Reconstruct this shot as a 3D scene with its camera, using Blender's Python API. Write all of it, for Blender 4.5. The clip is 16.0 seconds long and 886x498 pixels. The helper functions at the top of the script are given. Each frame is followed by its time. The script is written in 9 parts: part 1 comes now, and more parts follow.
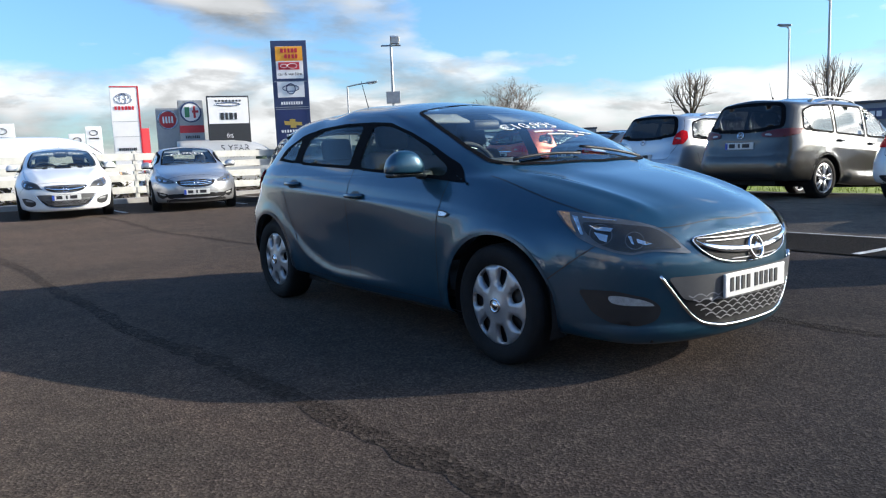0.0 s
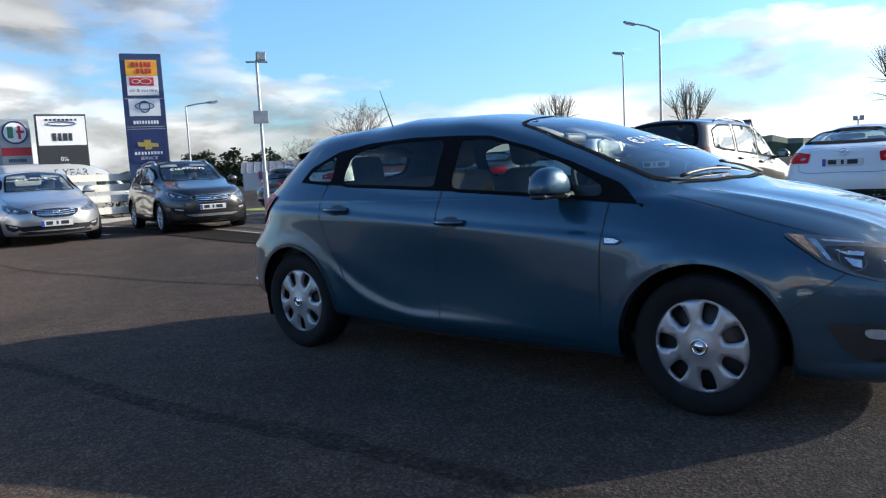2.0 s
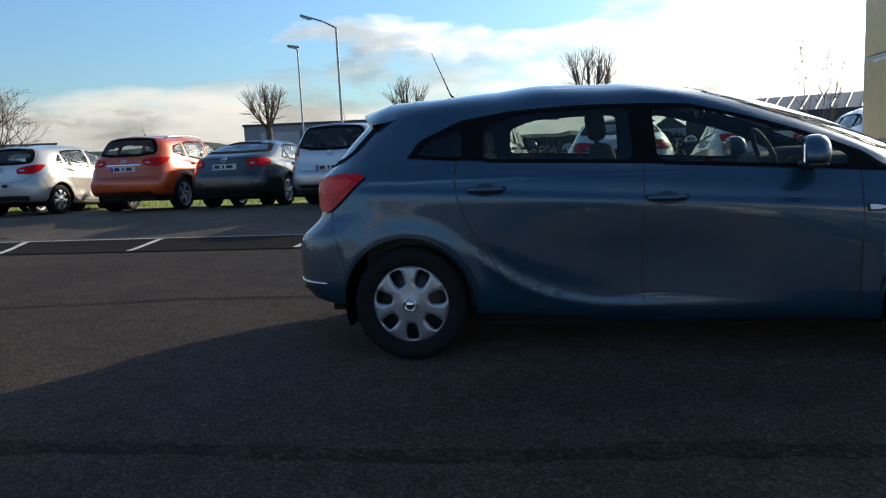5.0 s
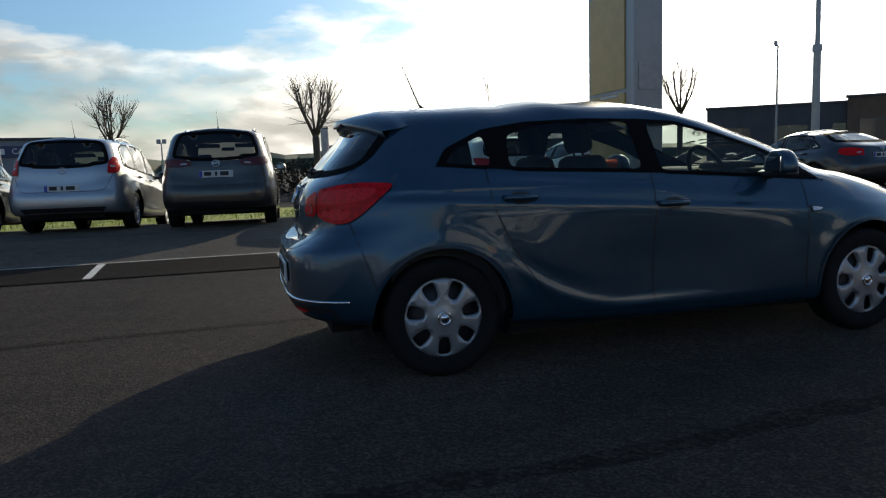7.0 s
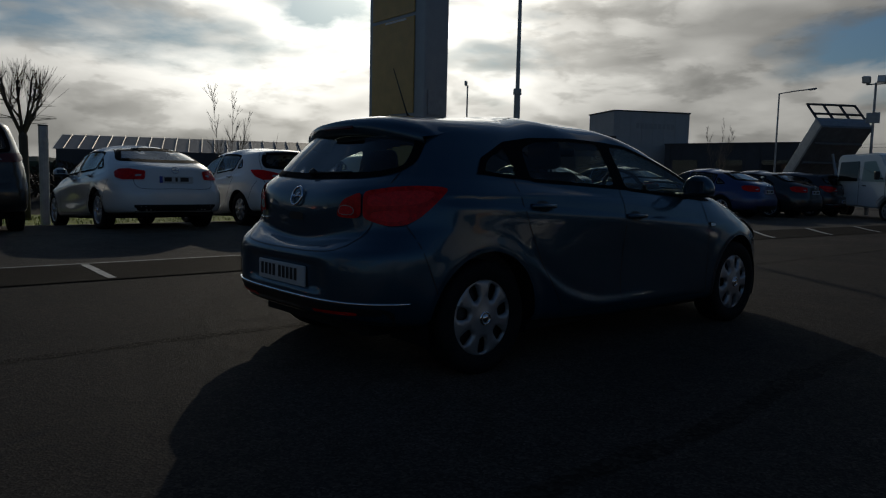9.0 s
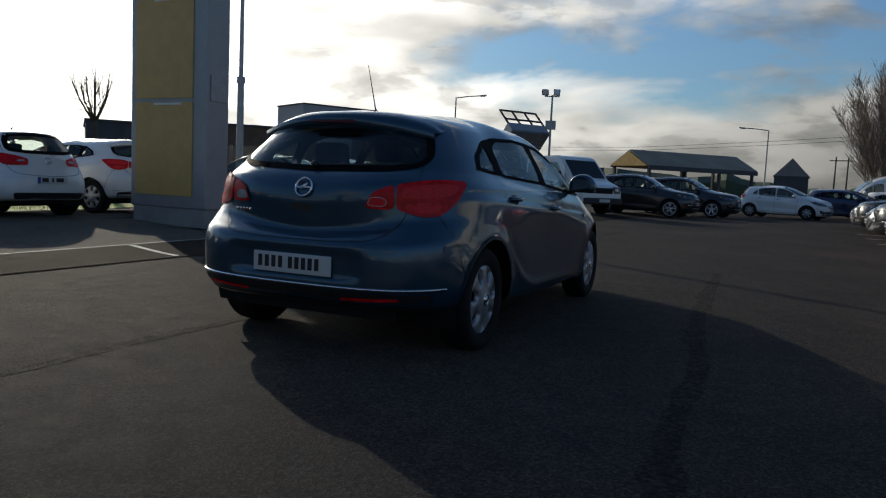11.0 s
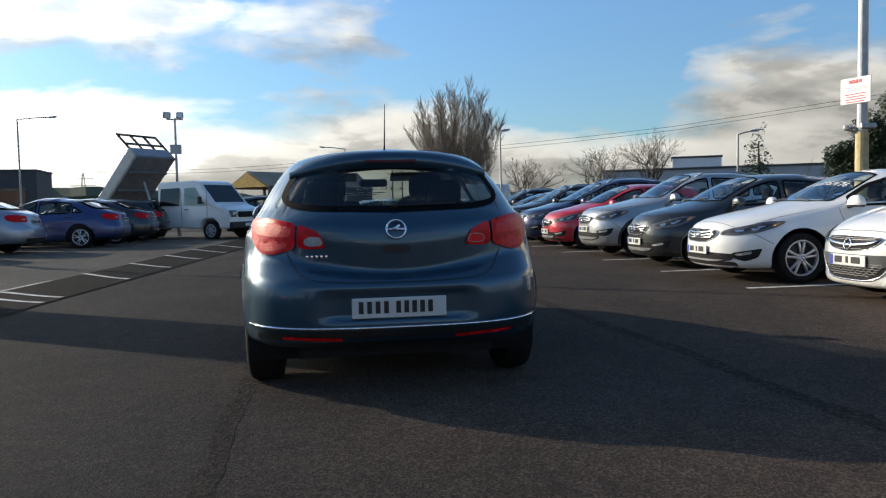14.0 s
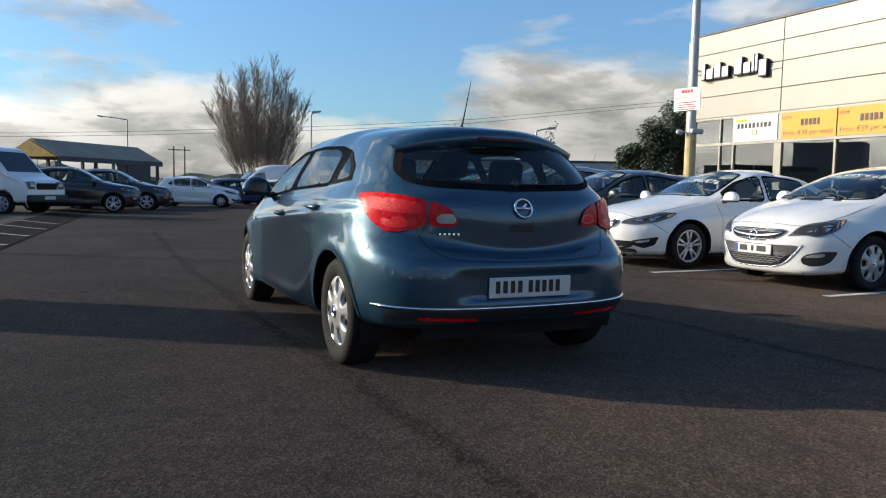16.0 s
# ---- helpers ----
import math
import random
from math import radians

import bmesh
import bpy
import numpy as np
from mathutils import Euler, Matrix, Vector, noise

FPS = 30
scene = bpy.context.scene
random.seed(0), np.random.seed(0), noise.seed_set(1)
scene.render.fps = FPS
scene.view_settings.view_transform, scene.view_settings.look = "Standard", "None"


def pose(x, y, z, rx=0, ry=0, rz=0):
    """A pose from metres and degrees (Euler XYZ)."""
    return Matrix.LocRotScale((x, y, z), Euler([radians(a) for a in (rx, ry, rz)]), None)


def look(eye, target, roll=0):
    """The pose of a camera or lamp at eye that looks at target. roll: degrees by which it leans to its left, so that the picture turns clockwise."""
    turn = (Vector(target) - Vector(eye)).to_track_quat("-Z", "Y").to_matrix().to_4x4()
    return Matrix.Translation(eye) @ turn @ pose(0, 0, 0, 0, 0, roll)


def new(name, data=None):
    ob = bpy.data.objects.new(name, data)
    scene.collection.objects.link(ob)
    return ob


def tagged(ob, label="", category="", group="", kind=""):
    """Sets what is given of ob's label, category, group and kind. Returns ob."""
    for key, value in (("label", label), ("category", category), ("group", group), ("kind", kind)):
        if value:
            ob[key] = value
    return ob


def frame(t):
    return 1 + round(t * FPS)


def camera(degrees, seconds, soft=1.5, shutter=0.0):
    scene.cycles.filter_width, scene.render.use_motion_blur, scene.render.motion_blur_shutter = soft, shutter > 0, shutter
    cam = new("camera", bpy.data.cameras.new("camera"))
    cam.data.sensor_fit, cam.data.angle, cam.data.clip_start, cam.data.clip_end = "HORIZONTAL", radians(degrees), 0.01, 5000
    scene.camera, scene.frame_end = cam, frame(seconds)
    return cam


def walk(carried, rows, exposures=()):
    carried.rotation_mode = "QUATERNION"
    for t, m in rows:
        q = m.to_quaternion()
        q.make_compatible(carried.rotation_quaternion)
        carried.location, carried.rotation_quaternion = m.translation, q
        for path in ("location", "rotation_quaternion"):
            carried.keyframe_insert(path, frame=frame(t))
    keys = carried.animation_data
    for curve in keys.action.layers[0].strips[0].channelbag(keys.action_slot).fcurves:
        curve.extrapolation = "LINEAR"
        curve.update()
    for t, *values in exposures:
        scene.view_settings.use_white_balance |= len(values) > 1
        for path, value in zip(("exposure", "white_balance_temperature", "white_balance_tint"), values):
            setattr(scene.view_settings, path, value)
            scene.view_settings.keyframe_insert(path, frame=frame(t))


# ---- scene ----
cam = camera(61.7, 16.0, 1.2)
PATH = [
    (0, (3.323, 4.185, 1.098), (2.137, 2.595, 0.843), -2.3),
    (0.5, (3.551, 3.82, 1.106), (2.309, 2.274, 0.844), -1.5),
    (1, (3.74, 3.421, 1.116), (2.36, 1.991, 0.884), -1.2),
    (1.5, (3.856, 2.966, 1.128), (2.38, 1.645, 0.85), -1.6),
    (2, (4.012, 2.513, 1.145), (2.48, 1.246, 0.928), -2.9),
    (2.5, (4.136, 2.062, 1.163), (2.543, 0.871, 0.947), -3.0),
    (3, (4.278, 1.553, 1.17), (2.597, 0.494, 0.942), -2.9),
    (3.2, (4.341, 1.372, 1.145), (2.578, 0.464, 0.887), -2.4),
    (5.3, (4.7, -0.705, 1.152), (2.736, -0.97, 0.884), -2.5),
    (5.5, (4.694, -0.891, 1.156), (2.718, -1.054, 0.892), -2.2),
    (6, (4.667, -1.372, 1.148), (2.679, -1.334, 0.93), -3.1),
    (6.5, (4.627, -1.853, 1.148), (2.65, -1.661, 0.936), -2.9),
    (7, (4.507, -2.337, 1.127), (2.592, -1.81, 0.888), -1.9),
    (7.5, (4.369, -2.796, 1.122), (2.499, -2.124, 0.904), 0.4),
    (8, (4.177, -3.268, 1.104), (2.459, -2.262, 0.914), 0.8),
    (8.5, (3.959, -3.699, 1.086), (2.307, -2.586, 0.907), -0.8),
    (9, (3.743, -4.111, 1.068), (2.233, -2.814, 0.877), 1.3),
    (9.5, (3.468, -4.488, 1.036), (2.136, -3.009, 0.843), -0.1),
    (10, (3.164, -4.839, 1.029), (1.978, -3.24, 0.84), 0.7),
    (10.2, (3.044, -4.996, 1.017), (1.941, -3.337, 0.843), 2.1),
    (12.3, (1.341, -5.988, 1.025), (0.874, -4.053, 0.828), -0.7),
    (12.5, (1.164, -6.044, 1.017), (0.76, -4.092, 0.847), -0.3),
    (13, (0.685, -6.154, 1.038), (0.493, -4.172, 0.858), -0.9),
    (13.5, (0.181, -6.141, 1.062), (0.211, -4.151, 0.871), -0.1),
    (14, (-0.343, -6.137, 1.074), (-0.054, -4.161, 0.957), -1.2),
    (14.5, (-0.815, -6.028, 1.059), (-0.407, -4.077, 0.894), 0.2),
    (15, (-1.317, -5.931, 1.071), (-0.684, -4.042, 0.898), -1.0),
    (15.5, (-1.744, -5.757, 1.05), (-0.985, -3.915, 0.876), -0.7),
    (16, (-2.181, -5.541, 1.041), (-1.323, -3.741, 0.883), 1.1),
]
EXPOSURES = [(0, 0.58, 6650, 9), (1.5, 0.6, 6650, 9), (3, 0.45, 6750, 9), (5.5, 0.08, 7600, 9), (6.5, -0.1, 7800, 9), (7, -0.42, 7700, 8), (7.5, -0.82, 7700, 8), (8, -1.25, 7300, 8),
             (8.5, -2.12, 7300, 8), (9, -2.45, 7200, 8), (9.5, -2.02, 7100, 8), (10, -1.7, 7100, 8), (12.5, 0.02, 7550, 8), (14, 0.08, 7450, 8), (16, 0.12, 7250, 8)]
walk(cam, [(t, look(eye, target, roll)) for t, eye, target, roll in PATH], EXPOSURES)

# ---------------- world, sun ----------------
SUN_AZ, SUN_EL = radians(-55), radians(20.5)
TO_SUN = Vector((math.sin(SUN_AZ) * math.cos(SUN_EL), math.cos(SUN_AZ) * math.cos(SUN_EL), math.sin(SUN_EL)))


def wire(nt, a, b):
    nt.links.new(a, b)


def math_node(nt, op, a, b=None, clamp=False):
    n = nt.nodes.new("ShaderNodeMath")
    n.operation, n.use_clamp = op, clamp
    for i, v in enumerate((a, b)):
        if v is None:
            continue
        if isinstance(v, (int, float)):
            n.inputs[i].default_value = v
        else:
            wire(nt, v, n.inputs[i])
    return n.outputs[0]


def ramp_node(nt, fac, stops):
    n = nt.nodes.new("ShaderNodeValToRGB")
    while len(n.color_ramp.elements) < len(stops):
        n.color_ramp.elements.new(0.5)
    for e, (p, c) in zip(n.color_ramp.elements, stops):
        e.position = p
        e.color = (c, c, c, 1) if isinstance(c, (int, float)) else (*c, 1)
    wire(nt, fac, n.inputs[0])
    return n.outputs[0]


def mix_node(nt, fac, a, b, blend="MIX"):
    n = nt.nodes.new("ShaderNodeMix")
    n.data_type, n.blend_type = "RGBA", blend
    for sock, v in ((n.inputs["Factor"], fac), (n.inputs[6], a), (n.inputs[7], b)):
        if isinstance(v, (int, float)):
            sock.default_value = v
        elif isinstance(v, tuple):
            sock.default_value = (*v, 1)
        else:
            wire(nt, v, sock)
    return n.outputs[2]


def noise_node(nt, vec, scale, detail=4.0, rough=0.55, dist=0.0):
    n = nt.nodes.new("ShaderNodeTexNoise")
    n.inputs["Scale"].default_value, n.inputs["Detail"].default_value = scale, detail
    n.inputs["Roughness"].default_value, n.inputs["Distortion"].default_value = rough, dist
    if vec is not None:
        wire(nt, vec, n.inputs["Vector"])
    return n.outputs["Fac"]


SKY_STRENGTH = 0.11
world = bpy.data.worlds.new("sky")
scene.world = world
world.use_nodes = True
wn = world.node_tree
wn.nodes.clear()
sky = wn.nodes.new("ShaderNodeTexSky")
sky.sky_type, sky.sun_disc = "NISHITA", False
sky.sun_elevation, sky.sun_rotation = SUN_EL, SUN_AZ
sky.air_density, sky.dust_density, sky.ozone_density = 1.0, 0.6, 1.5
coord = wn.nodes.new("ShaderNodeTexCoord")
sep = wn.nodes.new("ShaderNodeSeparateXYZ")
wire(wn, coord.outputs["Generated"], sep.inputs[0])
up = math_node(wn, "MAXIMUM", sep.outputs[2], 0.0)


def cloud_noise(lift, scale, detail, rough):
    """Cloud density in a direction, or a little above it."""
    comb = wn.nodes.new("ShaderNodeCombineXYZ")
    wire(wn, sep.outputs[0], comb.inputs[0])
    wire(wn, sep.outputs[1], comb.inputs[1])
    wire(wn, math_node(wn, "MULTIPLY", math_node(wn, "ADD", sep.outputs[2], lift), 2.9), comb.inputs[2])
    n = wn.nodes.new("ShaderNodeTexNoise")
    n.noise_dimensions = "4D"
    n.inputs["W"].default_value = 4.3
    n.inputs["Scale"].default_value, n.inputs["Detail"].default_value, n.inputs["Roughness"].default_value = scale, detail, rough
    n.inputs["Distortion"].default_value = 0.25
    wire(wn, comb.outputs[0], n.inputs["Vector"])
    return n.outputs["Fac"]


big = cloud_noise(0.0, 3.1, 10.0, 0.54)
soft_here = cloud_noise(0.0, 3.1, 3.0, 0.45)
above = cloud_noise(0.035, 3.1, 3.0, 0.45)
# angle to the sun
dot = wn.nodes.new("ShaderNodeVectorMath")
dot.operation = "DOT_PRODUCT"
wire(wn, coord.outputs["Generated"], dot.inputs[0])
dot.inputs[1].default_value = TO_SUN
near = math_node(wn, "MAXIMUM", dot.outputs["Value"], 0.0)
glow = math_node(wn, "POWER", near, 26.0)
tight = math_node(wn, "POWER", near, 300.0)
# cumulus low in the sky, clearer above, more towards the sun
height = ramp_node(wn, up, [(0.0, 0.68), (0.05, 0.63), (0.10, 0.555), (0.16, 0.49), (0.26, 0.43), (0.5, 0.36), (1.0, 0.34)])
cover = math_node(wn, "ADD", big, math_node(wn, "SUBTRACT", height, 0.5))
cover = math_node(wn, "ADD", cover, math_node(wn, "MULTIPLY", math_node(wn, "POWER", near, 5.0), 0.075))


def bank(azimuth, elevation, power, amount):
    """A bank of cloud, or a clear stretch, round a direction of the sky."""
    global cover
    a, e = radians(azimuth), radians(elevation)
    d = wn.nodes.new("ShaderNodeVectorMath")
    d.operation = "DOT_PRODUCT"
    wire(wn, coord.outputs["Generated"], d.inputs[0])
    d.inputs[1].default_value = (math.sin(a) * math.cos(e), math.cos(a) * math.cos(e), math.sin(e))
    k = math_node(wn, "POWER", math_node(wn, "MAXIMUM", d.outputs["Value"], 0.0), power)
    cover = math_node(wn, "ADD", cover, math_node(wn, "MULTIPLY", k, amount))


bank(200, 10.5, 85, 0.17)
bank(192, 3, 50, -0.09)
bank(35, 7, 60, 0.12)
bank(2, 3, 45, 0.10)
bank(335, 7, 30, 0.13)
bank(232, 14, 40, -0.16)
bank(15, 16, 40, -0.12)
mask = ramp_node(wn, cover, [(0.48, 0.0), (0.535, 0.50), (0.61, 0.97)])
under = math_node(wn, "SUBTRACT", above, soft_here)
lit = math_node(wn, "SUBTRACT", 0.88, math_node(wn, "MULTIPLY", under, 4.2))
dense = ramp_node(wn, cover, [(0.50, 1.12), (0.62, 1.0), (0.75, 0.86), (0.90, 0.70)])
puff = ramp_node(wn, cloud_noise(0.0, 8.5, 8.0, 0.55), [(0.38, 0.60), (0.46, 0.76), (0.51, 1.0), (0.60, 1.12)])
thick = math_node(wn, "MULTIPLY", math_node(wn, "MULTIPLY", math_node(wn, "MINIMUM", math_node(wn, "MAXIMUM", lit, 0.52), 1.12), dense), puff)
base_b = math_node(wn, "ADD", 5.6, math_node(wn, "MULTIPLY", glow, 66.0))
base_b = math_node(wn, "ADD", base_b, math_node(wn, "MULTIPLY", math_node(wn, "POWER", near, 5.0), 28.0))
cloud_v = math_node(wn, "MULTIPLY", base_b, thick)
cloud = wn.nodes.new("ShaderNodeCombineColor")
wire(wn, math_node(wn, "MULTIPLY", cloud_v, 0.96), cloud.inputs[0])
wire(wn, math_node(wn, "MULTIPLY", cloud_v, 0.985), cloud.inputs[1])
wire(wn, math_node(wn, "MULTIPLY", cloud_v, 1.02), cloud.inputs[2])
sky_mix = mix_node(wn, mask, mix_node(wn, 1.0, mix_node(wn, 1.0, sky.outputs[0], (0.84, 1.26, 1.74), "MULTIPLY"), ramp_node(wn, up, [(0.0, 0.70), (0.10, 0.82), (0.25, 1.0)]), "MULTIPLY"), cloud.outputs[0])
halo = wn.nodes.new("ShaderNodeCombineColor")
hv = math_node(wn, "ADD", math_node(wn, "MULTIPLY", glow, 16.0), math_node(wn, "MULTIPLY", tight, 160.0))
for i, k in enumerate((1.0, 0.97, 0.88)):
    wire(wn, math_node(wn, "MULTIPLY", hv, k), halo.inputs[i])
sky_all = mix_node(wn, 1.0, sky_mix, halo.outputs[0], "ADD")
bg = wn.nodes.new("ShaderNodeBackground")
bg.inputs[1].default_value = SKY_STRENGTH
wire(wn, sky_all, bg.inputs[0])
wo = wn.nodes.new("ShaderNodeOutputWorld")
wire(wn, bg.outputs[0], wo.inputs[0])

sun_data = bpy.data.lights.new("sun", "SUN")
sun_data.energy, sun_data.angle, sun_data.color = 4.9, radians(0.53), (1.0, 0.93, 0.82)
sun = new("sun", sun_data)
sun.matrix_world = look((0, 0, 60), Vector((0, 0, 60)) - TO_SUN)


# ---------------- materials ----------------
def material(name, colour, rough=0.6, metal=0.0, coat=0.0, vary=0.12, scale=6.0, bump=0.0, bump_scale=60.0, spec=0.5, emit=None, island=False):
    m = bpy.data.materials.new(name)
    m.use_nodes = True
    nt = m.node_tree
    b = nt.nodes["Principled BSDF"]
    b.inputs["Roughness"].default_value, b.inputs["Metallic"].default_value = rough, metal
    b.inputs["Specular IOR Level"].default_value = spec
    b.inputs["Coat Weight"].default_value, b.inputs["Coat Roughness"].default_value = coat, 0.03
    tc = nt.nodes.new("ShaderNodeTexCoord")
    if vary > 0:
        f = noise_node(nt, tc.outputs["Object"], scale, 6.0)
        g = noise_node(nt, tc.outputs["Object"], scale * 9, 3.0)
        v = math_node(nt, "ADD", math_node(nt, "MULTIPLY", f, 0.7), math_node(nt, "MULTIPLY", g, 0.3))
        lo = tuple(c * (1 - vary) for c in colour)
        hi = tuple(min(1, c * (1 + vary)) for c in colour)
        col = mix_node(nt, ramp_node(nt, v, [(0.3, 0.0), (0.7, 1.0)]), lo, hi)
        wire(nt, col, b.inputs["Base Color"])
        rr = ramp_node(nt, g, [(0.2, max(0.0, rough - 0.05)), (0.8, min(1.0, rough + 0.07))])
        wire(nt, rr, b.inputs["Roughness"])
    else:
        b.inputs["Base Color"].default_value = (*colour, 1)
    if bump > 0:
        bn = nt.nodes.new("ShaderNodeBump")
        bn.inputs["Strength"].default_value, bn.inputs["Distance"].default_value = bump, 0.01
        wire(nt, noise_node(nt, tc.outputs["Object"], bump_scale, 5.0), bn.inputs["Height"])
        wire(nt, bn.outputs[0], b.inputs["Normal"])
    if emit:
        b.inputs["Emission Color"].default_value, b.inputs["Emission Strength"].default_value = (*emit[:3], 1), emit[3]
    return m


def paint(name, colour, metal=0.0, rough=0.38):
    """Car paint: a base with fine flakes under a clear coat, and a thin film of road dust."""
    m = bpy.data.materials.new(name)
    m.use_nodes = True
    nt = m.node_tree
    b = nt.nodes["Principled BSDF"]
    tc = nt.nodes.new("ShaderNodeTexCoord")
    flake = noise_node(nt, tc.outputs["Object"], 900.0, 1.0)
    dust = noise_node(nt, tc.outputs["Object"], 3.0, 7.0, 0.65)
    lo, hi = tuple(c * 0.86 for c in colour), tuple(min(1.0, c * 1.12) for c in colour)
    col = mix_node(nt, flake, lo, hi) if metal else mix_node(nt, dust, lo, hi)
    col = mix_node(nt, math_node(nt, "MULTIPLY", ramp_node(nt, dust, [(0.45, 0.0), (0.8, 1.0)]), 0.07), col, (0.26, 0.26, 0.25))
    wire(nt, col, b.inputs["Base Color"])
    b.inputs["Metallic"].default_value, b.inputs["Roughness"].default_value = metal, rough
    b.inputs["Coat Weight"].default_value = 1.0
    wire(nt, ramp_node(nt, dust, [(0.3, 0.02), (0.8, 0.075)]), b.inputs["Coat Roughness"])
    return m


def glass(name, tint, gloss=1.0, rough=0.0):
    m = bpy.data.materials.new(name)
    m.use_nodes = True
    nt = m.node_tree
    nt.nodes.clear()
    out = nt.nodes.new("ShaderNodeOutputMaterial")
    mixs = nt.nodes.new("ShaderNodeMixShader")
    tr = nt.nodes.new("ShaderNodeBsdfTransparent")
    tr.inputs[0].default_value = (*tint, 1)
    gl = nt.nodes.new("ShaderNodeBsdfGlossy")
    gl.inputs["Roughness"].default_value = rough
    fr = nt.nodes.new("ShaderNodeLayerWeight")
    fr.inputs["Blend"].default_value = 0.5
    rim = math_node(nt, "ADD", math_node(nt, "MULTIPLY", math_node(nt, "POWER", fr.outputs["Facing"], 5.0), 0.96), 0.04)
    wire(nt, math_node(nt, "MULTIPLY", rim, 1.6 * gloss, True), mixs.inputs[0])
    wire(nt, tr.outputs[0], mixs.inputs[1])
    wire(nt, gl.outputs[0], mixs.inputs[2])
    wire(nt, mixs.outputs[0], out.inputs[0])
    return m


def asphalt(name, tone, scale=1.0, warm=1.0, spec=0.16, relief=0.6):
    m = bpy.data.materials.new(name)
    m.use_nodes = True
    nt = m.node_tree
    b = nt.nodes["Principled BSDF"]
    tc = nt.nodes.new("ShaderNodeTexCoord")
    stone = nt.nodes.new("ShaderNodeTexVoronoi")
    stone.inputs["Scale"].default_value = 95.0 * scale
    wire(nt, tc.outputs["Object"], stone.inputs["Vector"])
    grit = noise_node(nt, tc.outputs["Object"], 240.0, 3.0, 0.7)
    mid = noise_node(nt, tc.outputs["Object"], 5.5, 6.0, 0.62, 0.4)
    big_n = noise_node(nt, tc.outputs["Object"], 0.33, 6.0, 0.6, 0.8)
    stain = noise_node(nt, tc.outputs["Object"], 0.9, 5.0, 0.7, 1.6)
    chips = ramp_node(nt, stone.outputs["Color"], [(0.1, 0.52), (0.55, 0.88), (0.95, 1.65)])
    c = mix_node(nt, ramp_node(nt, big_n, [(0.35, 0.0), (0.68, 1.0)]), (tone * 0.90, tone * 0.73, tone * 0.60), (tone * 1.34 * warm, tone * 1.10, tone * 0.86))
    c = mix_node(nt, 1.0, c, chips, "MULTIPLY")
    c = mix_node(nt, 1.0, c, ramp_node(nt, mid, [(0.25, 0.72), (0.75, 1.22)]), "MULTIPLY")
    c = mix_node(nt, ramp_node(nt, stain, [(0.63, 0.0), (0.72, 0.55)]), c, (tone * 0.42, tone * 0.42, tone * 0.44))
    wire(nt, c, b.inputs["Base Color"])
    wire(nt, ramp_node(nt, mid, [(0.2, 0.80), (0.8, 0.97)]), b.inputs["Roughness"])
    b.inputs["Specular IOR Level"].default_value = spec
    b.inputs["Diffuse Roughness"].default_value = 1.0
    bn = nt.nodes.new("ShaderNodeBump")
    bn.inputs["Strength"].default_value, bn.inputs["Distance"].default_value = relief, 0.006 * max(1.0, relief / 0.6)
    h = math_node(nt, "ADD", math_node(nt, "MULTIPLY", stone.outputs["Distance"], 0.9), math_node(nt, "MULTIPLY", grit, 0.6))
    wire(nt, h, bn.inputs["Height"])
    wire(nt, bn.outputs[0], b.inputs["Normal"])
    return m


M_ASPHALT = asphalt("asphalt", 0.063, 1.0, 1.12, 0.07)
M_RAMP = asphalt("dark_strip_asphalt", 0.030, spec=0.04)
M_BAYS = asphalt("pale_bay_paving", 0.120, spec=0.12, warm=1.0)
M_CRACK = asphalt("coarse_open_joint", 0.050, 0.55, 1.10, spec=0.07, relief=1.0)
M_PAINT_LINE = material("worn_road_paint", (0.50, 0.50, 0.48), 0.75, vary=0.4, scale=9, bump=0.4, bump_scale=120)
M_WORN_LINE = material("faded_road_paint", (0.34, 0.33, 0.31), 0.8, vary=0.5, scale=7, bump=0.4, bump_scale=120)
M_KERB = material("concrete_kerb", (0.30, 0.29, 0.27), 0.85, vary=0.2, scale=3, bump=0.4, bump_scale=50)
M_GRASS = material("grass", (0.21, 0.25, 0.022), 0.9, vary=0.4, scale=3)
M_BLACK = material("black_plastic", (0.018, 0.018, 0.019), 0.45, vary=0.25, scale=20, bump=0.15, bump_scale=300)
M_RUBBER = material("tyre_rubber", (0.010, 0.010, 0.0105), 0.80, spec=0.25, vary=0.35, scale=14, bump=0.4, bump_scale=140)
M_CAP = material("silver_wheel_cover", (0.40, 0.40, 0.41), 0.36, metal=0.6, vary=0.12, scale=25)
M_ALLOY = material("alloy_wheel", (0.60, 0.60, 0.62), 0.28, metal=0.75, vary=0.1, scale=25)
M_CHROME = material("chrome", (0.78, 0.78, 0.80), 0.07, metal=1.0, vary=0.05, scale=12)
M_DARKMETAL = material("dark_metal", (0.05, 0.05, 0.055), 0.5, metal=0.6, vary=0.3)
M_INTERIOR = material("dark_interior", (0.045, 0.046, 0.048), 0.8, vary=0.25, scale=12, bump=0.3, bump_scale=180)
M_FABRIC = material("seat_fabric", (0.032, 0.032, 0.035), 0.95, vary=0.3, scale=30, bump=0.5, bump_scale=260)
M_LINER = material("headliner", (0.36, 0.36, 0.34), 0.95, vary=0.1)
M_GLASS = glass("car_glass", (0.86, 0.92, 0.89), 1.0)
M_GLASS_DARK = glass("tinted_car_glass", (0.12, 0.13, 0.135), 0.9)
M_GLASS_REAR = glass("rear_car_glass", (0.60, 0.66, 0.63), 1.0)
M_GLASS_SIDE = glass("side_car_glass", (0.54, 0.62, 0.60), 0.65)
M_LENS = glass("lamp_cover", (0.96, 0.97, 0.97), 0.18)
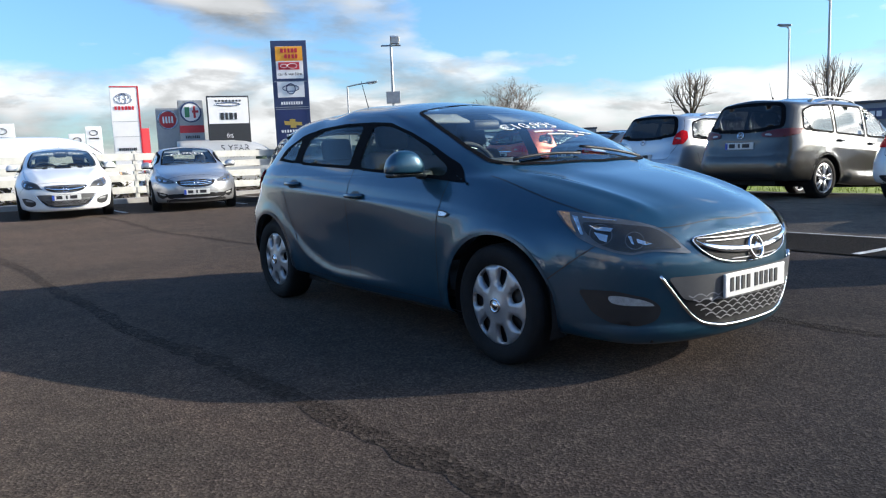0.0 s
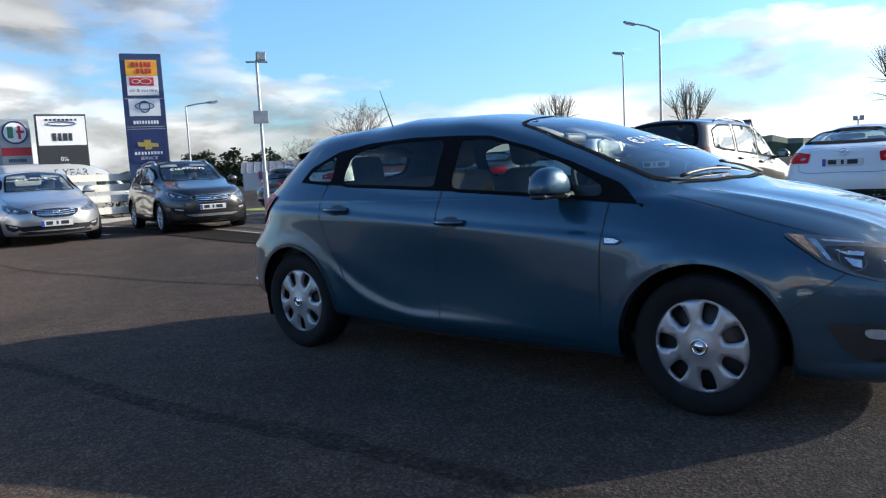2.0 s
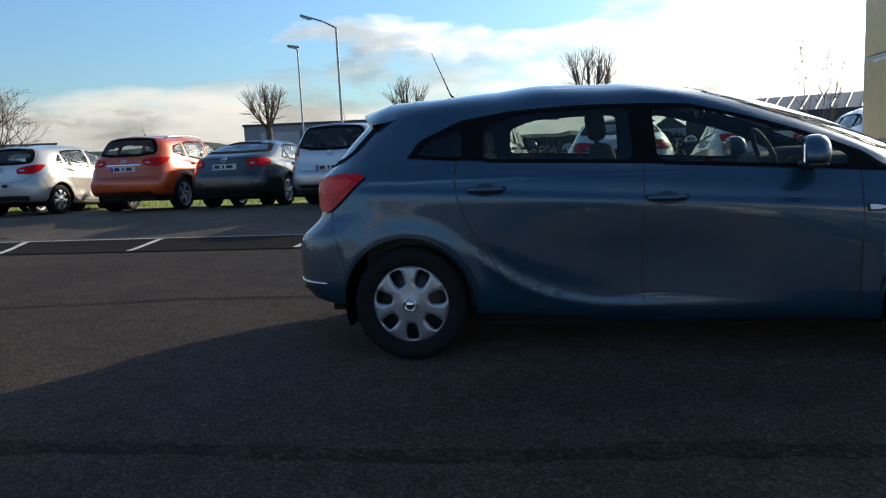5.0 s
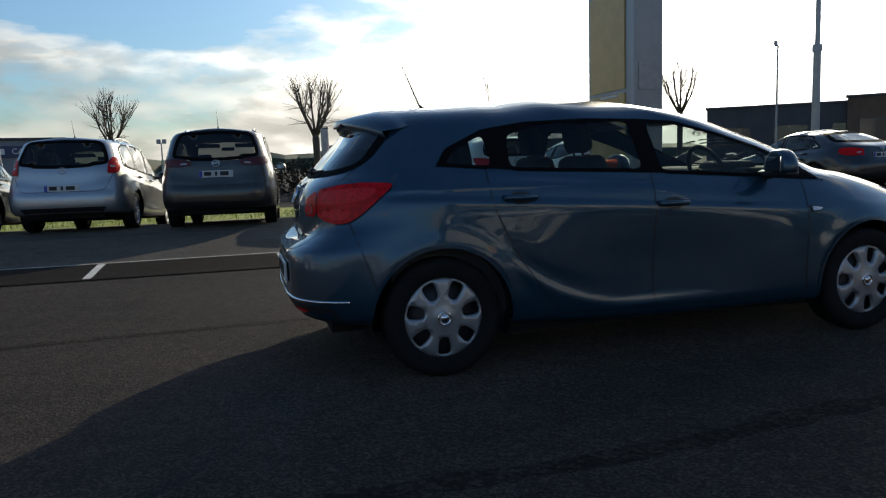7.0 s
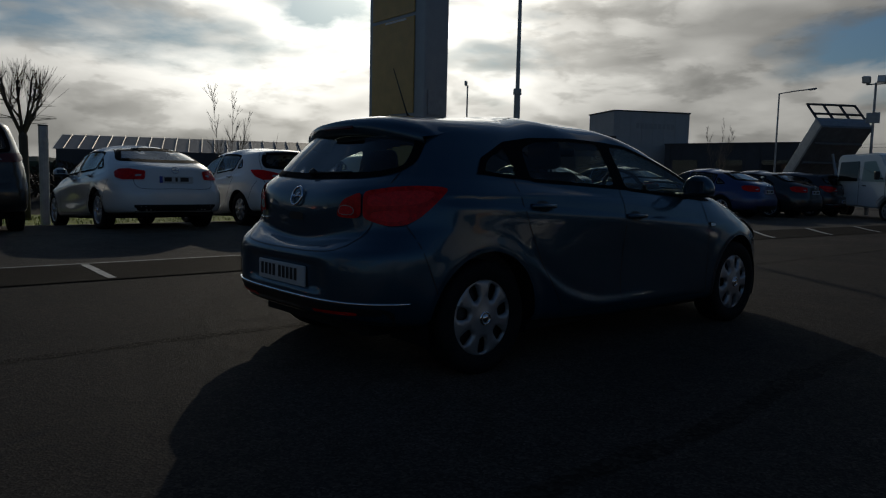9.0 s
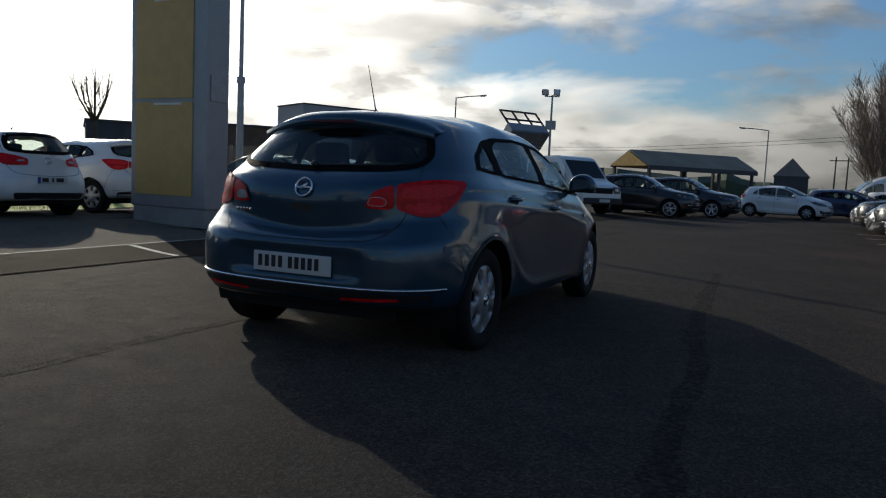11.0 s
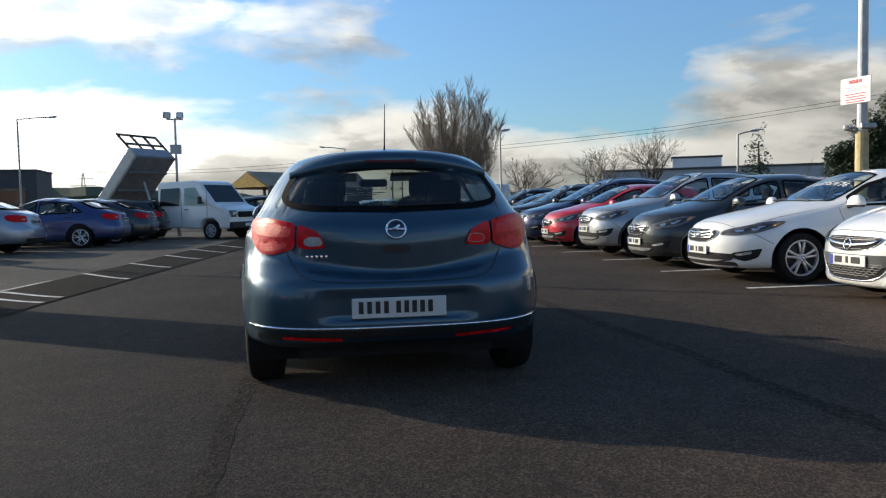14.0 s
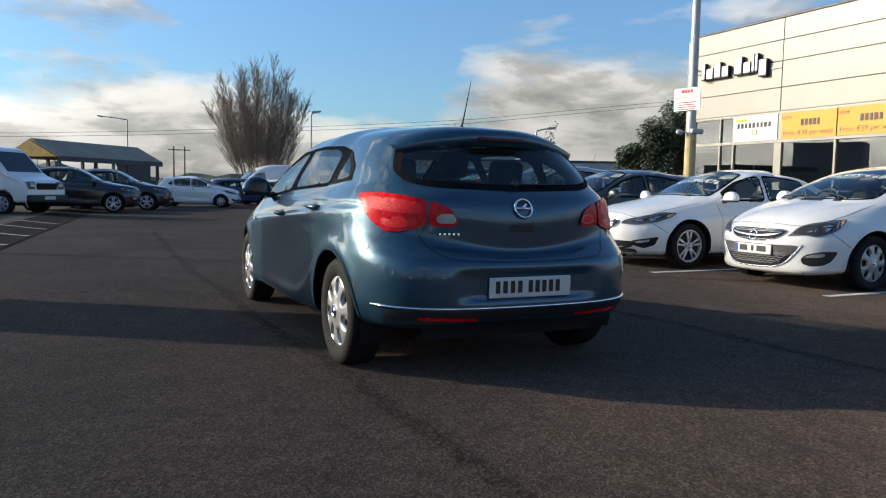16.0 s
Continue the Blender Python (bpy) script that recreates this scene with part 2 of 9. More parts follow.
M_MIRROR = material("mirror_glass", (0.85, 0.87, 0.88), 0.02, metal=1.0, vary=0)
M_PLATE = material("white_plate", (0.58, 0.58, 0.56), 0.35, vary=0.05)
M_INK = material("black_ink", (0.012, 0.012, 0.014), 0.5, vary=0.1)
M_BLUEBAND = material("blue_band", (0.02, 0.06, 0.35), 0.4, vary=0.05)
M_WHITE = material("white_gloss", (0.78, 0.78, 0.77), 0.3, vary=0.04)
M_STICKER = material("white_sticker", (0.72, 0.74, 0.73), 0.6, vary=0.05)
M_GALV = material("galvanised_steel", (0.36, 0.37, 0.38), 0.45, metal=0.7, vary=0.2, scale=8)
M_RED_LENS = material("red_lens", (0.62, 0.006, 0.009), 0.2, coat=0.12, vary=0.45, scale=32, spec=0.14, bump=0.25, bump_scale=90)
M_RED_BRIGHT = material("bright_red_reflector", (0.85, 0.02, 0.025), 0.2, coat=0.12, spec=0.2, vary=0.3, scale=60, bump=0.5, bump_scale=160)
M_DARK_RED = material("dark_red_lens", (0.10, 0.004, 0.005), 0.3, vary=0.2, scale=30)
M_CLEAR_LENS = material("frosted_lens", (0.34, 0.34, 0.33), 0.25, coat=0.5, vary=0.25, scale=40)
M_AMBER = material("amber_lens", (0.62, 0.30, 0.12), 0.2, coat=1.0, vary=0.5, scale=70, bump=0.5, bump_scale=160)
M_LAMP_HOUSING = material("lamp_housing", (0.13, 0.133, 0.137), 0.33, metal=0.4, coat=0.22, vary=0.4, scale=16, spec=0.3)
M_LAMP_DARK = material("dark_lamp_bezel", (0.034, 0.035, 0.037), 0.4, coat=0.15, vary=0.5, scale=24, spec=0.3)
M_GRILLE = material("matt_black_grille", (0.012, 0.012, 0.013), 0.7, vary=0.3, scale=20, spec=0.2)
M_MESH = material("grey_grille_mesh", (0.27, 0.27, 0.28), 0.45, metal=0.3, vary=0.2, scale=30)
M_SEAL = material("black_window_seal", (0.006, 0.006, 0.007), 0.75, vary=0.2, scale=15, spec=0.06)
M_BAND = material("satin_grey_plastic", (0.085, 0.085, 0.087), 0.34, vary=0.12, scale=9, coat=0.3)
M_REFLECTOR = material("lamp_reflector", (0.62, 0.62, 0.63), 0.22, metal=0.9, vary=0.2, scale=60)

P_BLUE = paint("blue_metallic_paint", (0.0066, 0.054, 0.094), 0.46, 0.36)
P_WHITE = paint("white_paint", (0.74, 0.74, 0.72), 0.0, 0.35)
P_SILVER = paint("silver_paint", (0.42, 0.43, 0.44), 0.7, 0.34)
P_DARKGREY = paint("dark_grey_paint", (0.026, 0.031, 0.032), 0.45, 0.34)
P_BLACK = paint("black_paint", (0.012, 0.012, 0.014), 0.2, 0.3)
P_ORANGE = paint("orange_paint", (0.58, 0.075, 0.008), 0.25, 0.34)
P_RED = paint("red_paint", (0.50, 0.012, 0.025), 0.1, 0.34)
P_NAVY = paint("navy_paint", (0.018, 0.030, 0.085), 0.4, 0.34)
P_MIDBLUE = paint("mid_blue_paint", (0.026, 0.052, 0.16), 0.5, 0.34)
P_ICE = paint("ice_blue_paint", (0.33, 0.38, 0.44), 0.65, 0.34)
P_BRONZE = paint("dark_bronze_paint", (0.040, 0.037, 0.031), 0.5, 0.34)
P_CREAM = paint("pale_silver_paint", (0.55, 0.54, 0.50), 0.4, 0.34)


# ---------------- mesh helpers ----------------
from mathutils.bvhtree import BVHTree
from mathutils.geometry import delaunay_2d_cdt


def mesh_of(name, verts, faces, mat=None, smooth=True):
    me = bpy.data.meshes.new(name)
    me.from_pydata([tuple(v) for v in verts], [], [tuple(f) for f in faces])
    if mat:
        me.materials.append(mat)
    if smooth and len(me.polygons):
        me.polygons.foreach_set("use_smooth", [True] * len(me.polygons))
    me.update()
    return me


def bm_mesh(name, bm, mat=None, smooth=False):
    me = bpy.data.meshes.new(name)
    bmesh.ops.recalc_face_normals(bm, faces=bm.faces)
    bm.to_mesh(me)
    bm.free()
    if mat:
        me.materials.append(mat)
    if smooth:
        me.polygons.foreach_set("use_smooth", [True] * len(me.polygons))
    return me


def part(name, bm, mat, parent, label="", smooth=False):
    """Links a bmesh (or a mesh) as one mesh object under a thing or a part."""
    me = bm if isinstance(bm, bpy.types.Mesh) else bm_mesh(name, bm, mat, smooth)
    if me.materials and mat and me.materials[0] is not mat:
        me.materials[0] = mat
    ob = new(name, me)
    ob.parent = parent
    if label:
        ob["label"] = label
    return ob


def thing(name, label, category, at=(0, 0, 0), rz=0.0, group="", kind=""):
    ob = new(name)
    ob.empty_display_size = 0.2
    ob.matrix_basis = pose(*at, 0, 0, rz)
    return tagged(ob, label, category, group, kind)


def add_box(bm, size, at=(0, 0, 0), bevel=0.0, rot=None, seg=2):
    m = Matrix.Translation(at) @ (rot if rot else Matrix.Identity(4)) @ Matrix.Diagonal((*size, 1))
    r = bmesh.ops.create_cube(bm, size=1, matrix=m)
    if bevel > 0:
        es = list({e for v in r["verts"] for e in v.link_edges})
        bmesh.ops.bevel(bm, geom=es, offset=bevel, segments=seg, affect="EDGES", profile=0.5)
    return bm


def box(size, at=(0, 0, 0), bevel=0.0, rot=None, seg=2):
    return add_box(bmesh.new(), size, at, bevel, rot, seg)


def add_tube(bm, pts, radii, n=8, caps=True):
    """A tapered tube along a polyline."""
    pts = [Vector(p) for p in pts]
    if isinstance(radii, (int, float)):
        radii = [radii] * len(pts)
    rings, side = [], None
    for i, p in enumerate(pts):
        d = (pts[min(i + 1, len(pts) - 1)] - pts[max(i - 1, 0)]).normalized()
        if side is None:
            side = d.cross(Vector((0, 0, 1)))
            side = side.normalized() if side.length > 1e-3 else Vector((1, 0, 0))
        side = (side - d * side.dot(d)).normalized()
        up_v = d.cross(side)
        rings.append([bm.verts.new(p + (side * math.cos(a) + up_v * math.sin(a)) * radii[i]) for a in (2 * math.pi * k / n for k in range(n))])
    for a, b in zip(rings, rings[1:]):
        for k in range(n):
            bm.faces.new((a[k], a[(k + 1) % n], b[(k + 1) % n], b[k]))
    if caps:
        bm.faces.new(rings[0][::-1])
        bm.faces.new(rings[-1])
    return bm


def tube(pts, radii, n=8):
    return add_tube(bmesh.new(), pts, radii, n)


def lathe(profile, n=48, axis="X"):
    """Turns (radius, along) points about the x axis."""
    verts, faces = [], []
    for r, a in profile:
        for k in range(n):
            t = 2 * math.pi * k / n
            verts.append((a, r * math.cos(t), r * math.sin(t)))
    for i in range(len(profile) - 1):
        for k in range(n):
            faces.append((i * n + k, i * n + (k + 1) % n, (i + 1) * n + (k + 1) % n, (i + 1) * n + k))
    return verts, faces


def rounded(poly, times=2):
    """The polygon with its corners rounded off."""
    out, n = [], len(poly)
    for i in range(n):
        p, q, r = Vector(poly[i - 1]), Vector(poly[i]), Vector(poly[(i + 1) % n])
        c1 = min(0.028 * times, 0.45 * (q - p).length)
        c2 = min(0.028 * times, 0.45 * (r - q).length)
        a, b = q + (p - q).normalized() * c1, q + (r - q).normalized() * c2
        for t in (0.0, 0.33, 0.67, 1.0):
            w = a * (1 - t) ** 2 + q * 2 * t * (1 - t) + b * t * t
            out.append((w.x, w.y))
    return out


def grown(poly, d):
    """The polygon pushed outwards by d (inwards where negative)."""
    area = sum(a[0] * b[1] - b[0] * a[1] for a, b in zip(poly, poly[1:] + poly[:1]))
    s = 1 if area > 0 else -1
    out, n = [], len(poly)
    for i in range(n):
        p, q, r = Vector(poly[i - 1]), Vector(poly[i]), Vector(poly[(i + 1) % n])
        e1, e2 = (q - p).normalized(), (r - q).normalized()
        nn = Vector((e1.y + e2.y, -e1.x - e2.x))
        nn = nn.normalized() if nn.length > 1e-6 else Vector((e1.y, -e1.x))
        k = 1 / max(0.55, nn.dot(Vector((e1.y, -e1.x))))
        out.append(tuple(q + nn * d * s * k))
    return out


def inside(p, poly):
    x, y, c = p[0], p[1], False
    for (x1, y1), (x2, y2) in zip(poly, poly[1:] + poly[:1]):
        if (y1 > y) != (y2 > y) and x < (x2 - x1) * (y - y1) / (y2 - y1) + x1:
            c = not c
    return c


def resampled(poly, step):
    out = []
    for a, b in zip(poly, poly[1:] + poly[:1]):
        n = max(1, int(math.hypot(b[0] - a[0], b[1] - a[1]) / step))
        out += [(a[0] + (b[0] - a[0]) * k / n, a[1] + (b[1] - a[1]) * k / n) for k in range(n)]
    return out


def fill(outline, holes=(), step=0.05):
    """Triangles over a flat outline with holes."""
    loops = [resampled(outline, step)] + [resampled(h, step) for h in holes]
    pts, edges = [], []
    for lp in loops:
        o = len(pts)
        pts += [Vector(p) for p in lp]
        edges += [(o + i, o + (i + 1) % len(lp)) for i in range(len(lp))]
    xs, ys = [p[0] for p in outline], [p[1] for p in outline]
    nx, ny = int((max(xs) - min(xs)) / step), int((max(ys) - min(ys)) / step)
    shy = grown(outline, -step * 0.45)
    for i in range(1, nx + 1):
        for j in range(1, ny + 1):
            p = (min(xs) + i * step + (0.5 * step if j % 2 else 0), min(ys) + j * step)
            if inside(p, shy) and not any(inside(p, grown(h, step * 0.45)) for h in holes):
                pts.append(Vector(p))
    v, _, f, *_ = delaunay_2d_cdt(pts, edges, [], 0, 1e-6)
    keep = []
    for t in f:
        c = (sum(v[i][0] for i in t) / 3, sum(v[i][1] for i in t) / 3)
        if inside(c, outline) and not any(inside(c, h) for h in holes):
            keep.append(tuple(t))
    used = sorted({i for t in keep for i in t})
    remap = {o: n for n, o in enumerate(used)}
    return [tuple(v[i]) for i in used], [tuple(remap[i] for i in t) for t in keep]


def slab(outline, depth, holes=(), step=10.0):
    """A flat outline in x and z given thickness along +y, as a bmesh."""
    v, f = fill(outline, holes, step)
    bm = bmesh.new()
    vs = [bm.verts.new((p[0], 0, p[1])) for p in v]
    for t in f:
        bm.faces.new([vs[i] for i in t])
    r = bmesh.ops.extrude_face_region(bm, geom=bm.faces[:])
    bmesh.ops.translate(bm, vec=(0, depth, 0), verts=[e for e in r["geom"] if isinstance(e, bmesh.types.BMVert)])
    return bm


FONT_CACHE = {}


def text_mesh(body, size):
    """Flat letters as verts and faces in x and y, centred."""
    key = (body, size)
    if key not in FONT_CACHE:
        cu = bpy.data.curves.new("letters", "FONT")
        cu.body, cu.size, cu.align_x, cu.align_y, cu.resolution_u = body, size, "CENTER", "CENTER", 3
        ob = new("letters", cu)
        bpy.context.view_layer.update()
        ev = ob.evaluated_get(bpy.context.evaluated_depsgraph_get())
        me = ev.to_mesh()
        FONT_CACHE[key] = ([tuple(v.co) for v in me.vertices], [tuple(p.vertices) for p in me.polygons])
        ev.to_mesh_clear()
        bpy.data.objects.remove(ob)
        bpy.data.curves.remove(cu)
    return FONT_CACHE[key]


def letters(name, body, size, mat, parent, at, rx=90, rz=0, label=""):
    v, f = text_mesh(body, size)
    ob = part(name, mesh_of(name, v, f, mat, False), mat, parent, label)
    ob.matrix_basis = pose(*at, rx, 0, rz)
    return ob


def smooth_curve(pts, n):
    """Points evenly spaced along a Catmull-Rom curve through pts."""
    p = np.array([pts[0]] + list(pts) + [pts[-1]], float)
    out = []
    for i in range(1, len(p) - 2):
        for t in np.linspace(0, 1, 24, endpoint=False):
            a, b, c, d = p[i - 1], p[i], p[i + 1], p[i + 2]
            out.append(0.5 * (2 * b + (c - a) * t + (2 * a - 5 * b + 4 * c - d) * t * t + (3 * b - a - 3 * c + d) * t ** 3))
    out.append(p[-2])
    out = np.array(out)
    s = np.r_[0, np.cumsum(np.linalg.norm(np.diff(out, axis=0), axis=1))]
    q = np.linspace(0, s[-1], n)
    return np.stack([np.interp(q, s, out[:, k]) for k in range(out.shape[1])], 1)


# ---------------- cars ----------------
# Each design: front is +y, wheels centred about the origin, wheelbase wb, top line of the middle from nose to tail.
DESIGNS = {
    "hatch": dict(
        wb=2.685, w=0.905, r=0.315, front=(0.9, 2.75), rear=(-1.0, 5.0), cap="cover", taper=(0.27, -1.0, 0.9), arch=0.371,
        top=[(2.29, 0.5), (2.284, 0.6), (2.25, 0.69), (2.17, 0.765), (2.0, 0.845), (1.75, 0.915), (1.5, 0.965), (1.32, 1.005), (1.2, 1.065), (0.92, 1.192), (0.67, 1.287), (0.42, 1.359), (0.11, 1.417), (-0.2, 1.451), (-0.52, 1.463), (-0.84, 1.459), (-1.3, 1.429), (-1.56, 1.395), (-1.63, 1.365), (-1.74, 1.22), (-1.85, 1.1), (-1.95, 1.02), (-1.985, 0.96), (-2.002, 0.88), (-2.009, 0.8), (-2.015, 0.735), (-2.028, 0.698), (-2.076, 0.662), (-2.102, 0.61), (-2.106, 0.5)],
        low=[(-2.105, 0.46), (-2.08, 0.38), (-1.98, 0.31), (-1.75, 0.245), (-1.2, 0.20), (1.2, 0.19), (1.9, 0.19), (2.14, 0.175), (2.22, 0.185), (2.27, 0.225), (2.29, 0.40)],
        belt=[(-2.105, 0.62), (-1.98, 0.86), (-1.7, 1.02), (-1.2, 1.045), (-0.6, 1.02), (0.3, 0.985), (1.0, 0.955), (1.6, 0.86), (2.0, 0.75), (2.29, 0.5)],
        side=[[(0.86, 0.955), (0.4, 0.985), (-0.06, 1.016), (-0.08, 1.309), (0.12, 1.301), (0.38, 1.232), (0.62, 1.148), (0.86, 1.03)], [(-0.15, 1.025), (-0.95, 1.061), (-0.94, 1.253), (-0.76, 1.311), (-0.45, 1.323), (-0.17, 1.317)], [(-1.02, 1.069), (-1.31, 1.095), (-1.25, 1.179), (-1.05, 1.271)], [(0.92, 0.952), (1.04, 0.938), (0.93, 1.0)]],
        dlo=[(1.09, 0.915), (0.9, 0.928), (0.4, 0.965), (0.0, 0.996), (-0.6, 1.025), (-1.37, 1.078), (-1.29, 1.194), (-1.06, 1.296), (-0.8, 1.333), (-0.45, 1.345), (-0.1, 1.337), (0.13, 1.322), (0.4, 1.247), (0.66, 1.158), (0.93, 1.045)],
        screen=[(0.0, 1.30), (0.35, 1.258), (0.55, 1.165), (0.64, 1.05), (0.645, 0.85), (0.59, 0.5), (0.53, 0.23), (0.3, 0.185), (0.0, 0.175)],
        back=[(0.0, 1.345), (0.47, 1.338), (0.56, 1.305), (0.615, 1.21), (0.645, 1.14), (0.61, 1.085), (0.48, 1.06), (0.0, 1.045)],
        head=[(0.478, 0.803), (0.627, 0.783), (0.757, 0.761), (0.85, 0.743), (0.926, 0.721), (0.99, 0.684), (1.04, 0.630), (1.085, 0.597), (0.917, 0.617), (0.854, 0.615), (0.805, 0.603), (0.735, 0.614), (0.646, 0.642), (0.568, 0.683), (0.516, 0.744)],
        tail=[(-0.800, 0.852), (-0.800, 0.985), (-0.66, 1.008), (-0.52, 1.018), (-0.40, 1.014), (-0.375, 1.0), (-0.44, 0.92), (-0.50, 0.86), (-0.57, 0.818), (-0.66, 0.812), (-0.74, 0.832)],
        tail_inner=[(-0.955, 0.852), (-0.958, 0.88), (-0.924, 0.940), (-0.86, 0.967), (-0.812, 0.984), (-0.812, 0.852), (-0.88, 0.846)],
        grille=[(0.395, 0.666), (0.2, 0.674), (0.0, 0.675), (0.0, 0.530), (0.15, 0.538), (0.28, 0.560), (0.355, 0.606)], intake=[(0.53, 0.497), (0.3, 0.497), (0.0, 0.497), (0.0, 0.240), (0.20, 0.246), (0.32, 0.268), (0.39, 0.315), (0.45, 0.385)],
        fplate=0.435, rplate=0.522, badge_f=0.590, badge_r=0.945, doors=[0.90, -0.11, -1.05], handles=[(-0.01, 0.85), (-0.91, 0.92)], mirror=(0.63, 1.025),
        trunk=[(0.0, 1.38), (0.48, 1.35), (0.63, 1.06), (0.62, 0.86), (0.52, 0.70), (0.30, 0.665), (0.0, 0.66)]),
    "saloon": dict(
        wb=2.70, w=0.905, r=0.32, front=(0.9, 3.2), rear=(-1.2, 8.0), cap="alloy",
        top=[(2.30, 0.48), (2.29, 0.60), (2.26, 0.70), (2.18, 0.77), (2.0, 0.83), (1.6, 0.91), (1.25, 0.965), (1.0, 1.01), (0.86, 1.06), (0.5, 1.22), (0.15, 1.37), (-0.15, 1.44),
             (-0.5, 1.46), (-0.9, 1.445), (-1.25, 1.39), (-1.6, 1.25), (-1.9, 1.11), (-2.1, 1.055), (-2.27, 1.035), (-2.31, 0.98), (-2.34, 0.85), (-2.37, 0.70), (-2.40, 0.60), (-2.405, 0.5)],
        low=[(-2.405, 0.44), (-2.37, 0.32), (-2.2, 0.25), (-1.2, 0.20), (1.2, 0.19), (1.9, 0.20), (2.18, 0.22), (2.28, 0.32), (2.30, 0.44)],
        belt=[(-2.405, 0.6), (-2.3, 0.90), (-2.0, 0.97), (-1.2, 0.97), (0.3, 0.92), (1.0, 0.88), (1.6, 0.82), (2.0, 0.73), (2.30, 0.48)],
        side=[[(0.62, 0.965), (-0.15, 0.975), (-0.17, 1.34), (0.0, 1.315), (0.25, 1.24), (0.62, 1.06)], [(-0.23, 0.98), (-1.05, 1.0), (-1.1, 1.27), (-0.8, 1.32), (-0.25, 1.345)],
              [(-1.13, 1.005), (-1.42, 1.02), (-1.13, 1.20)]],
        screen=[(0.0, 1.0), (0.35, 0.97), (0.64, 0.84), (0.60, 0.45), (0.52, 0.04), (0.3, 0.01), (0.0, 0.0)],
        back=[(0.0, 1.37), (0.52, 1.35), (0.62, 1.2), (0.66, 1.12), (0.3, 1.10), (0.0, 1.10)], taper=(0.07, -1.1, 1.1), back_top=True,
        head=[(0.36, 0.78), (0.55, 0.785), (0.80, 0.73), (1.04, 0.675), (1.10, 0.62), (0.9, 0.61), (0.62, 0.645), (0.45, 0.71)],
        tail=[(-1.12, 0.80), (-1.12, 0.94), (-0.9, 0.975), (-0.70, 0.975), (-0.62, 0.93), (-0.66, 0.84), (-0.80, 0.80)],
        grille=[(0.40, 0.665), (0.2, 0.685), (0.0, 0.69), (0.0, 0.52), (0.22, 0.525), (0.36, 0.58)], intake=[(0.60, 0.38), (0.0, 0.40), (0.0, 0.26), (0.40, 0.26), (0.58, 0.30)],
        fplate=0.42, rplate=0.80, badge_f=0.62, badge_r=0.95, doors=[0.78, -0.19, -1.12], handles=[(-0.05, 0.86), (-0.98, 0.90)], mirror=(0.62, 1.0),
        trunk=[(0.0, 1.03), (0.62, 1.0), (0.60, 0.80), (0.52, 0.66), (0.0, 0.655)]),
    "suv": dict(
        wb=2.56, w=0.885, r=0.34, front=(0.9, 3.4), rear=(-1.0, 6.0), cap="alloy", clad=True, rails=True, long=True, square=0.3, upright=0.22,
        top=[(2.14, 0.60), (2.135, 0.72), (2.10, 0.84), (2.02, 0.92), (1.85, 0.975), (1.5, 1.03), (1.2, 1.07), (1.0, 1.12), (0.86, 1.18), (0.55, 1.36), (0.25, 1.52), (0.0, 1.60),
             (-0.4, 1.635), (-0.9, 1.63), (-1.4, 1.60), (-1.66, 1.55), (-1.74, 1.50), (-1.82, 1.34), (-1.90, 1.18), (-1.97, 1.10), (-2.01, 0.98), (-2.04, 0.82), (-2.08, 0.70), (-2.13, 0.62), (-2.135, 0.5)],
        low=[(-2.135, 0.44), (-2.10, 0.34), (-1.9, 0.28), (-1.2, 0.24), (1.2, 0.23), (1.8, 0.24), (2.04, 0.27), (2.13, 0.38), (2.14, 0.5)],
        belt=[(-2.135, 0.6), (-2.0, 0.95), (-1.7, 1.08), (-1.2, 1.09), (0.3, 1.02), (1.0, 0.99), (1.5, 0.94), (1.9, 0.85), (2.14, 0.6)],
        side=[[(0.62, 1.075), (-0.12, 1.09), (-0.14, 1.50), (0.05, 1.475), (0.30, 1.385), (0.62, 1.20)], [(-0.20, 1.095), (-0.96, 1.13), (-1.0, 1.43), (-0.8, 1.475), (-0.22, 1.505)],
              [(-1.05, 1.14), (-1.5, 1.20), (-1.42, 1.34), (-1.08, 1.42)]],
        screen=[(0.0, 1.04), (0.35, 1.0), (0.64, 0.86), (0.62, 0.5), (0.54, 0.12), (0.3, 0.08), (0.0, 0.07)],
        back=[(0.0, 1.51), (0.48, 1.49), (0.58, 1.32), (0.60, 1.17), (0.3, 1.13), (0.0, 1.13)],
        head=[(0.36, 0.90), (0.55, 0.915), (0.80, 0.85), (0.97, 0.80), (1.02, 0.73), (0.85, 0.72), (0.58, 0.745), (0.44, 0.82)],
        tail=[(-0.96, 0.94), (-0.98, 1.04), (-0.8, 1.08), (-0.62, 1.10), (-0.44, 1.10), (-0.52, 1.0), (-0.66, 0.93), (-0.8, 0.92)],
        grille=[(0.42, 0.78), (0.2, 0.81), (0.0, 0.815), (0.0, 0.655), (0.22, 0.66), (0.36, 0.71)], intake=[(0.58, 0.48), (0.0, 0.50), (0.0, 0.33), (0.40, 0.33), (0.56, 0.38)],
        fplate=0.55, rplate=0.86, badge_f=0.735, badge_r=1.01, doors=[0.78, -0.16, -1.0], handles=[(-0.03, 0.95), (-0.88, 1.0)], mirror=(0.62, 1.12),
        trunk=[(0.0, 1.54), (0.52, 1.52), (0.66, 1.12), (0.60, 0.80), (0.52, 0.70), (0.0, 0.695)]),
    "mpv": dict(
        wb=2.80, w=0.905, r=0.335, front=(0.9, 3.2), rear=(-1.0, 11.0), cap="alloy", rails=True, long=True, square=0.5, upright=0.42,
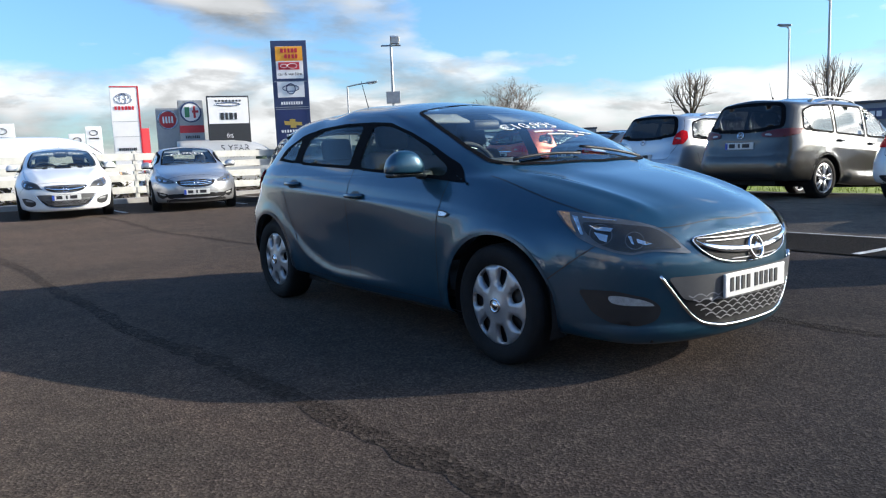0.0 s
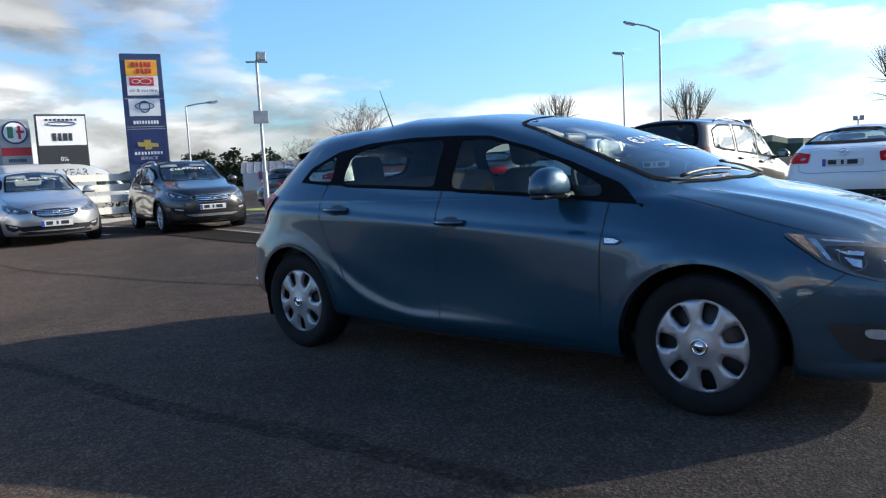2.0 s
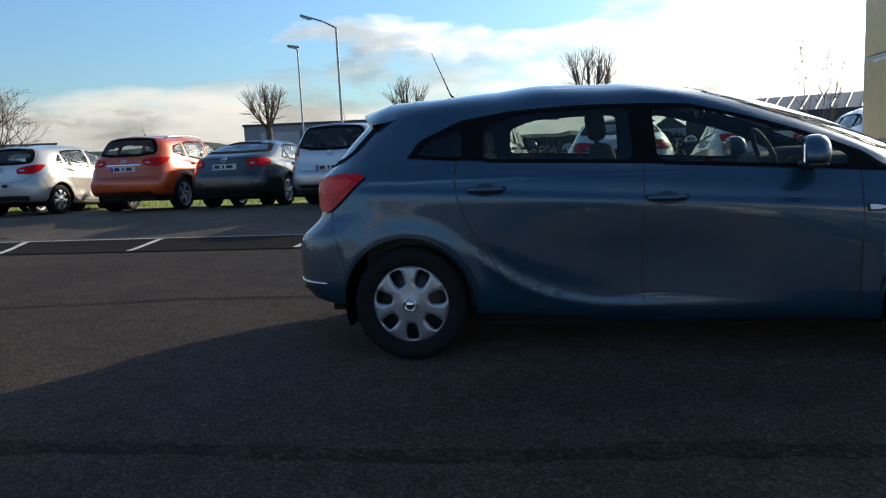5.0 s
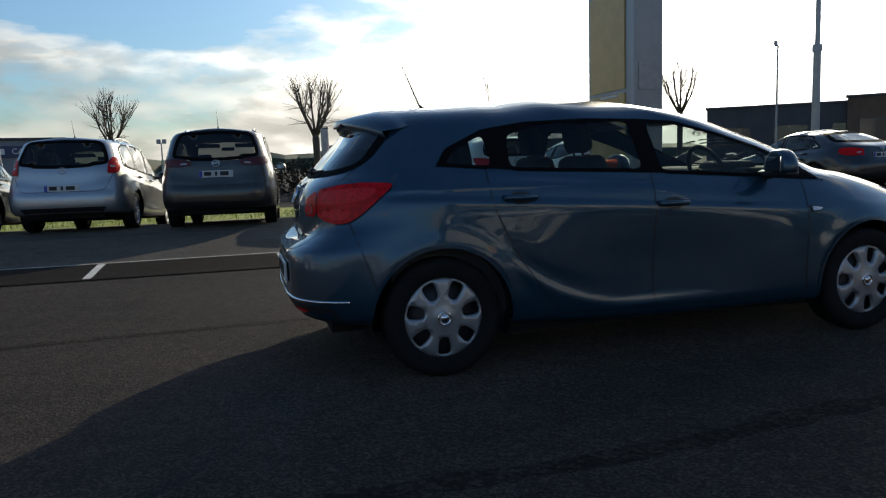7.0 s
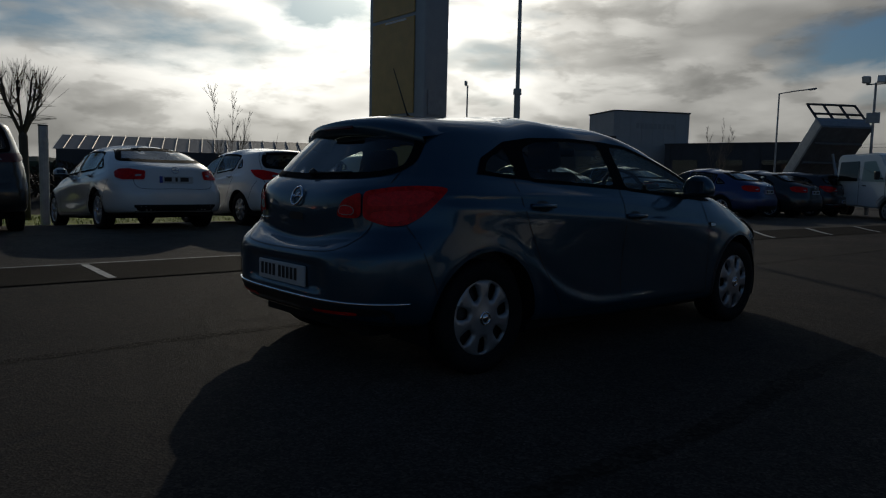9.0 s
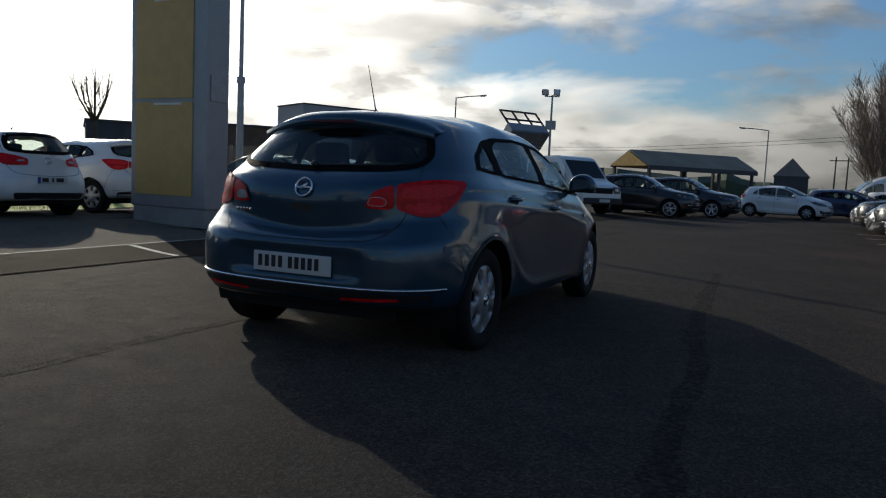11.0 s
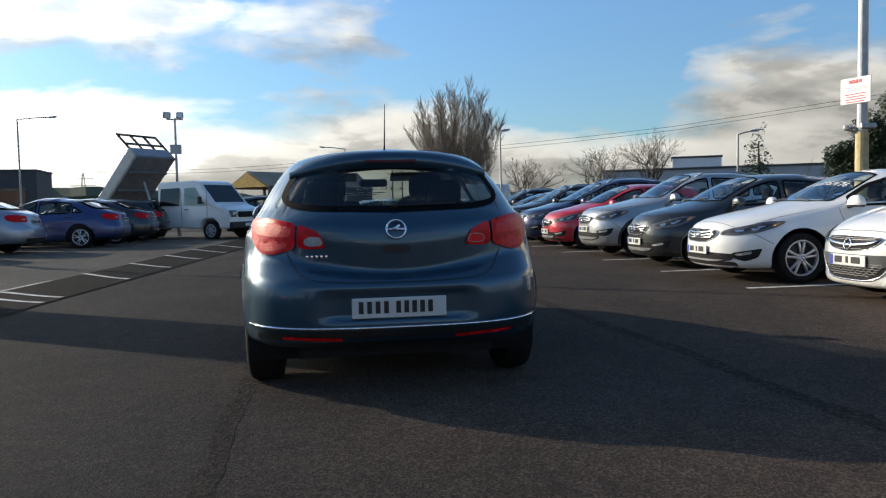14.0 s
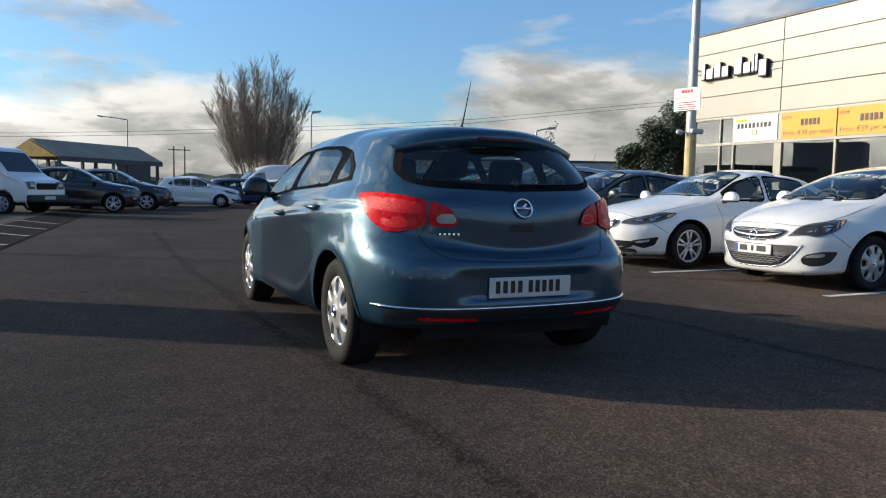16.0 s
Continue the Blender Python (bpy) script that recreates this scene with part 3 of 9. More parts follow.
        top=[(2.32, 0.56), (2.31, 0.68), (2.27, 0.79), (2.18, 0.86), (2.0, 0.92), (1.65, 1.0), (1.4, 1.05), (1.2, 1.11), (0.8, 1.30), (0.4, 1.50), (0.1, 1.62), (-0.3, 1.70),
             (-0.9, 1.72), (-1.5, 1.70), (-2.0, 1.64), (-2.12, 1.59), (-2.18, 1.46), (-2.26, 1.26), (-2.34, 1.10), (-2.37, 0.98), (-2.39, 0.8), (-2.42, 0.68), (-2.45, 0.6), (-2.455, 0.5)],
        low=[(-2.455, 0.44), (-2.42, 0.32), (-2.2, 0.26), (-1.2, 0.21), (1.2, 0.20), (1.9, 0.21), (2.2, 0.24), (2.30, 0.36), (2.32, 0.48)],
        belt=[(-2.455, 0.6), (-2.35, 0.95), (-2.1, 1.06), (-1.2, 1.06), (0.3, 1.0), (1.0, 0.97), (1.6, 0.90), (2.0, 0.82), (2.32, 0.56)],
        side=[[(0.80, 1.05), (-0.12, 1.06), (-0.14, 1.56), (0.1, 1.51), (0.40, 1.37), (0.80, 1.18)], [(-0.20, 1.065), (-1.05, 1.085), (-1.05, 1.565), (-0.22, 1.57)],
              [(-1.12, 1.09), (-1.95, 1.12), (-1.88, 1.44), (-1.6, 1.53), (-1.12, 1.56)], [(0.86, 1.05), (1.15, 1.05), (0.86, 1.16)]],
        screen=[(0.0, 1.24), (0.35, 1.2), (0.68, 1.06), (0.65, 0.6), (0.58, 0.20), (0.3, 0.16), (0.0, 0.15)],
        back=[(0.0, 1.57), (0.50, 1.555), (0.575, 1.50), (0.64, 1.30), (0.66, 1.15), (0.3, 1.09), (0.0, 1.08)], dark_back=True,
        head=[(0.36, 0.86), (0.55, 0.87), (0.80, 0.81), (1.02, 0.75), (1.10, 0.69), (0.9, 0.68), (0.62, 0.71), (0.45, 0.78)],
        tail=[(-0.95, 1.0), (-0.93, 1.14), (-0.84, 1.24), (-0.68, 1.22), (-0.70, 1.06), (-0.80, 0.97)],
        grille=[(0.44, 0.76), (0.2, 0.79), (0.0, 0.795), (0.0, 0.60), (0.22, 0.605), (0.38, 0.66)], intake=[(0.60, 0.42), (0.0, 0.44), (0.0, 0.28), (0.40, 0.28), (0.58, 0.33)],
        fplate=0.50, rplate=0.86, badge_f=0.70, badge_r=1.03, doors=[0.95, -0.16, -1.09], handles=[(-0.03, 0.94), (-0.98, 0.97)], mirror=(0.80, 1.09),
        trunk=[(0.0, 1.60), (0.58, 1.58), (0.74, 1.12), (0.66, 0.80), (0.56, 0.68), (0.0, 0.675)]),
    "small": dict(
        wb=2.51, w=0.86, r=0.305, front=(0.8, 3.2), rear=(-0.9, 6.0), cap="cover",
        top=[(2.05, 0.52), (2.045, 0.64), (2.01, 0.75), (1.93, 0.83), (1.75, 0.90), (1.4, 0.97), (1.15, 1.02), (1.0, 1.07), (0.65, 1.25), (0.3, 1.40), (0.05, 1.46), (-0.3, 1.49),
             (-0.8, 1.475), (-1.3, 1.44), (-1.55, 1.39), (-1.63, 1.34), (-1.72, 1.18), (-1.80, 1.05), (-1.85, 0.95), (-1.88, 0.8), (-1.91, 0.68), (-1.95, 0.60), (-1.955, 0.5)],
        low=[(-1.955, 0.44), (-1.92, 0.32), (-1.7, 0.25), (-1.1, 0.20), (1.1, 0.19), (1.7, 0.20), (1.95, 0.23), (2.04, 0.34), (2.05, 0.46)],
        belt=[(-1.955, 0.6), (-1.85, 0.9), (-1.6, 1.0), (-1.1, 1.0), (0.3, 0.93), (1.0, 0.89), (1.5, 0.82), (1.85, 0.73), (2.05, 0.52)],
        side=[[(0.68, 0.975), (-0.10, 0.99), (-0.12, 1.36), (0.1, 1.335), (0.35, 1.26), (0.68, 1.09)], [(-0.18, 0.995), (-0.90, 1.05), (-0.95, 1.30), (-0.7, 1.345), (-0.2, 1.37)],
              [(-1.0, 1.06), (-1.2, 1.08), (-1.02, 1.26)]],
        screen=[(0.0, 1.08), (0.35, 1.04), (0.62, 0.90), (0.59, 0.55), (0.52, 0.17), (0.3, 0.13), (0.0, 0.12)],
        back=[(0.0, 1.36), (0.46, 1.34), (0.54, 1.2), (0.56, 1.06), (0.3, 1.03), (0.0, 1.03)],
        head=[(0.28, 0.82), (0.45, 0.83), (0.70, 0.765), (0.90, 0.70), (0.95, 0.64), (0.8, 0.63), (0.52, 0.66), (0.36, 0.73)],
        tail=[(-0.93, 0.84), (-0.93, 0.94), (-0.75, 0.99), (-0.58, 1.02), (-0.40, 1.02), (-0.5, 0.9), (-0.65, 0.83)],
        grille=[(0.40, 0.66), (0.2, 0.69), (0.0, 0.695), (0.0, 0.53), (0.22, 0.535), (0.34, 0.59)], intake=[(0.52, 0.40), (0.0, 0.42), (0.0, 0.25), (0.36, 0.25), (0.5, 0.30)],
        fplate=0.42, rplate=0.60, badge_f=0.62, badge_r=0.92, doors=[0.82, -0.15, -0.95], handles=[(-0.03, 0.87), (-0.84, 0.92)], mirror=(0.68, 1.02),
        trunk=[(0.0, 1.37), (0.48, 1.35), (0.6, 1.0), (0.55, 0.72), (0.0, 0.665)]),
    "van": dict(
        wb=3.6, w=0.99, r=0.34, front=(1.2, 3.6), rear=(-2.2, 9.0), cap="cover", van=True,
        top=[(2.65, 0.60), (2.64, 0.78), (2.60, 0.95), (2.50, 1.06), (2.25, 1.16), (2.0, 1.28), (1.75, 1.52), (1.5, 1.78), (1.25, 1.98), (0.9, 2.15), (0.5, 2.28), (0.0, 2.35), (-1.5, 2.37), (-2.6, 2.35), (-2.72, 2.28), (-2.74, 1.6), (-2.75, 0.7), (-2.755, 0.5)],
        low=[(-2.755, 0.42), (-2.7, 0.30), (-1.8, 0.26), (1.8, 0.26), (2.4, 0.28), (2.62, 0.36), (2.65, 0.5)],
        belt=[(-2.755, 0.7), (-2.6, 1.25), (-1.2, 1.25), (0.3, 1.22), (1.5, 1.15), (2.0, 1.05), (2.4, 0.92), (2.65, 0.6)],
        side=[[(1.72, 1.28), (0.72, 1.26), (0.72, 1.86), (1.12, 1.80), (1.45, 1.58)]],
        screen=[(0.0, 2.02), (0.4, 1.98), (0.74, 1.86), (0.74, 1.5), (0.70, 1.2), (0.4, 1.15), (0.0, 1.14)],
        back=[], head=[(0.55, 1.02), (0.75, 1.03), (0.95, 0.94), (1.1, 0.82), (1.0, 0.72), (0.8, 0.74), (0.62, 0.86)],
        tail=[(-1.42, 0.75), (-1.42, 1.15), (-1.3, 1.15), (-1.3, 0.75)],
        grille=[(0.42, 0.80), (0.0, 0.84), (0.0, 0.62), (0.38, 0.62)], intake=[(0.6, 0.44), (0.0, 0.45), (0.0, 0.33), (0.5, 0.33)],
        fplate=0.52, rplate=0.7, badge_f=0.73, badge_r=1.2, doors=[1.75, 0.62], handles=[(0.75, 1.1)], mirror=(1.55, 1.38), trunk=[]),
}


DESIGNS["carrier"] = dict(DESIGNS["mpv"], tail=[(-1.22, 1.00), (-1.22, 1.065), (-1.0, 1.115), (-0.80, 1.135), (-0.60, 1.125), (-0.66, 1.05), (-0.85, 1.0), (-1.05, 0.985)])
DESIGNS["mpv"]["rplate"] = 0.73
DESIGNS["mpv"]["tail"] = [(-0.97, 0.97), (-0.95, 1.10), (-0.90, 1.20), (-0.82, 1.27), (-0.72, 1.25), (-0.70, 1.10), (-0.78, 0.99)]


def lerp_table(table, y):
    t = sorted(table)
    return np.interp(y, [a for a, _ in t], [b for _, b in t])


def body_surface(s, nu, nv):
    """Body skin of a car as a grid: stations along the top line, points round each section (one half mirrored)."""
    top = smooth_curve(s["top"], nu)
    y, zt = top[:, 0], top[:, 1]
    yf, yr = s["top"][0][0] + 0.002, s["top"][-1][0] - 0.002
    w = np.full(nu, s["w"])
    f0, fn = s["front"]
    r0, rn = s["rear"]
    m = y > f0
    w[m] *= (1 - np.clip((y[m] - f0) / (yf - f0), 0, 1) ** fn) ** (1 / fn)
    m = y < r0
    w[m] *= (1 - np.clip((y[m] - r0) / (yr - r0), 0, 1) ** rn) ** (1 / rn)
    zb = lerp_table(s["low"], y)
    zb = np.minimum(zb, zt - 0.03)
    zs = np.minimum(lerp_table(s["belt"], y), zt - 0.02)
    zs = np.maximum(zs, zb + 0.012)
    nl = int(nv * 0.55)
    n_up = nv - nl
    lower = smooth_curve([(0.0, 0.0), (0.45, 0.0), (0.82, 0.0), (0.93, 0.035), (0.972, 0.14), (0.992, 0.35), (1.0, 0.58), (0.996, 0.80), (0.978, 1.0)], nl)
    th = np.linspace(0, math.pi / 2, n_up + 1)[1:]
    n, mm = (4.6, 2.6) if s.get("van") else (3.8, 1.6)
    ux, uz = np.cos(th) ** (2 / n) * 0.978, np.sin(th) ** (2 / mm)
    ux[-1] = 0
    grid = np.zeros((nu, nv, 3))
    grid[:, :, 1] = y[:, None]
    grid[:, :nl, 0] = w[:, None] * lower[None, :, 0]
    grid[:, :nl, 2] = zb[:, None] + (zs - zb)[:, None] * lower[None, :, 1]
    grid[:, nl:, 0] = w[:, None] * ux[None]
    grid[:, nl:, 2] = zs[:, None] + (zt - zs)[:, None] * uz[None]
    # light feature lines along the flanks
    yy, zz = grid[:, :, 1], grid[:, :, 2]
    flank = (grid[:, :, 0] > 0.8 * s["w"])
    zl = 0.74 * np.interp(yy, [-2.1, 0, 2.1], [1.22, 1.13, 1.0]) * (s["belt"][4][1] / 0.99)
    d = zz - zl
    grid[:, :, 0] += flank * np.clip((1.5 - np.abs(yy)) / 0.6, 0, 1) * 0.008 * np.tanh(-d / 0.012) * np.exp(-(d / 0.12) ** 2)
    # the cabin narrows towards the tail
    tk, ty, tl = s.get("taper", (0.0 if s.get("van") else 0.16, -1.1, 1.1))
    k = np.clip((ty - yy) / tl, 0, 1)
    hz = s["belt"][3][1]
    q = np.clip((zz - hz + 0.16) / 0.36, 0, 1)
    grid[:, :, 0] *= 1 - tk * k * k * (3 - 2 * k) * q * q * (3 - 2 * q)
    # arches swell
    for wy in (s["wb"] / 2, -s["wb"] / 2):
        rr = np.hypot(yy - wy, zz - s["r"])
        grid[:, :, 0] += flank * 0.012 * np.exp(-((rr - s["r"] * 1.2) / 0.085) ** 2)
    return grid


# Level rings of the hatchback's skin, from the sill up to the roof: where the rounded nose begins and ends, where the tail begins and ends,
# how square both are in plan, half widths (nose, middle, tail), heights (nose, nose corner, front wing, middle, rear wing, tail corner, tail).
HATCH_RINGS = [
    (0.9, 2.10, 2.75, -1.0, -1.90, 4.2, (0.45, 0.45, 0.45), (0.20, 0.20, 0.20, 0.20, 0.22, 0.28, 0.30)),
    (0.9, 2.17, 2.75, -1.0, -2.00, 4.2, (0.81, 0.81, 0.81), (0.195, 0.20, 0.21, 0.205, 0.25, 0.29, 0.30)),
    (0.9, 2.235, 2.75, -1.0, -2.055, 4.2, (0.868, 0.866, 0.868), (0.225, 0.225, 0.235, 0.235, 0.27, 0.32, 0.335)),
    (0.9, 2.268, 2.75, -1.0, -2.095, 4.2, (0.894, 0.886, 0.896), (0.30, 0.295, 0.33, 0.33, 0.36, 0.40, 0.405)),
    (0.9, 2.285, 2.75, -1.0, -2.104, 4.2, (0.902, 0.878, 0.905), (0.42, 0.42, 0.47, 0.45, 0.49, 0.51, 0.515)),
    (0.9, 2.287, 2.75, -1.0, -2.104, 4.1, (0.906, 0.880, 0.908), (0.53, 0.55, 0.61, 0.57, 0.61, 0.61, 0.60)),
    (0.9, 2.275, 2.7, -1.0, -2.088, 4.0, (0.903, 0.890, 0.907), (0.60, 0.63, 0.69, 0.68, 0.70, 0.68, 0.655)),
    (0.9, 2.25, 2.6, -1.05, -2.040, 3.7, (0.895, 0.896, 0.905), (0.67, 0.695, 0.755, 0.78, 0.78, 0.735, 0.688)),
    (0.9, 2.205, 2.5, -1.05, -1.990, 3.5, (0.880, 0.893, 0.900), (0.722, 0.745, 0.815, 0.855, 0.86, 0.80, 0.705)),
    (0.88, 2.15, 2.4, -1.1, -1.992, 3.2, (0.858, 0.878, 0.888), (0.768, 0.79, 0.865, 0.915, 0.93, 0.88, 0.78)),
    (0.85, 2.03, 2.35, -1.1, -2.000, 3.1, (0.836, 0.864, 0.872), (0.825, 0.845, 0.905, 0.945, 0.975, 0.95, 0.87)),
    (0.82, 1.84, 2.35, -1.1, -1.985, 3.1, (0.818, 0.853, 0.850), (0.885, 0.900, 0.935, 0.962, 1.005, 1.005, 0.95)),
    (0.78, 1.60, 2.4, -1.1, -1.945, 3.1, (0.806, 0.845, 0.828), (0.944, 0.950, 0.960, 0.975, 1.03, 1.04, 1.01)),
    (0.72, 1.33, 2.4, -1.1, -1.895, 3.1, (0.796, 0.836, 0.806), (1.005, 1.000, 0.985, 0.992, 1.058, 1.075, 1.055)),
    (0.60, 1.035, 2.5, -1.05, -1.825, 3.1, (0.765, 0.797, 0.757), (1.146, 1.125, 1.085, 1.105, 1.158, 1.165, 1.135)),
    (0.40, 0.74, 2.5, -1.0, -1.735, 3.1, (0.712, 0.737, 0.693), (1.287, 1.262, 1.220, 1.238, 1.265, 1.260, 1.235)),
    (0.10, 0.40, 2.6, -0.95, -1.650, 3.2, (0.652, 0.664, 0.622), (1.408, 1.385, 1.355, 1.360, 1.355, 1.345, 1.342)),
    (-0.15, 0.12, 2.6, -0.9, -1.590, 3.2, (0.570, 0.576, 0.535), (1.464, 1.446, 1.430, 1.430, 1.408, 1.392, 1.396)),
    (-0.30, -0.08, 2.5, -0.9, -1.50, 3.2, (0.38, 0.38, 0.35), (1.490, 1.482, 1.476, 1.478, 1.448, 1.424, 1.422)),
    (-0.35, -0.15, 2.4, -0.9, -1.42, 3.0, (0.16, 0.16, 0.15), (1.496, 1.494, 1.492, 1.494, 1.463, 1.440, 1.436)),
    (-0.40, -0.20, 2.4, -0.9, -1.36, 3.0, (0.0, 0.0, 0.0), (1.499, 1.499, 1.498, 1.498, 1.468, 1.448, 1.444)),
]


def glide(at, knots, values):
    """A smooth line through values at knots, level at both ends."""
    k, v = np.array(knots, float), np.array(values, float)
    slope = np.diff(v) / np.diff(k)
    m = np.zeros(len(k))
    m[1:-1] = np.where(slope[1:] * slope[:-1] > 0, 2 * slope[1:] * slope[:-1] / (slope[1:] + slope[:-1] + 1e-12), 0.0)
    i = np.clip(np.searchsorted(k, at, "right") - 1, 0, len(k) - 2)
    h = k[i + 1] - k[i]
    t = (at - k[i]) / h
    return (1 + 2 * t) * (1 - t) ** 2 * v[i] + t * (1 - t) ** 2 * h * m[i] + t * t * (3 - 2 * t) * v[i + 1] + t * t * (t - 1) * h * m[i + 1]


def even(x, y, n):
    """n points evenly along a dense curve."""
    s = np.concatenate([[0], np.cumsum(np.hypot(np.diff(x), np.diff(y)) + 1e-9)])
    q = np.linspace(0, s[-1], n)
    return np.interp(q, s, x), np.interp(q, s, y)


def ring_surface(rings, nu, per):
    """Skin laid through level rings: columns run from the middle of the nose round the flank to the middle of the tail."""
    nf, nr = int(nu * 0.30), int(nu * 0.27)
    nm = nu - nf - nr + 2
    a = np.linspace(0, math.pi / 2, 400)
    lines = []
    for f0, yf, ef, r0, yr, er, w, z in rings:
        x1, y1 = even(w[0] * np.sin(a) ** (2 / ef), f0 + (yf - f0) * np.cos(a) ** (2 / ef), nf)
        y2 = np.linspace(f0, r0, nm)
        x2 = glide(-y2, (-f0, (-f0 - r0) / 2, -r0), w)
        x3, y3 = even(w[2] * np.cos(a) ** (2 / er), r0 - (r0 - yr) * np.sin(a) ** (2 / er), nr)
        x3[-1] = x1[0] = 0.0
        x, y = np.concatenate([x1, x2[1:-1], x3]), np.concatenate([y1, y2[1:-1], y3])
        u = np.arange(nu) / (nu - 1)
        ua, ub = (nf - 1) / (nu - 1), (nu - nr) / (nu - 1)
        zz = glide(u, (0, ua * 0.55, ua, (ua + ub) / 2, ub, ub + (1 - ub) * 0.5, 1), z)
        lines.append(np.stack([x, y, zz], 1))
    P = np.array(lines)
    P = np.concatenate([2 * P[:1] - P[1:2], P, 2 * P[-1:] - P[-2:-1]])
    out = []
    for k in range(1, len(P) - 2):
        p0, p1, p2, p3 = P[k - 1], P[k], P[k + 1], P[k + 2]
        d0, d1, d2 = (np.linalg.norm(q - p, axis=1, keepdims=True) ** 0.5 + 1e-4 for p, q in ((p0, p1), (p1, p2), (p2, p3)))
        m1 = d1 * ((p1 - p0) / d0 - (p2 - p0) / (d0 + d1) + (p2 - p1) / d1)
        m2 = d1 * ((p2 - p1) / d1 - (p3 - p1) / (d1 + d2) + (p3 - p2) / d2)
        for t in np.linspace(0, 1, per, endpoint=False):
            out.append((2 * t ** 3 - 3 * t * t + 1) * p1 + (t ** 3 - 2 * t * t + t) * m1 + (3 * t * t - 2 * t ** 3) * p2 + (t ** 3 - t * t) * m2)
    out.append(P[-2])
    g = np.stack(out, 1)
    g[0, :, 0] = g[-1, :, 0] = 0.0
    g[:, -1, 0] = 0.0
    return g


def rings_of(s):
    """The hatchback's rings brought to another design: its sill, belt and roof heights, its width, and its own line from nose to tail."""
    top = smooth_curve(s["top"], 400)
    pk = int(np.argmax(top[:, 1]))
    fy, fz = top[:pk + 1, 0], np.maximum.accumulate(top[:pk + 1, 1]) + np.arange(pk + 1) * 1e-6
    ry, rz = top[pk:, 0][::-1], np.maximum.accumulate(top[pk:, 1][::-1]) + np.arange(len(top) - pk) * 1e-6
    low, belt, peak = s["low"][4][1], s["belt"][4][1] - 0.01, top[pk, 1]
    kw = s["w"] / 0.907
    out = []
    for n, (f0, yf, ef, r0, yr, er, w, z) in enumerate(HATCH_RINGS):
        up = s.get("upright", 0.0) * (0.0 if n < 9 else 1.0)
        wide = HATCH_RINGS[17][6][1] + up * (0.89 - HATCH_RINGS[17][6][1])
        if n > 17:
            w = tuple(v * wide / HATCH_RINGS[17][6][1] for v in w)
        else:
            w = tuple(v + up * (0.89 - v) for v in w)
        zd = [float(np.interp(v, (0.0, 0.2, 1.0, 1.499), (0.0, low, belt, peak - 0.001))) for v in z]
        if zd[0] > fz[0]:
            yfd = float(np.interp(zd[0], fz, fy))
        else:
            yfd = fy[0] - (2.287 - yf)
        if zd[-1] > rz[0]:
            yrd = float(np.interp(zd[-1], rz, ry))
        else:
            yrd = ry[0] + (yr + 2.104)
        f0d = min(f0, yfd - 0.22) if n > 12 else f0
        r0d = max(r0 * min(1.0, yrd / yr) if s.get("long") is None else r0 * yrd / yr, yrd + 0.25)
        out.append((f0d, yfd, ef + s.get("square", 0.0), r0d, yrd, er + s.get("square", 0.0) * 3, tuple(v * kw for v in w), tuple(zd)))
    return out


def plain_surface(s, nu, per):
    """Skin of a parked car, with a soft line along its flank and swollen arches."""
    g = ring_surface(rings_of(s), nu, per)
    yy, zz = g[:, :, 1], g[:, :, 2]
    hb = s["belt"][4][1]
    flank = np.clip((g[:, :, 0] - 0.88 * s["w"]) / 0.04, 0, 1) * (zz < hb - 0.02)
    d = zz - np.interp(yy, [-2.0, 0.0, 1.6], [0.92 * hb, 0.86 * hb, 0.78 * hb])
    k = np.clip((1.4 - yy) / 0.5, 0, 1) * np.clip((yy + 1.8) / 0.3, 0, 1)
    g[:, :, 0] += flank * k * 0.008 * np.tanh(-d / 0.012) * np.exp(-(d / 0.10) ** 2)
    d = zz - np.interp(yy, [-1.0, 1.0], [0.46, 0.36])
    k = np.clip((1.0 - yy) / 0.3, 0, 1) * np.clip((yy + 1.0) / 0.3, 0, 1)
    g[:, :, 0] += flank * k * 0.010 * np.tanh(-d / 0.015) * np.exp(-(d / 0.12) ** 2)
    for wy in (s["wb"] / 2, -s["wb"] / 2):
        rr = np.hypot(yy - wy, zz - s["r"])
        g[:, :, 0] += flank * 0.013 * np.exp(-((rr - s["r"] * 1.21) / 0.06) ** 2)
    return g


ROOF_Y = [-1.4, -1.0, -0.6, -0.3, 0.0, 0.25, 0.5, 0.7, 0.9, 1.1]
ROOF_DROP = [0.0, 0.005, 0.020, 0.029, 0.034, 0.035, 0.031, 0.023, 0.011, 0.0]


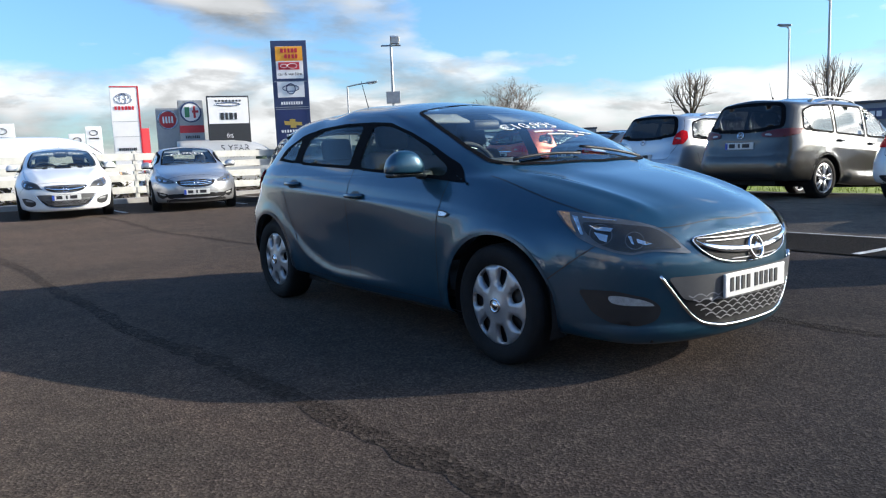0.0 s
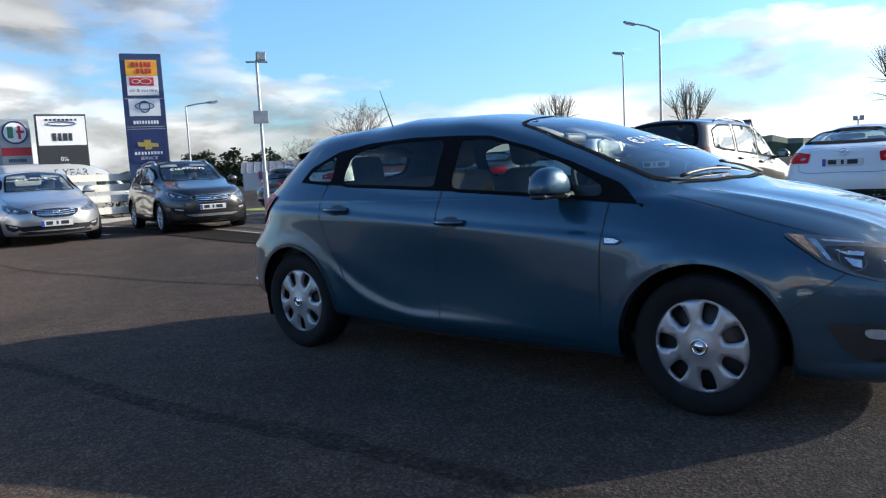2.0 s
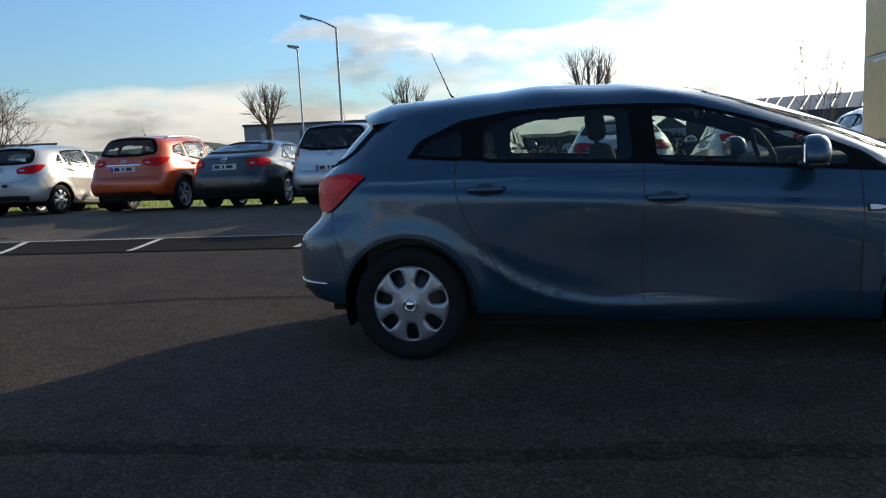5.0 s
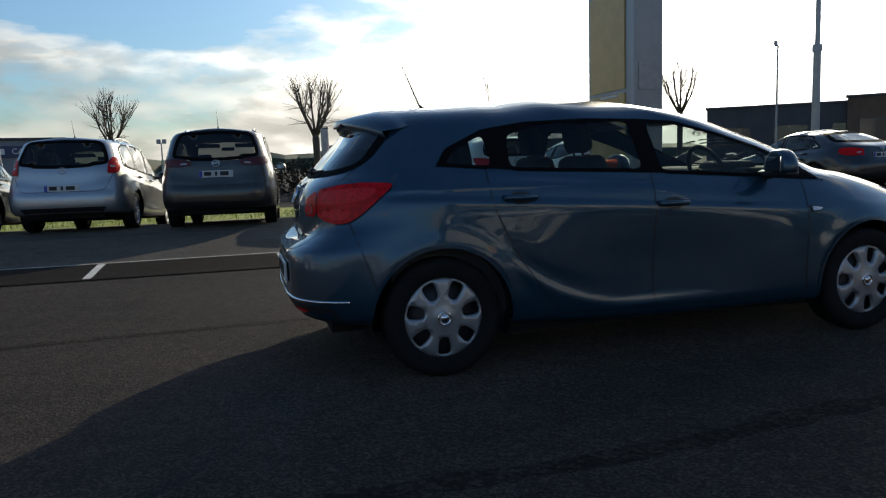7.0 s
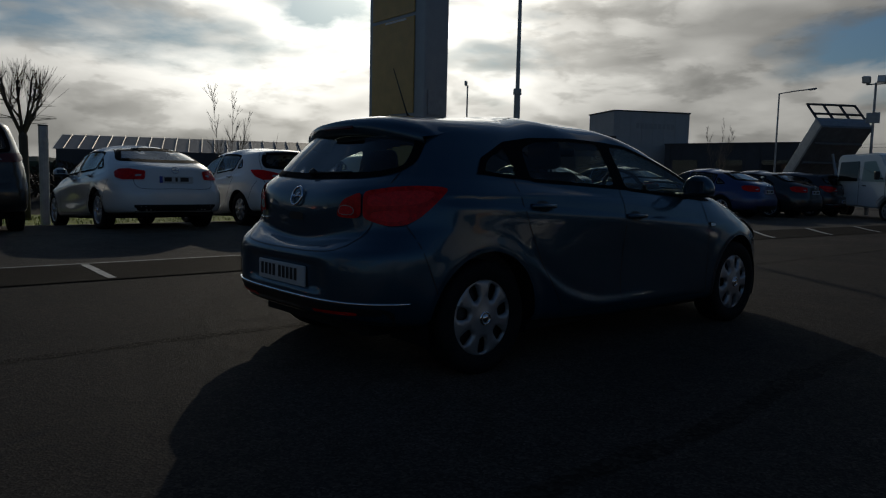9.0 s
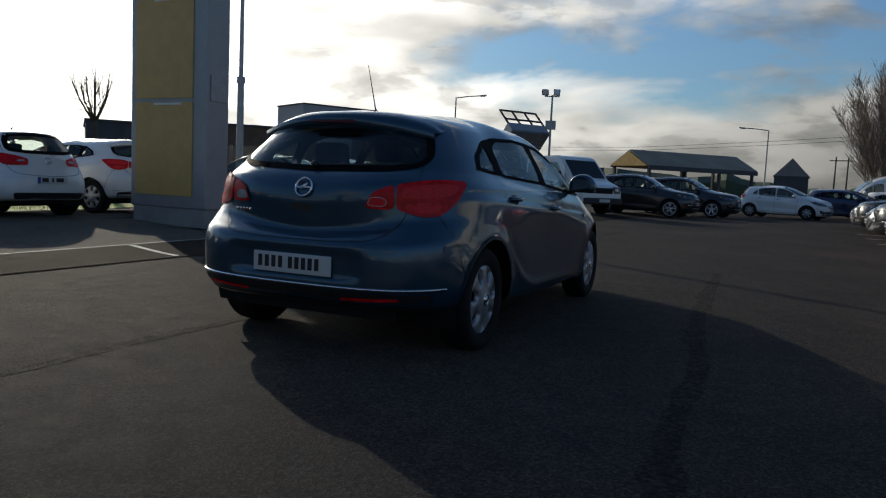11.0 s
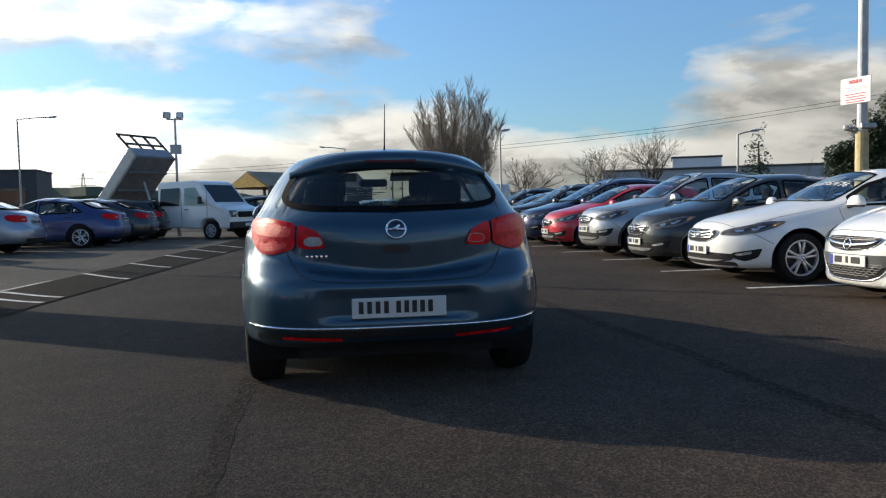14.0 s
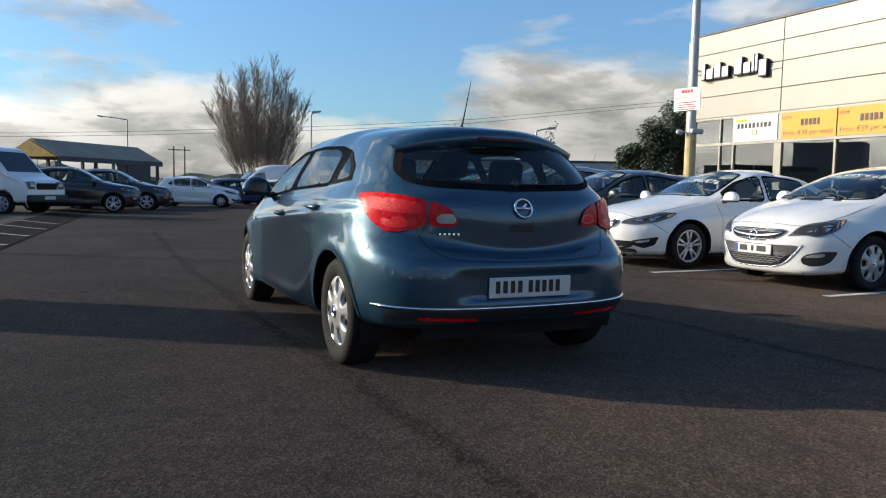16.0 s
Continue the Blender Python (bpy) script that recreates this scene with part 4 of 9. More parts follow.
def hatch_surface(s, nu, per):
    """The hatchback's skin with its feature lines."""
    g = ring_surface(HATCH_RINGS, nu, per)
    yy, zz = g[:, :, 1], g[:, :, 2]
    flank = np.clip((g[:, :, 0] - 0.80) / 0.04, 0, 1) * (zz < 0.97)
    # blade that sweeps from the rear arch down along the sill
    zc = 0.325 + 0.30 * np.clip((-yy - 0.25) / 0.75, 0, 1) ** 2.2
    d = zz - zc
    k = np.clip((yy + 1.02) / 0.12, 0, 1) * np.clip((0.9 - yy) / 1.1, 0, 1)
    g[:, :, 0] += flank * k * (0.0060 * (1 - np.tanh(d / 0.010)) * np.exp(-(np.minimum(d, 0) / 0.06) ** 2) - 0.006 * np.exp(-((d - 0.04) / 0.06) ** 2))
    # line through the door handles, rising to the tail lamps
    zl = np.interp(yy, [-2.0, -1.3, 0.0, 0.95, 1.6], [0.945, 0.93, 0.845, 0.790, 0.76])
    d = zz - zl
    k = np.clip((1.25 - yy) / 0.5, 0, 1) * np.clip((yy + 1.75) / 0.25, 0, 1)
    g[:, :, 0] += flank * k * 0.006 * np.tanh(-d / 0.010) * np.exp(-(d / 0.10) ** 2)
    # bonnet creases from the lamps to the screen
    xb = g[:, :, 0]
    xc = np.interp(yy, [1.1, 2.05], [0.62, 0.44])
    kb = np.clip((yy - 1.15) / 0.25, 0, 1) * np.clip((2.12 - yy) / 0.2, 0, 1) * (zz > 0.74)
    g[:, :, 2] += kb * (0.010 * np.exp(-((xb - xc) / 0.03) ** 2) - 0.009 * np.exp(-((xb - xc + 0.13) / 0.09) ** 2))
    # hollow of the number plate in the tail bumper, and the tailgate's dished middle
    kp = np.clip((0.47 - xb) / 0.10, 0, 1) * np.clip((zz - 0.44) / 0.03, 0, 1) * np.clip((0.63 - zz) / 0.05, 0, 1) * (yy < -1.9)
    g[:, :, 1] += 0.022 * kp
    # arches swell
    for wy in (s["wb"] / 2, -s["wb"] / 2):
        rr = np.hypot(yy - wy, zz - s["r"])
        g[:, :, 0] += flank * 0.013 * np.exp(-((rr - s["r"] * 1.21) / 0.06) ** 2)
    # falling front of the roof, low lip of the bumper
    g[:, :, 2] -= np.interp(g[:, :, 1], ROOF_Y, ROOF_DROP) * np.clip((zz - 1.04) / 0.22, 0, 1)
    g[:, :, 2] -= 0.03 * np.clip((0.34 - zz) / 0.12, 0, 1) * np.clip((yy - 1.7) / 0.3, 0, 1)
    lip = np.clip((yy - 1.75) / 0.2, 0, 1) * (1 - np.tanh((zz - 0.262) / 0.007)) * 0.5
    g[:, :, 1] += 0.014 * lip
    g[:, :, 0] *= 1 + 0.014 * lip
    # the nose
    g[:, :, 1] -= 0.05 * np.clip((g[:, :, 1] - 1.75) / 0.45, 0, 1) ** 2
    return g


def patch(bvh, outline, frame_m, holes=(), step=0.04, lift=0.003, inward=0.0):
    """An outline laid on the body: cast along -z of frame_m from its x, y plane. frame_m: 4x4."""
    v, f = fill(outline, holes, step)
    d = -(frame_m.to_3x3() @ Vector((0, 0, 1)))
    verts, ok = [], []
    for p in v:
        o = frame_m @ Vector((p[0], p[1], 0))
        hit = bvh.ray_cast(o, d)
        ok.append(hit[0] is not None)
        if hit[0] is None:
            verts.append(None)
        else:
            nn = hit[1] if hit[1].dot(d) < 0 else -hit[1]
            verts.append(hit[0] + nn * lift)
    used = [i for i in range(len(v)) if ok[i]]
    remap = {o: n for n, o in enumerate(used)}
    faces = []
    for t in f:
        if all(ok[i] for i in t):
            a, b, c = (verts[i] for i in t)
            t = t if (b - a).cross(c - a).dot(d) < 0 else t[::-1]
            faces.append(tuple(remap[i] for i in t))
    return [verts[i] for i in used], faces


def axes_frame(origin, x, y):
    x, y = Vector(x).normalized(), Vector(y).normalized()
    z = x.cross(y)
    m = Matrix((x, y, z)).transposed().to_4x4()
    m.translation = origin
    return m


SIDE_R = axes_frame((3, 0, 0), (0, 1, 0), (0, 0, 1))
FRONT = axes_frame((0, 4, 0), (-1, 0, 0), (0, 0, 1))
REAR = axes_frame((0, -4, 0), (1, 0, 0), (0, 0, 1))
ABOVE = axes_frame((0, 0, 4), (1, 0, 0), (0, 1, 0))
# slanting views of a corner: u runs along the corner
CORNER_F = axes_frame((2.2, 2.6, 0), (-0.77, 0.64, 0), (0, 0, 1))
CORNER_R = axes_frame((2.2, -2.6, 0), (0.77, 0.64, 0), (0, 0, 1))
for fm, ux in ((CORNER_F, (-0.77, 0.64)), (CORNER_R, (0.77, 0.64))):
    n2 = math.hypot(*ux)
    o = fm.translation
    u0 = (o.x * ux[0] + o.y * ux[1])
    fm.translation = (o.x - u0 * ux[0] / n2 ** 2, o.y - u0 * ux[1] / n2 ** 2, 0)
CORNER_F.translation = Vector((0.64, 0.77, 0)) * 4
CORNER_R.translation = Vector((0.64, -0.77, 0)) * 4


def mirrored(verts, faces):
    return [Vector((-v[0], v[1], v[2])) for v in verts], [f[::-1] for f in faces]


def from_middle(half):
    """The same half outline, begun at its lower middle point."""
    k = max(i for i, p in enumerate(half) if abs(p[0]) < 1e-6)
    return half[k:] + half[:k]


def both_halves(half):
    """A symmetric outline from its right half (x >= 0), from the middle top or bottom round to the middle again."""
    return half + [(-x, y) for x, y in reversed(half) if x > 1e-6]


def ribbon(pts, width, normals, lift=0.002):
    """A flat strip of a width along points on a surface."""
    verts, faces = [], []
    for i, p in enumerate(pts):
        d = (pts[min(i + 1, len(pts) - 1)] - pts[max(i - 1, 0)]).normalized()
        s = d.cross(normals[i]).normalized() * width / 2
        verts += [p + s + normals[i] * lift, p - s + normals[i] * lift]
    for i in range(len(pts) - 1):
        faces.append((2 * i, 2 * i + 1, 2 * i + 3, 2 * i + 2))
    return verts, faces


def on_body(bvh, pts2, fm):
    """Points and normals of a 2D polyline cast on the body."""
    d = -(fm.to_3x3() @ Vector((0, 0, 1)))
    P, N = [], []
    for p in pts2:
        h = bvh.ray_cast(fm @ Vector((p[0], p[1], 0)), d)
        if h[0] is not None:
            P.append(h[0])
            N.append(h[1] if h[1].dot(d) < 0 else -h[1])
    return P, N


def joined(*pieces):
    V, F = [], []
    for v, f in pieces:
        o = len(V)
        V += list(v)
        F += [tuple(i + o for i in t) for t in f]
    return V, F


def bm_data(bm):
    bmesh.ops.recalc_face_normals(bm, faces=bm.faces)
    bm.verts.index_update()
    out = [v.co.copy() for v in bm.verts], [tuple(v.index for v in f.verts) for f in bm.faces]
    bm.free()
    return out


def wheel_parts(r, kind):
    """Tyre, rim and cover; the outside faces +x, the hub is the origin."""
    rr = r - 0.101 if kind == "cover" else r - 0.09
    prof = [(rr - 0.005, 0.085), (rr + 0.012, 0.098), (r - 0.045, 0.105), (r - 0.018, 0.098), (r - 0.004, 0.08), (r, 0.05), (r, 0.0), (r, -0.05), (r - 0.004, -0.08), (r - 0.03, -0.1), (rr, -0.095), (rr - 0.005, 0.085)]
    tyre = lathe(prof, 56)
    if kind == "cover":
        holes = []
        for k in range(7):
            a0 = math.radians(-79 + k * 360 / 7)
            pts = []
            for q in range(14):
                t = 2 * math.pi * q / 14
                rad = 0.150 + 0.048 * math.copysign(abs(math.sin(t)) ** 0.55, math.sin(t))
                wid = 0.040 * (0.88 + 0.22 * math.sin(t)) * math.copysign(abs(math.cos(t)) ** 0.6, math.cos(t))
                pts.append((rad * math.cos(a0) - wid * math.sin(a0), rad * math.sin(a0) + wid * math.cos(a0)))
            holes.append(pts)
        ring = [(rr * math.cos(2 * math.pi * k / 64), rr * math.sin(2 * math.pi * k / 64)) for k in range(64)]
        v, f = fill(ring, holes, 0.022)
        bm = bmesh.new()
        vs = []
        for p in v:
            d = math.hypot(*p) / rr
            vs.append(bm.verts.new((0.098 - 0.012 * d ** 2 + 0.012 * max(0, 1 - (d / 0.3) ** 2) - 0.012 * max(0, d - 0.93) * 10, p[0], p[1])))
        for t in f:
            bm.faces.new([vs[i] for i in t])
        r2 = bmesh.ops.extrude_edge_only(bm, edges=[e for e in bm.edges if e.is_boundary])
        bmesh.ops.translate(bm, vec=(-0.028, 0, 0), verts=[e for e in r2["geom"] if isinstance(e, bmesh.types.BMVert)])
        cover = bm_data(bm)
    else:
        bm = bmesh.new()
        lv, lf = lathe([(rr, 0.09), (rr - 0.012, 0.096), (rr - 0.022, 0.085), (rr - 0.026, 0.0), (rr - 0.03, -0.06)], 56)
        o = [bm.verts.new(p) for p in lv]
        for t in lf:
            bm.faces.new([o[i] for i in t])
        for k in range(5):
            for side in (-1, 1):
                a = math.radians(90 + 72 * k + side * 11)
                p0, p1 = (0.055, 0.045), (0.06, rr - 0.015)
                m = Matrix.Rotation(a, 4, "X")
                add_box(bm, (0.03, rr - 0.06, 0.030), m @ Vector((0.072, (rr + 0.03) / 2, 0)), 0.006, m, 1)
        hv, hf = lathe([(0.001, 0.092), (0.045, 0.09), (0.06, 0.08), (0.062, 0.0)], 24)
        o = [bm.verts.new(p) for p in hv]
        for t in hf:
            bm.faces.new([o[i] for i in t])
        cover = bm_data(bm)
    drum = lathe([(0.001, 0.045), (rr - 0.01, 0.045), (rr - 0.005, 0.0), (rr - 0.005, -0.09), (0.001, -0.09)], 40)
    hub = lathe([(0.001, 0.113), (0.020, 0.112), (0.022, 0.106), (0.028, 0.106), (0.030, 0.112), (0.037, 0.110), (0.040, 0.098)], 28)
    return tyre, cover, drum, hub


def seat_data():
    bm = bmesh.new()
    add_box(bm, (0.50, 0.50, 0.16), (0, 0, 0.42), 0.05, seg=3)
    add_box(bm, (0.48, 0.13, 0.62), (0, -0.30, 0.78), 0.055, Matrix.Rotation(radians(16), 4, "X"), 3)
    return bm_data(bm)


def headrest_data():
    bm = bmesh.new()
    add_box(bm, (0.25, 0.10, 0.19), (0, -0.40, 1.19), 0.045, Matrix.Rotation(radians(10), 4, "X"), 3)
    add_tube(bm, [(-0.06, -0.38, 1.02), (-0.06, -0.40, 1.15)], 0.008, 6)
    add_tube(bm, [(0.06, -0.38, 1.02), (0.06, -0.40, 1.15)], 0.008, 6)
    return bm_data(bm)


def zt_at(s, y):
    t = smooth_curve(s["top"], 120)
    o = np.argsort(t[:, 0])
    return float(np.interp(y, t[o, 0], t[o, 1]))


def design_parts(key, fine=False):
    """All part meshes of a design: rows of (name, mesh, material, parent row or None, label, place)."""
    s = DESIGNS[key]
    if key == "hatch":
        g = hatch_surface(s, *((236, 5) if fine else (124, 3)))
    elif s.get("van"):
        g = body_surface(s, 96, 36)
    else:
        g = plain_surface(s, 116, 2)
    nu, nv = g.shape[:2]
    V = [Vector(p) for p in g.reshape(-1, 3)]
    n0 = len(V)
    V += [Vector((-p.x, p.y, p.z)) for p in V]
    quads = []
    for i in range(nu - 1):
        for j in range(nv - 1):
            a, b, c, d = i * nv + j, i * nv + j + 1, (i + 1) * nv + j + 1, (i + 1) * nv + j
            quads.append((a, d, c, b))
            quads.append((a + n0, b + n0, c + n0, d + n0))
    for e, rev in ((0, False), (nu - 1, True)) if s.get("van") else ():
        for j in range(nv - 1):
            q = (e * nv + j, e * nv + j + 1, e * nv + j + 1 + n0, e * nv + j + n0)
            quads.append(q[::-1] if rev else q)
    bvh = BVHTree.FromPolygons(V, quads)
    rows = []

    def put(name, data, mat, parent=None, label="", smooth=True, at=None):
        if not data[1]:
            return None
        rows.append((name, mesh_of(key + "_" + name, data[0], data[1], None, smooth), mat, parent, label, at))
        return len(rows) - 1

    # openings
    arch = s.get("arch", s["r"] * 1.19)
    wheels_y = (s["wb"] / 2, -s["wb"] / 2)
    holes_side = [rounded(p, 2) for p in s["side"]]
    cut_side = [grown(p, -0.010) for p in holes_side]
    half_screen = s["screen"] if key == "hatch" or s.get("van") else [(x * (0.955 if x > 0.5 else 1), y - (0.05 if x > 0.6 and y > 0.7 else 0.02)) for x, y in s["screen"]]
    screen = rounded(both_halves(half_screen), 2)
    back = rounded(both_halves(s["back"]), 2) if s["back"] else []
    cut_screen, cut_back = grown(screen, -0.006), grown(back, -0.006) if back else []
    cell = 0.03 if fine else 0.05
    for wy in wheels_y:
        near_w = [abs(v.x) > 0.42 and v.z < 0.95 and math.hypot(v.y - wy, v.z - s["r"]) < arch for v in V]
        move = set()
        for q in quads:
            k = [near_w[i] for i in q]
            if any(k) and not all(k):
                move |= {i for i in q if near_w[i]}
        for i in move:
            v = V[i]
            if v.z < s["r"]:
                v.y = wy + math.copysign(math.sqrt(max(0.0, arch ** 2 - (v.z - s["r"]) ** 2)), v.y - wy)
            else:
                d = max(1e-4, math.hypot(v.y - wy, v.z - s["r"]))
                v.y, v.z = wy + (v.y - wy) * arch / d, s["r"] + (v.z - s["r"]) * arch / d
    keep = []
    mid_y = s["top"][len(s["top"]) // 2][0]
    for q in quads:
        c = (V[q[0]] + V[q[1]] + V[q[2]] + V[q[3]]) / 4
        if abs(c.x) > 0.42 and c.z < 0.9 and any(math.hypot(c.y - wy, c.z - s["r"]) < arch - 0.002 for wy in wheels_y):
            continue
        if abs(c.x) > 0.3 and c.z > 0.9 and any(inside((c.y, c.z), p) for p in cut_side):
            continue
        if c.y > mid_y and c.z > 0.9 and inside((c.x, c.y), cut_screen):
            continue
        if cut_back and c.y < -0.9 and c.z > 0.9 and inside((c.x, c.z), cut_back):
            nrm = (V[q[1]] - V[q[0]]).cross(V[q[2]] - V[q[0]])
            if s.get("back_top") or abs(nrm.y) > 0.25 * nrm.length:
                continue
        keep.append(q)
    used = sorted({i for q in keep for i in q})
    remap = {o: n for n, o in enumerate(used)}
    put("body", ([V[i] for i in used], [tuple(remap[i] for i in q) for q in keep]), "PAINT")

    # glass with its black surround
    def window(name, outline, fm, both, mat, cut=0.024):
        inner = grown(outline, -cut)
        st = 0.03 if fine else 0.06
        glass_d = patch(bvh, inner, fm, step=st * 1.6, lift=0.001)
        ring_d = patch(bvh, grown(outline, 0.004 if key == "hatch" else 0.010), fm, [inner], st, 0.004)
        row = put(name, glass_d, mat)
        put("window_seal", ring_d, "SEAL", row)
        if both:
            row = put(name, mirrored(*glass_d), mat)
            put("window_seal", mirrored(*ring_d), "SEAL", row)

    for k, o in enumerate(holes_side):
        window("side_window", o, SIDE_R, True, "GLASS_DARK" if (s.get("dark_back") and k in (1, 2)) else ("GLASS_SIDE" if key == "hatch" else "GLASS"), 0.014 if key == "hatch" else 0.02)
    if "dlo" in s:
        d = patch(bvh, grown(rounded(s["dlo"], 1), -0.017), SIDE_R, [grown(o, -0.014) for o in holes_side], 0.035, 0.0055)
        put("pillar_trim", d, "SEAL")
        put("pillar_trim", mirrored(*d), "SEAL")
    window("windscreen", screen, ABOVE, False, "GLASS", 0.020 if key == "hatch" else 0.026)
    if back:
        window("rear_window", back, REAR, False, "GLASS_DARK" if s.get("dark_back") else "GLASS_REAR", 0.028 if key == "hatch" else 0.045)

    # lamps
    st = 0.02 if fine else 0.03
    tail = rounded(s["tail"], 1)
    inner_d = patch(bvh, rounded(s["tail_inner"], 1), CORNER_R, step=st, lift=0.010) if key == "hatch" else None
    head = rounded(s["head"], 1)
    td = patch(bvh, tail, CORNER_R, step=st, lift=0.012)
    hd = patch(bvh, head, CORNER_F, step=st, lift=0.008)
    us = [p[0] for p in head]
    zs = [p[1] for p in head]
    u0, u1, zm = min(us), max(us), (min(zs) + max(zs)) / 2
    wu, hzz = u1 - u0, max(zs) - min(zs)
    # bright pieces of the reflector, shaped to stand in for its glints
    cup = [[(u0 + wu * 0.27, zm + hzz * 0.16), (u0 + wu * 0.40, zm + hzz * 0.10), (u0 + wu * 0.38, zm - hzz * 0.02), (u0 + wu * 0.31, zm + hzz * 0.02)], [(u0 + wu * 0.34, zm - hzz * 0.04), (u0 + wu * 0.48, zm - hzz * 0.02), (u0 + wu * 0.46, zm - hzz * 0.20), (u0 + wu * 0.38, zm - hzz * 0.17)],
           [(u0 + wu * 0.58, zm - hzz * 0.08), (u0 + wu * 0.74, zm - hzz * 0.16), (u0 + wu * 0.72, zm - hzz * 0.29), (u0 + wu * 0.60, zm - hzz * 0.27)]]
    def bowl(cu, cz, r0, r1):
        ang = [2 * math.pi * k / 20 for k in range(20)]
        return patch(bvh, [(cu + r0 * math.cos(t), cz + r0 * 0.85 * math.sin(t)) for t in ang], CORNER_F, [[(cu + r1 * math.cos(t), cz + r1 * 0.85 * math.sin(t)) for t in ang]], step=0.02, lift=0.016)

    if key == "hatch":
        hin = patch(bvh, rounded([(0.590, 0.747), (0.753, 0.736), (0.90, 0.718), (0.965, 0.684), (1.035, 0.622), (0.917, 0.626), (0.854, 0.624), (0.805, 0.613), (0.735, 0.624), (0.663, 0.651), (0.606, 0.700)], 1), CORNER_F, step=st, lift=0.012)
        cups = [bowl(0.672, 0.692, 0.050, 0.046), bowl(0.815, 0.664, 0.043, 0.0395)]
        for c in ([(0.622, 0.730), (0.728, 0.716), (0.715, 0.702), (0.655, 0.709)], [(0.642, 0.702), (0.702, 0.688), (0.694, 0.660), (0.664, 0.670)],
                  [(0.787, 0.684), (0.802, 0.682), (0.812, 0.648), (0.800, 0.652)], [(0.822, 0.672), (0.893, 0.650), (0.86, 0.644), (0.826, 0.656)],
                  [(0.556, 0.772), (0.580, 0.768), (0.598, 0.690), (0.584, 0.694)], [(0.60, 0.768), (0.75, 0.750), (0.75, 0.746), (0.605, 0.760)]):
            cups.append(patch(bvh, c, CORNER_F, step=0.02, lift=0.0165))
    else:
        hin = patch(bvh, grown(head, -0.035), CORNER_F, step=st, lift=0.012)
        cups = [patch(bvh, c, CORNER_F, step=0.02, lift=0.016) for c in cup]
    cover = patch(bvh, grown(head, -0.006), CORNER_F, step=st, lift=0.023) if fine else None
    tip = [(0.500, 0.792), (0.548, 0.786), (0.548, 0.752), (0.566, 0.700), (0.535, 0.730), (0.516, 0.760)] if key == "hatch" else [(u0 + 0.020, max(zs) - 0.018), (u0 + 0.085, max(zs) - 0.022), (u0 + wu * 0.185, zm + hzz * 0.14), (u0 + wu * 0.13, zm + hzz * 0.10)]
    amb = patch(bvh, tip, CORNER_F, step=0.02, lift=0.014)
    tu0, tu1 = min(p[0] for p in tail), max(p[0] for p in tail)
    tz = sum(p[1] for p in tail) / len(tail)
    rings = []
    if key == "hatch":
        lamp_o = rounded([(-0.942, 0.868), (-0.944, 0.888), (-0.928, 0.912), (-0.865, 0.908), (-0.850, 0.884), (-0.868, 0.866)], 1)
        wl = patch(bvh, lamp_o, CORNER_R, step=0.02, lift=0.0135)
        frame_d = patch(bvh, grown(lamp_o, 0.004), CORNER_R, [grown(lamp_o, -0.006)], step=0.02, lift=0.0125)
        for shape in ([(-0.775, 0.915), (-0.775, 0.965), (-0.64, 0.988), (-0.50, 0.996), (-0.43, 0.985), (-0.47, 0.94), (-0.56, 0.922), (-0.68, 0.915)],
                      [(-0.75, 0.852), (-0.755, 0.882), (-0.65, 0.895), (-0.55, 0.885), (-0.56, 0.845), (-0.65, 0.832)]):
            rings.append(patch(bvh, rounded(shape, 1), CORNER_R, step=0.02, lift=0.0145))
    else:
        wl = patch(bvh, rounded([(tu0 + 0.045, tz - 0.040), (tu0 + 0.145, tz - 0.048), (tu0 + 0.13, tz - 0.012), (tu0 + 0.05, tz - 0.010)], 1), CORNER_R, step=0.03, lift=0.0145)
    for flip in (False, True):
        g2 = (lambda d: mirrored(*d)) if flip else (lambda d: d)
        row = put("headlight", g2(hd), "HEAD_RIM", None, "clear headlight with dark housing")
        put("lamp_housing", g2(hin), "LAMP_DARK", row)
        for k, c in enumerate(cups):
            put("reflector", g2(c), "HEAD_RIM" if key == "hatch" and k < 2 else "REFLECTOR", row)
        if cover:
            put("lens_cover", g2(cover), "LENS", row)
        put("indicator", g2(amb), "AMBER", row)
        row = put("tail_light", g2(td), "DARK_RED" if key == "carrier" else "RED_LENS", None, "red tail light")
        if inner_d:
            row_in = put("tailgate_light", g2(inner_d), "RED_LENS", None, "red tail light on the tailgate")
            put("lamp_frame", g2(frame_d), "CLEAR_LENS", row_in)
            put("reversing_light" if flip else "rear_fog_light", g2(wl), "CLEAR_LENS" if flip else "RED_BRIGHT", row_in)
        else:
            put("reversing_light", g2(wl), "CLEAR_LENS", row)
        for rg_ in rings:
            put("brake_light", g2(rg_), "RED_BRIGHT", row)

    # nose: grille, intake, bars, badge, plates
    gr = rounded(both_halves(from_middle(s["grille"])), 2)
    it = rounded(both_halves(from_middle(s["intake"])), 2)
    row = put("grille", patch(bvh, gr, FRONT, step=st, lift=0.010), "GRILLE")
    P, N = on_body(bvh, resampled(gr, 0.03), FRONT)
    put("grille_surround", bm_data(tube([p + n * 0.010 for p, n in zip(P + P[:1], N + N[:1])], 0.0045 if key == "hatch" else 0.006, 5)), "CHROME", row)
    gz = [p[1] for p in gr]
    gx = max(p[0] for p in gr)
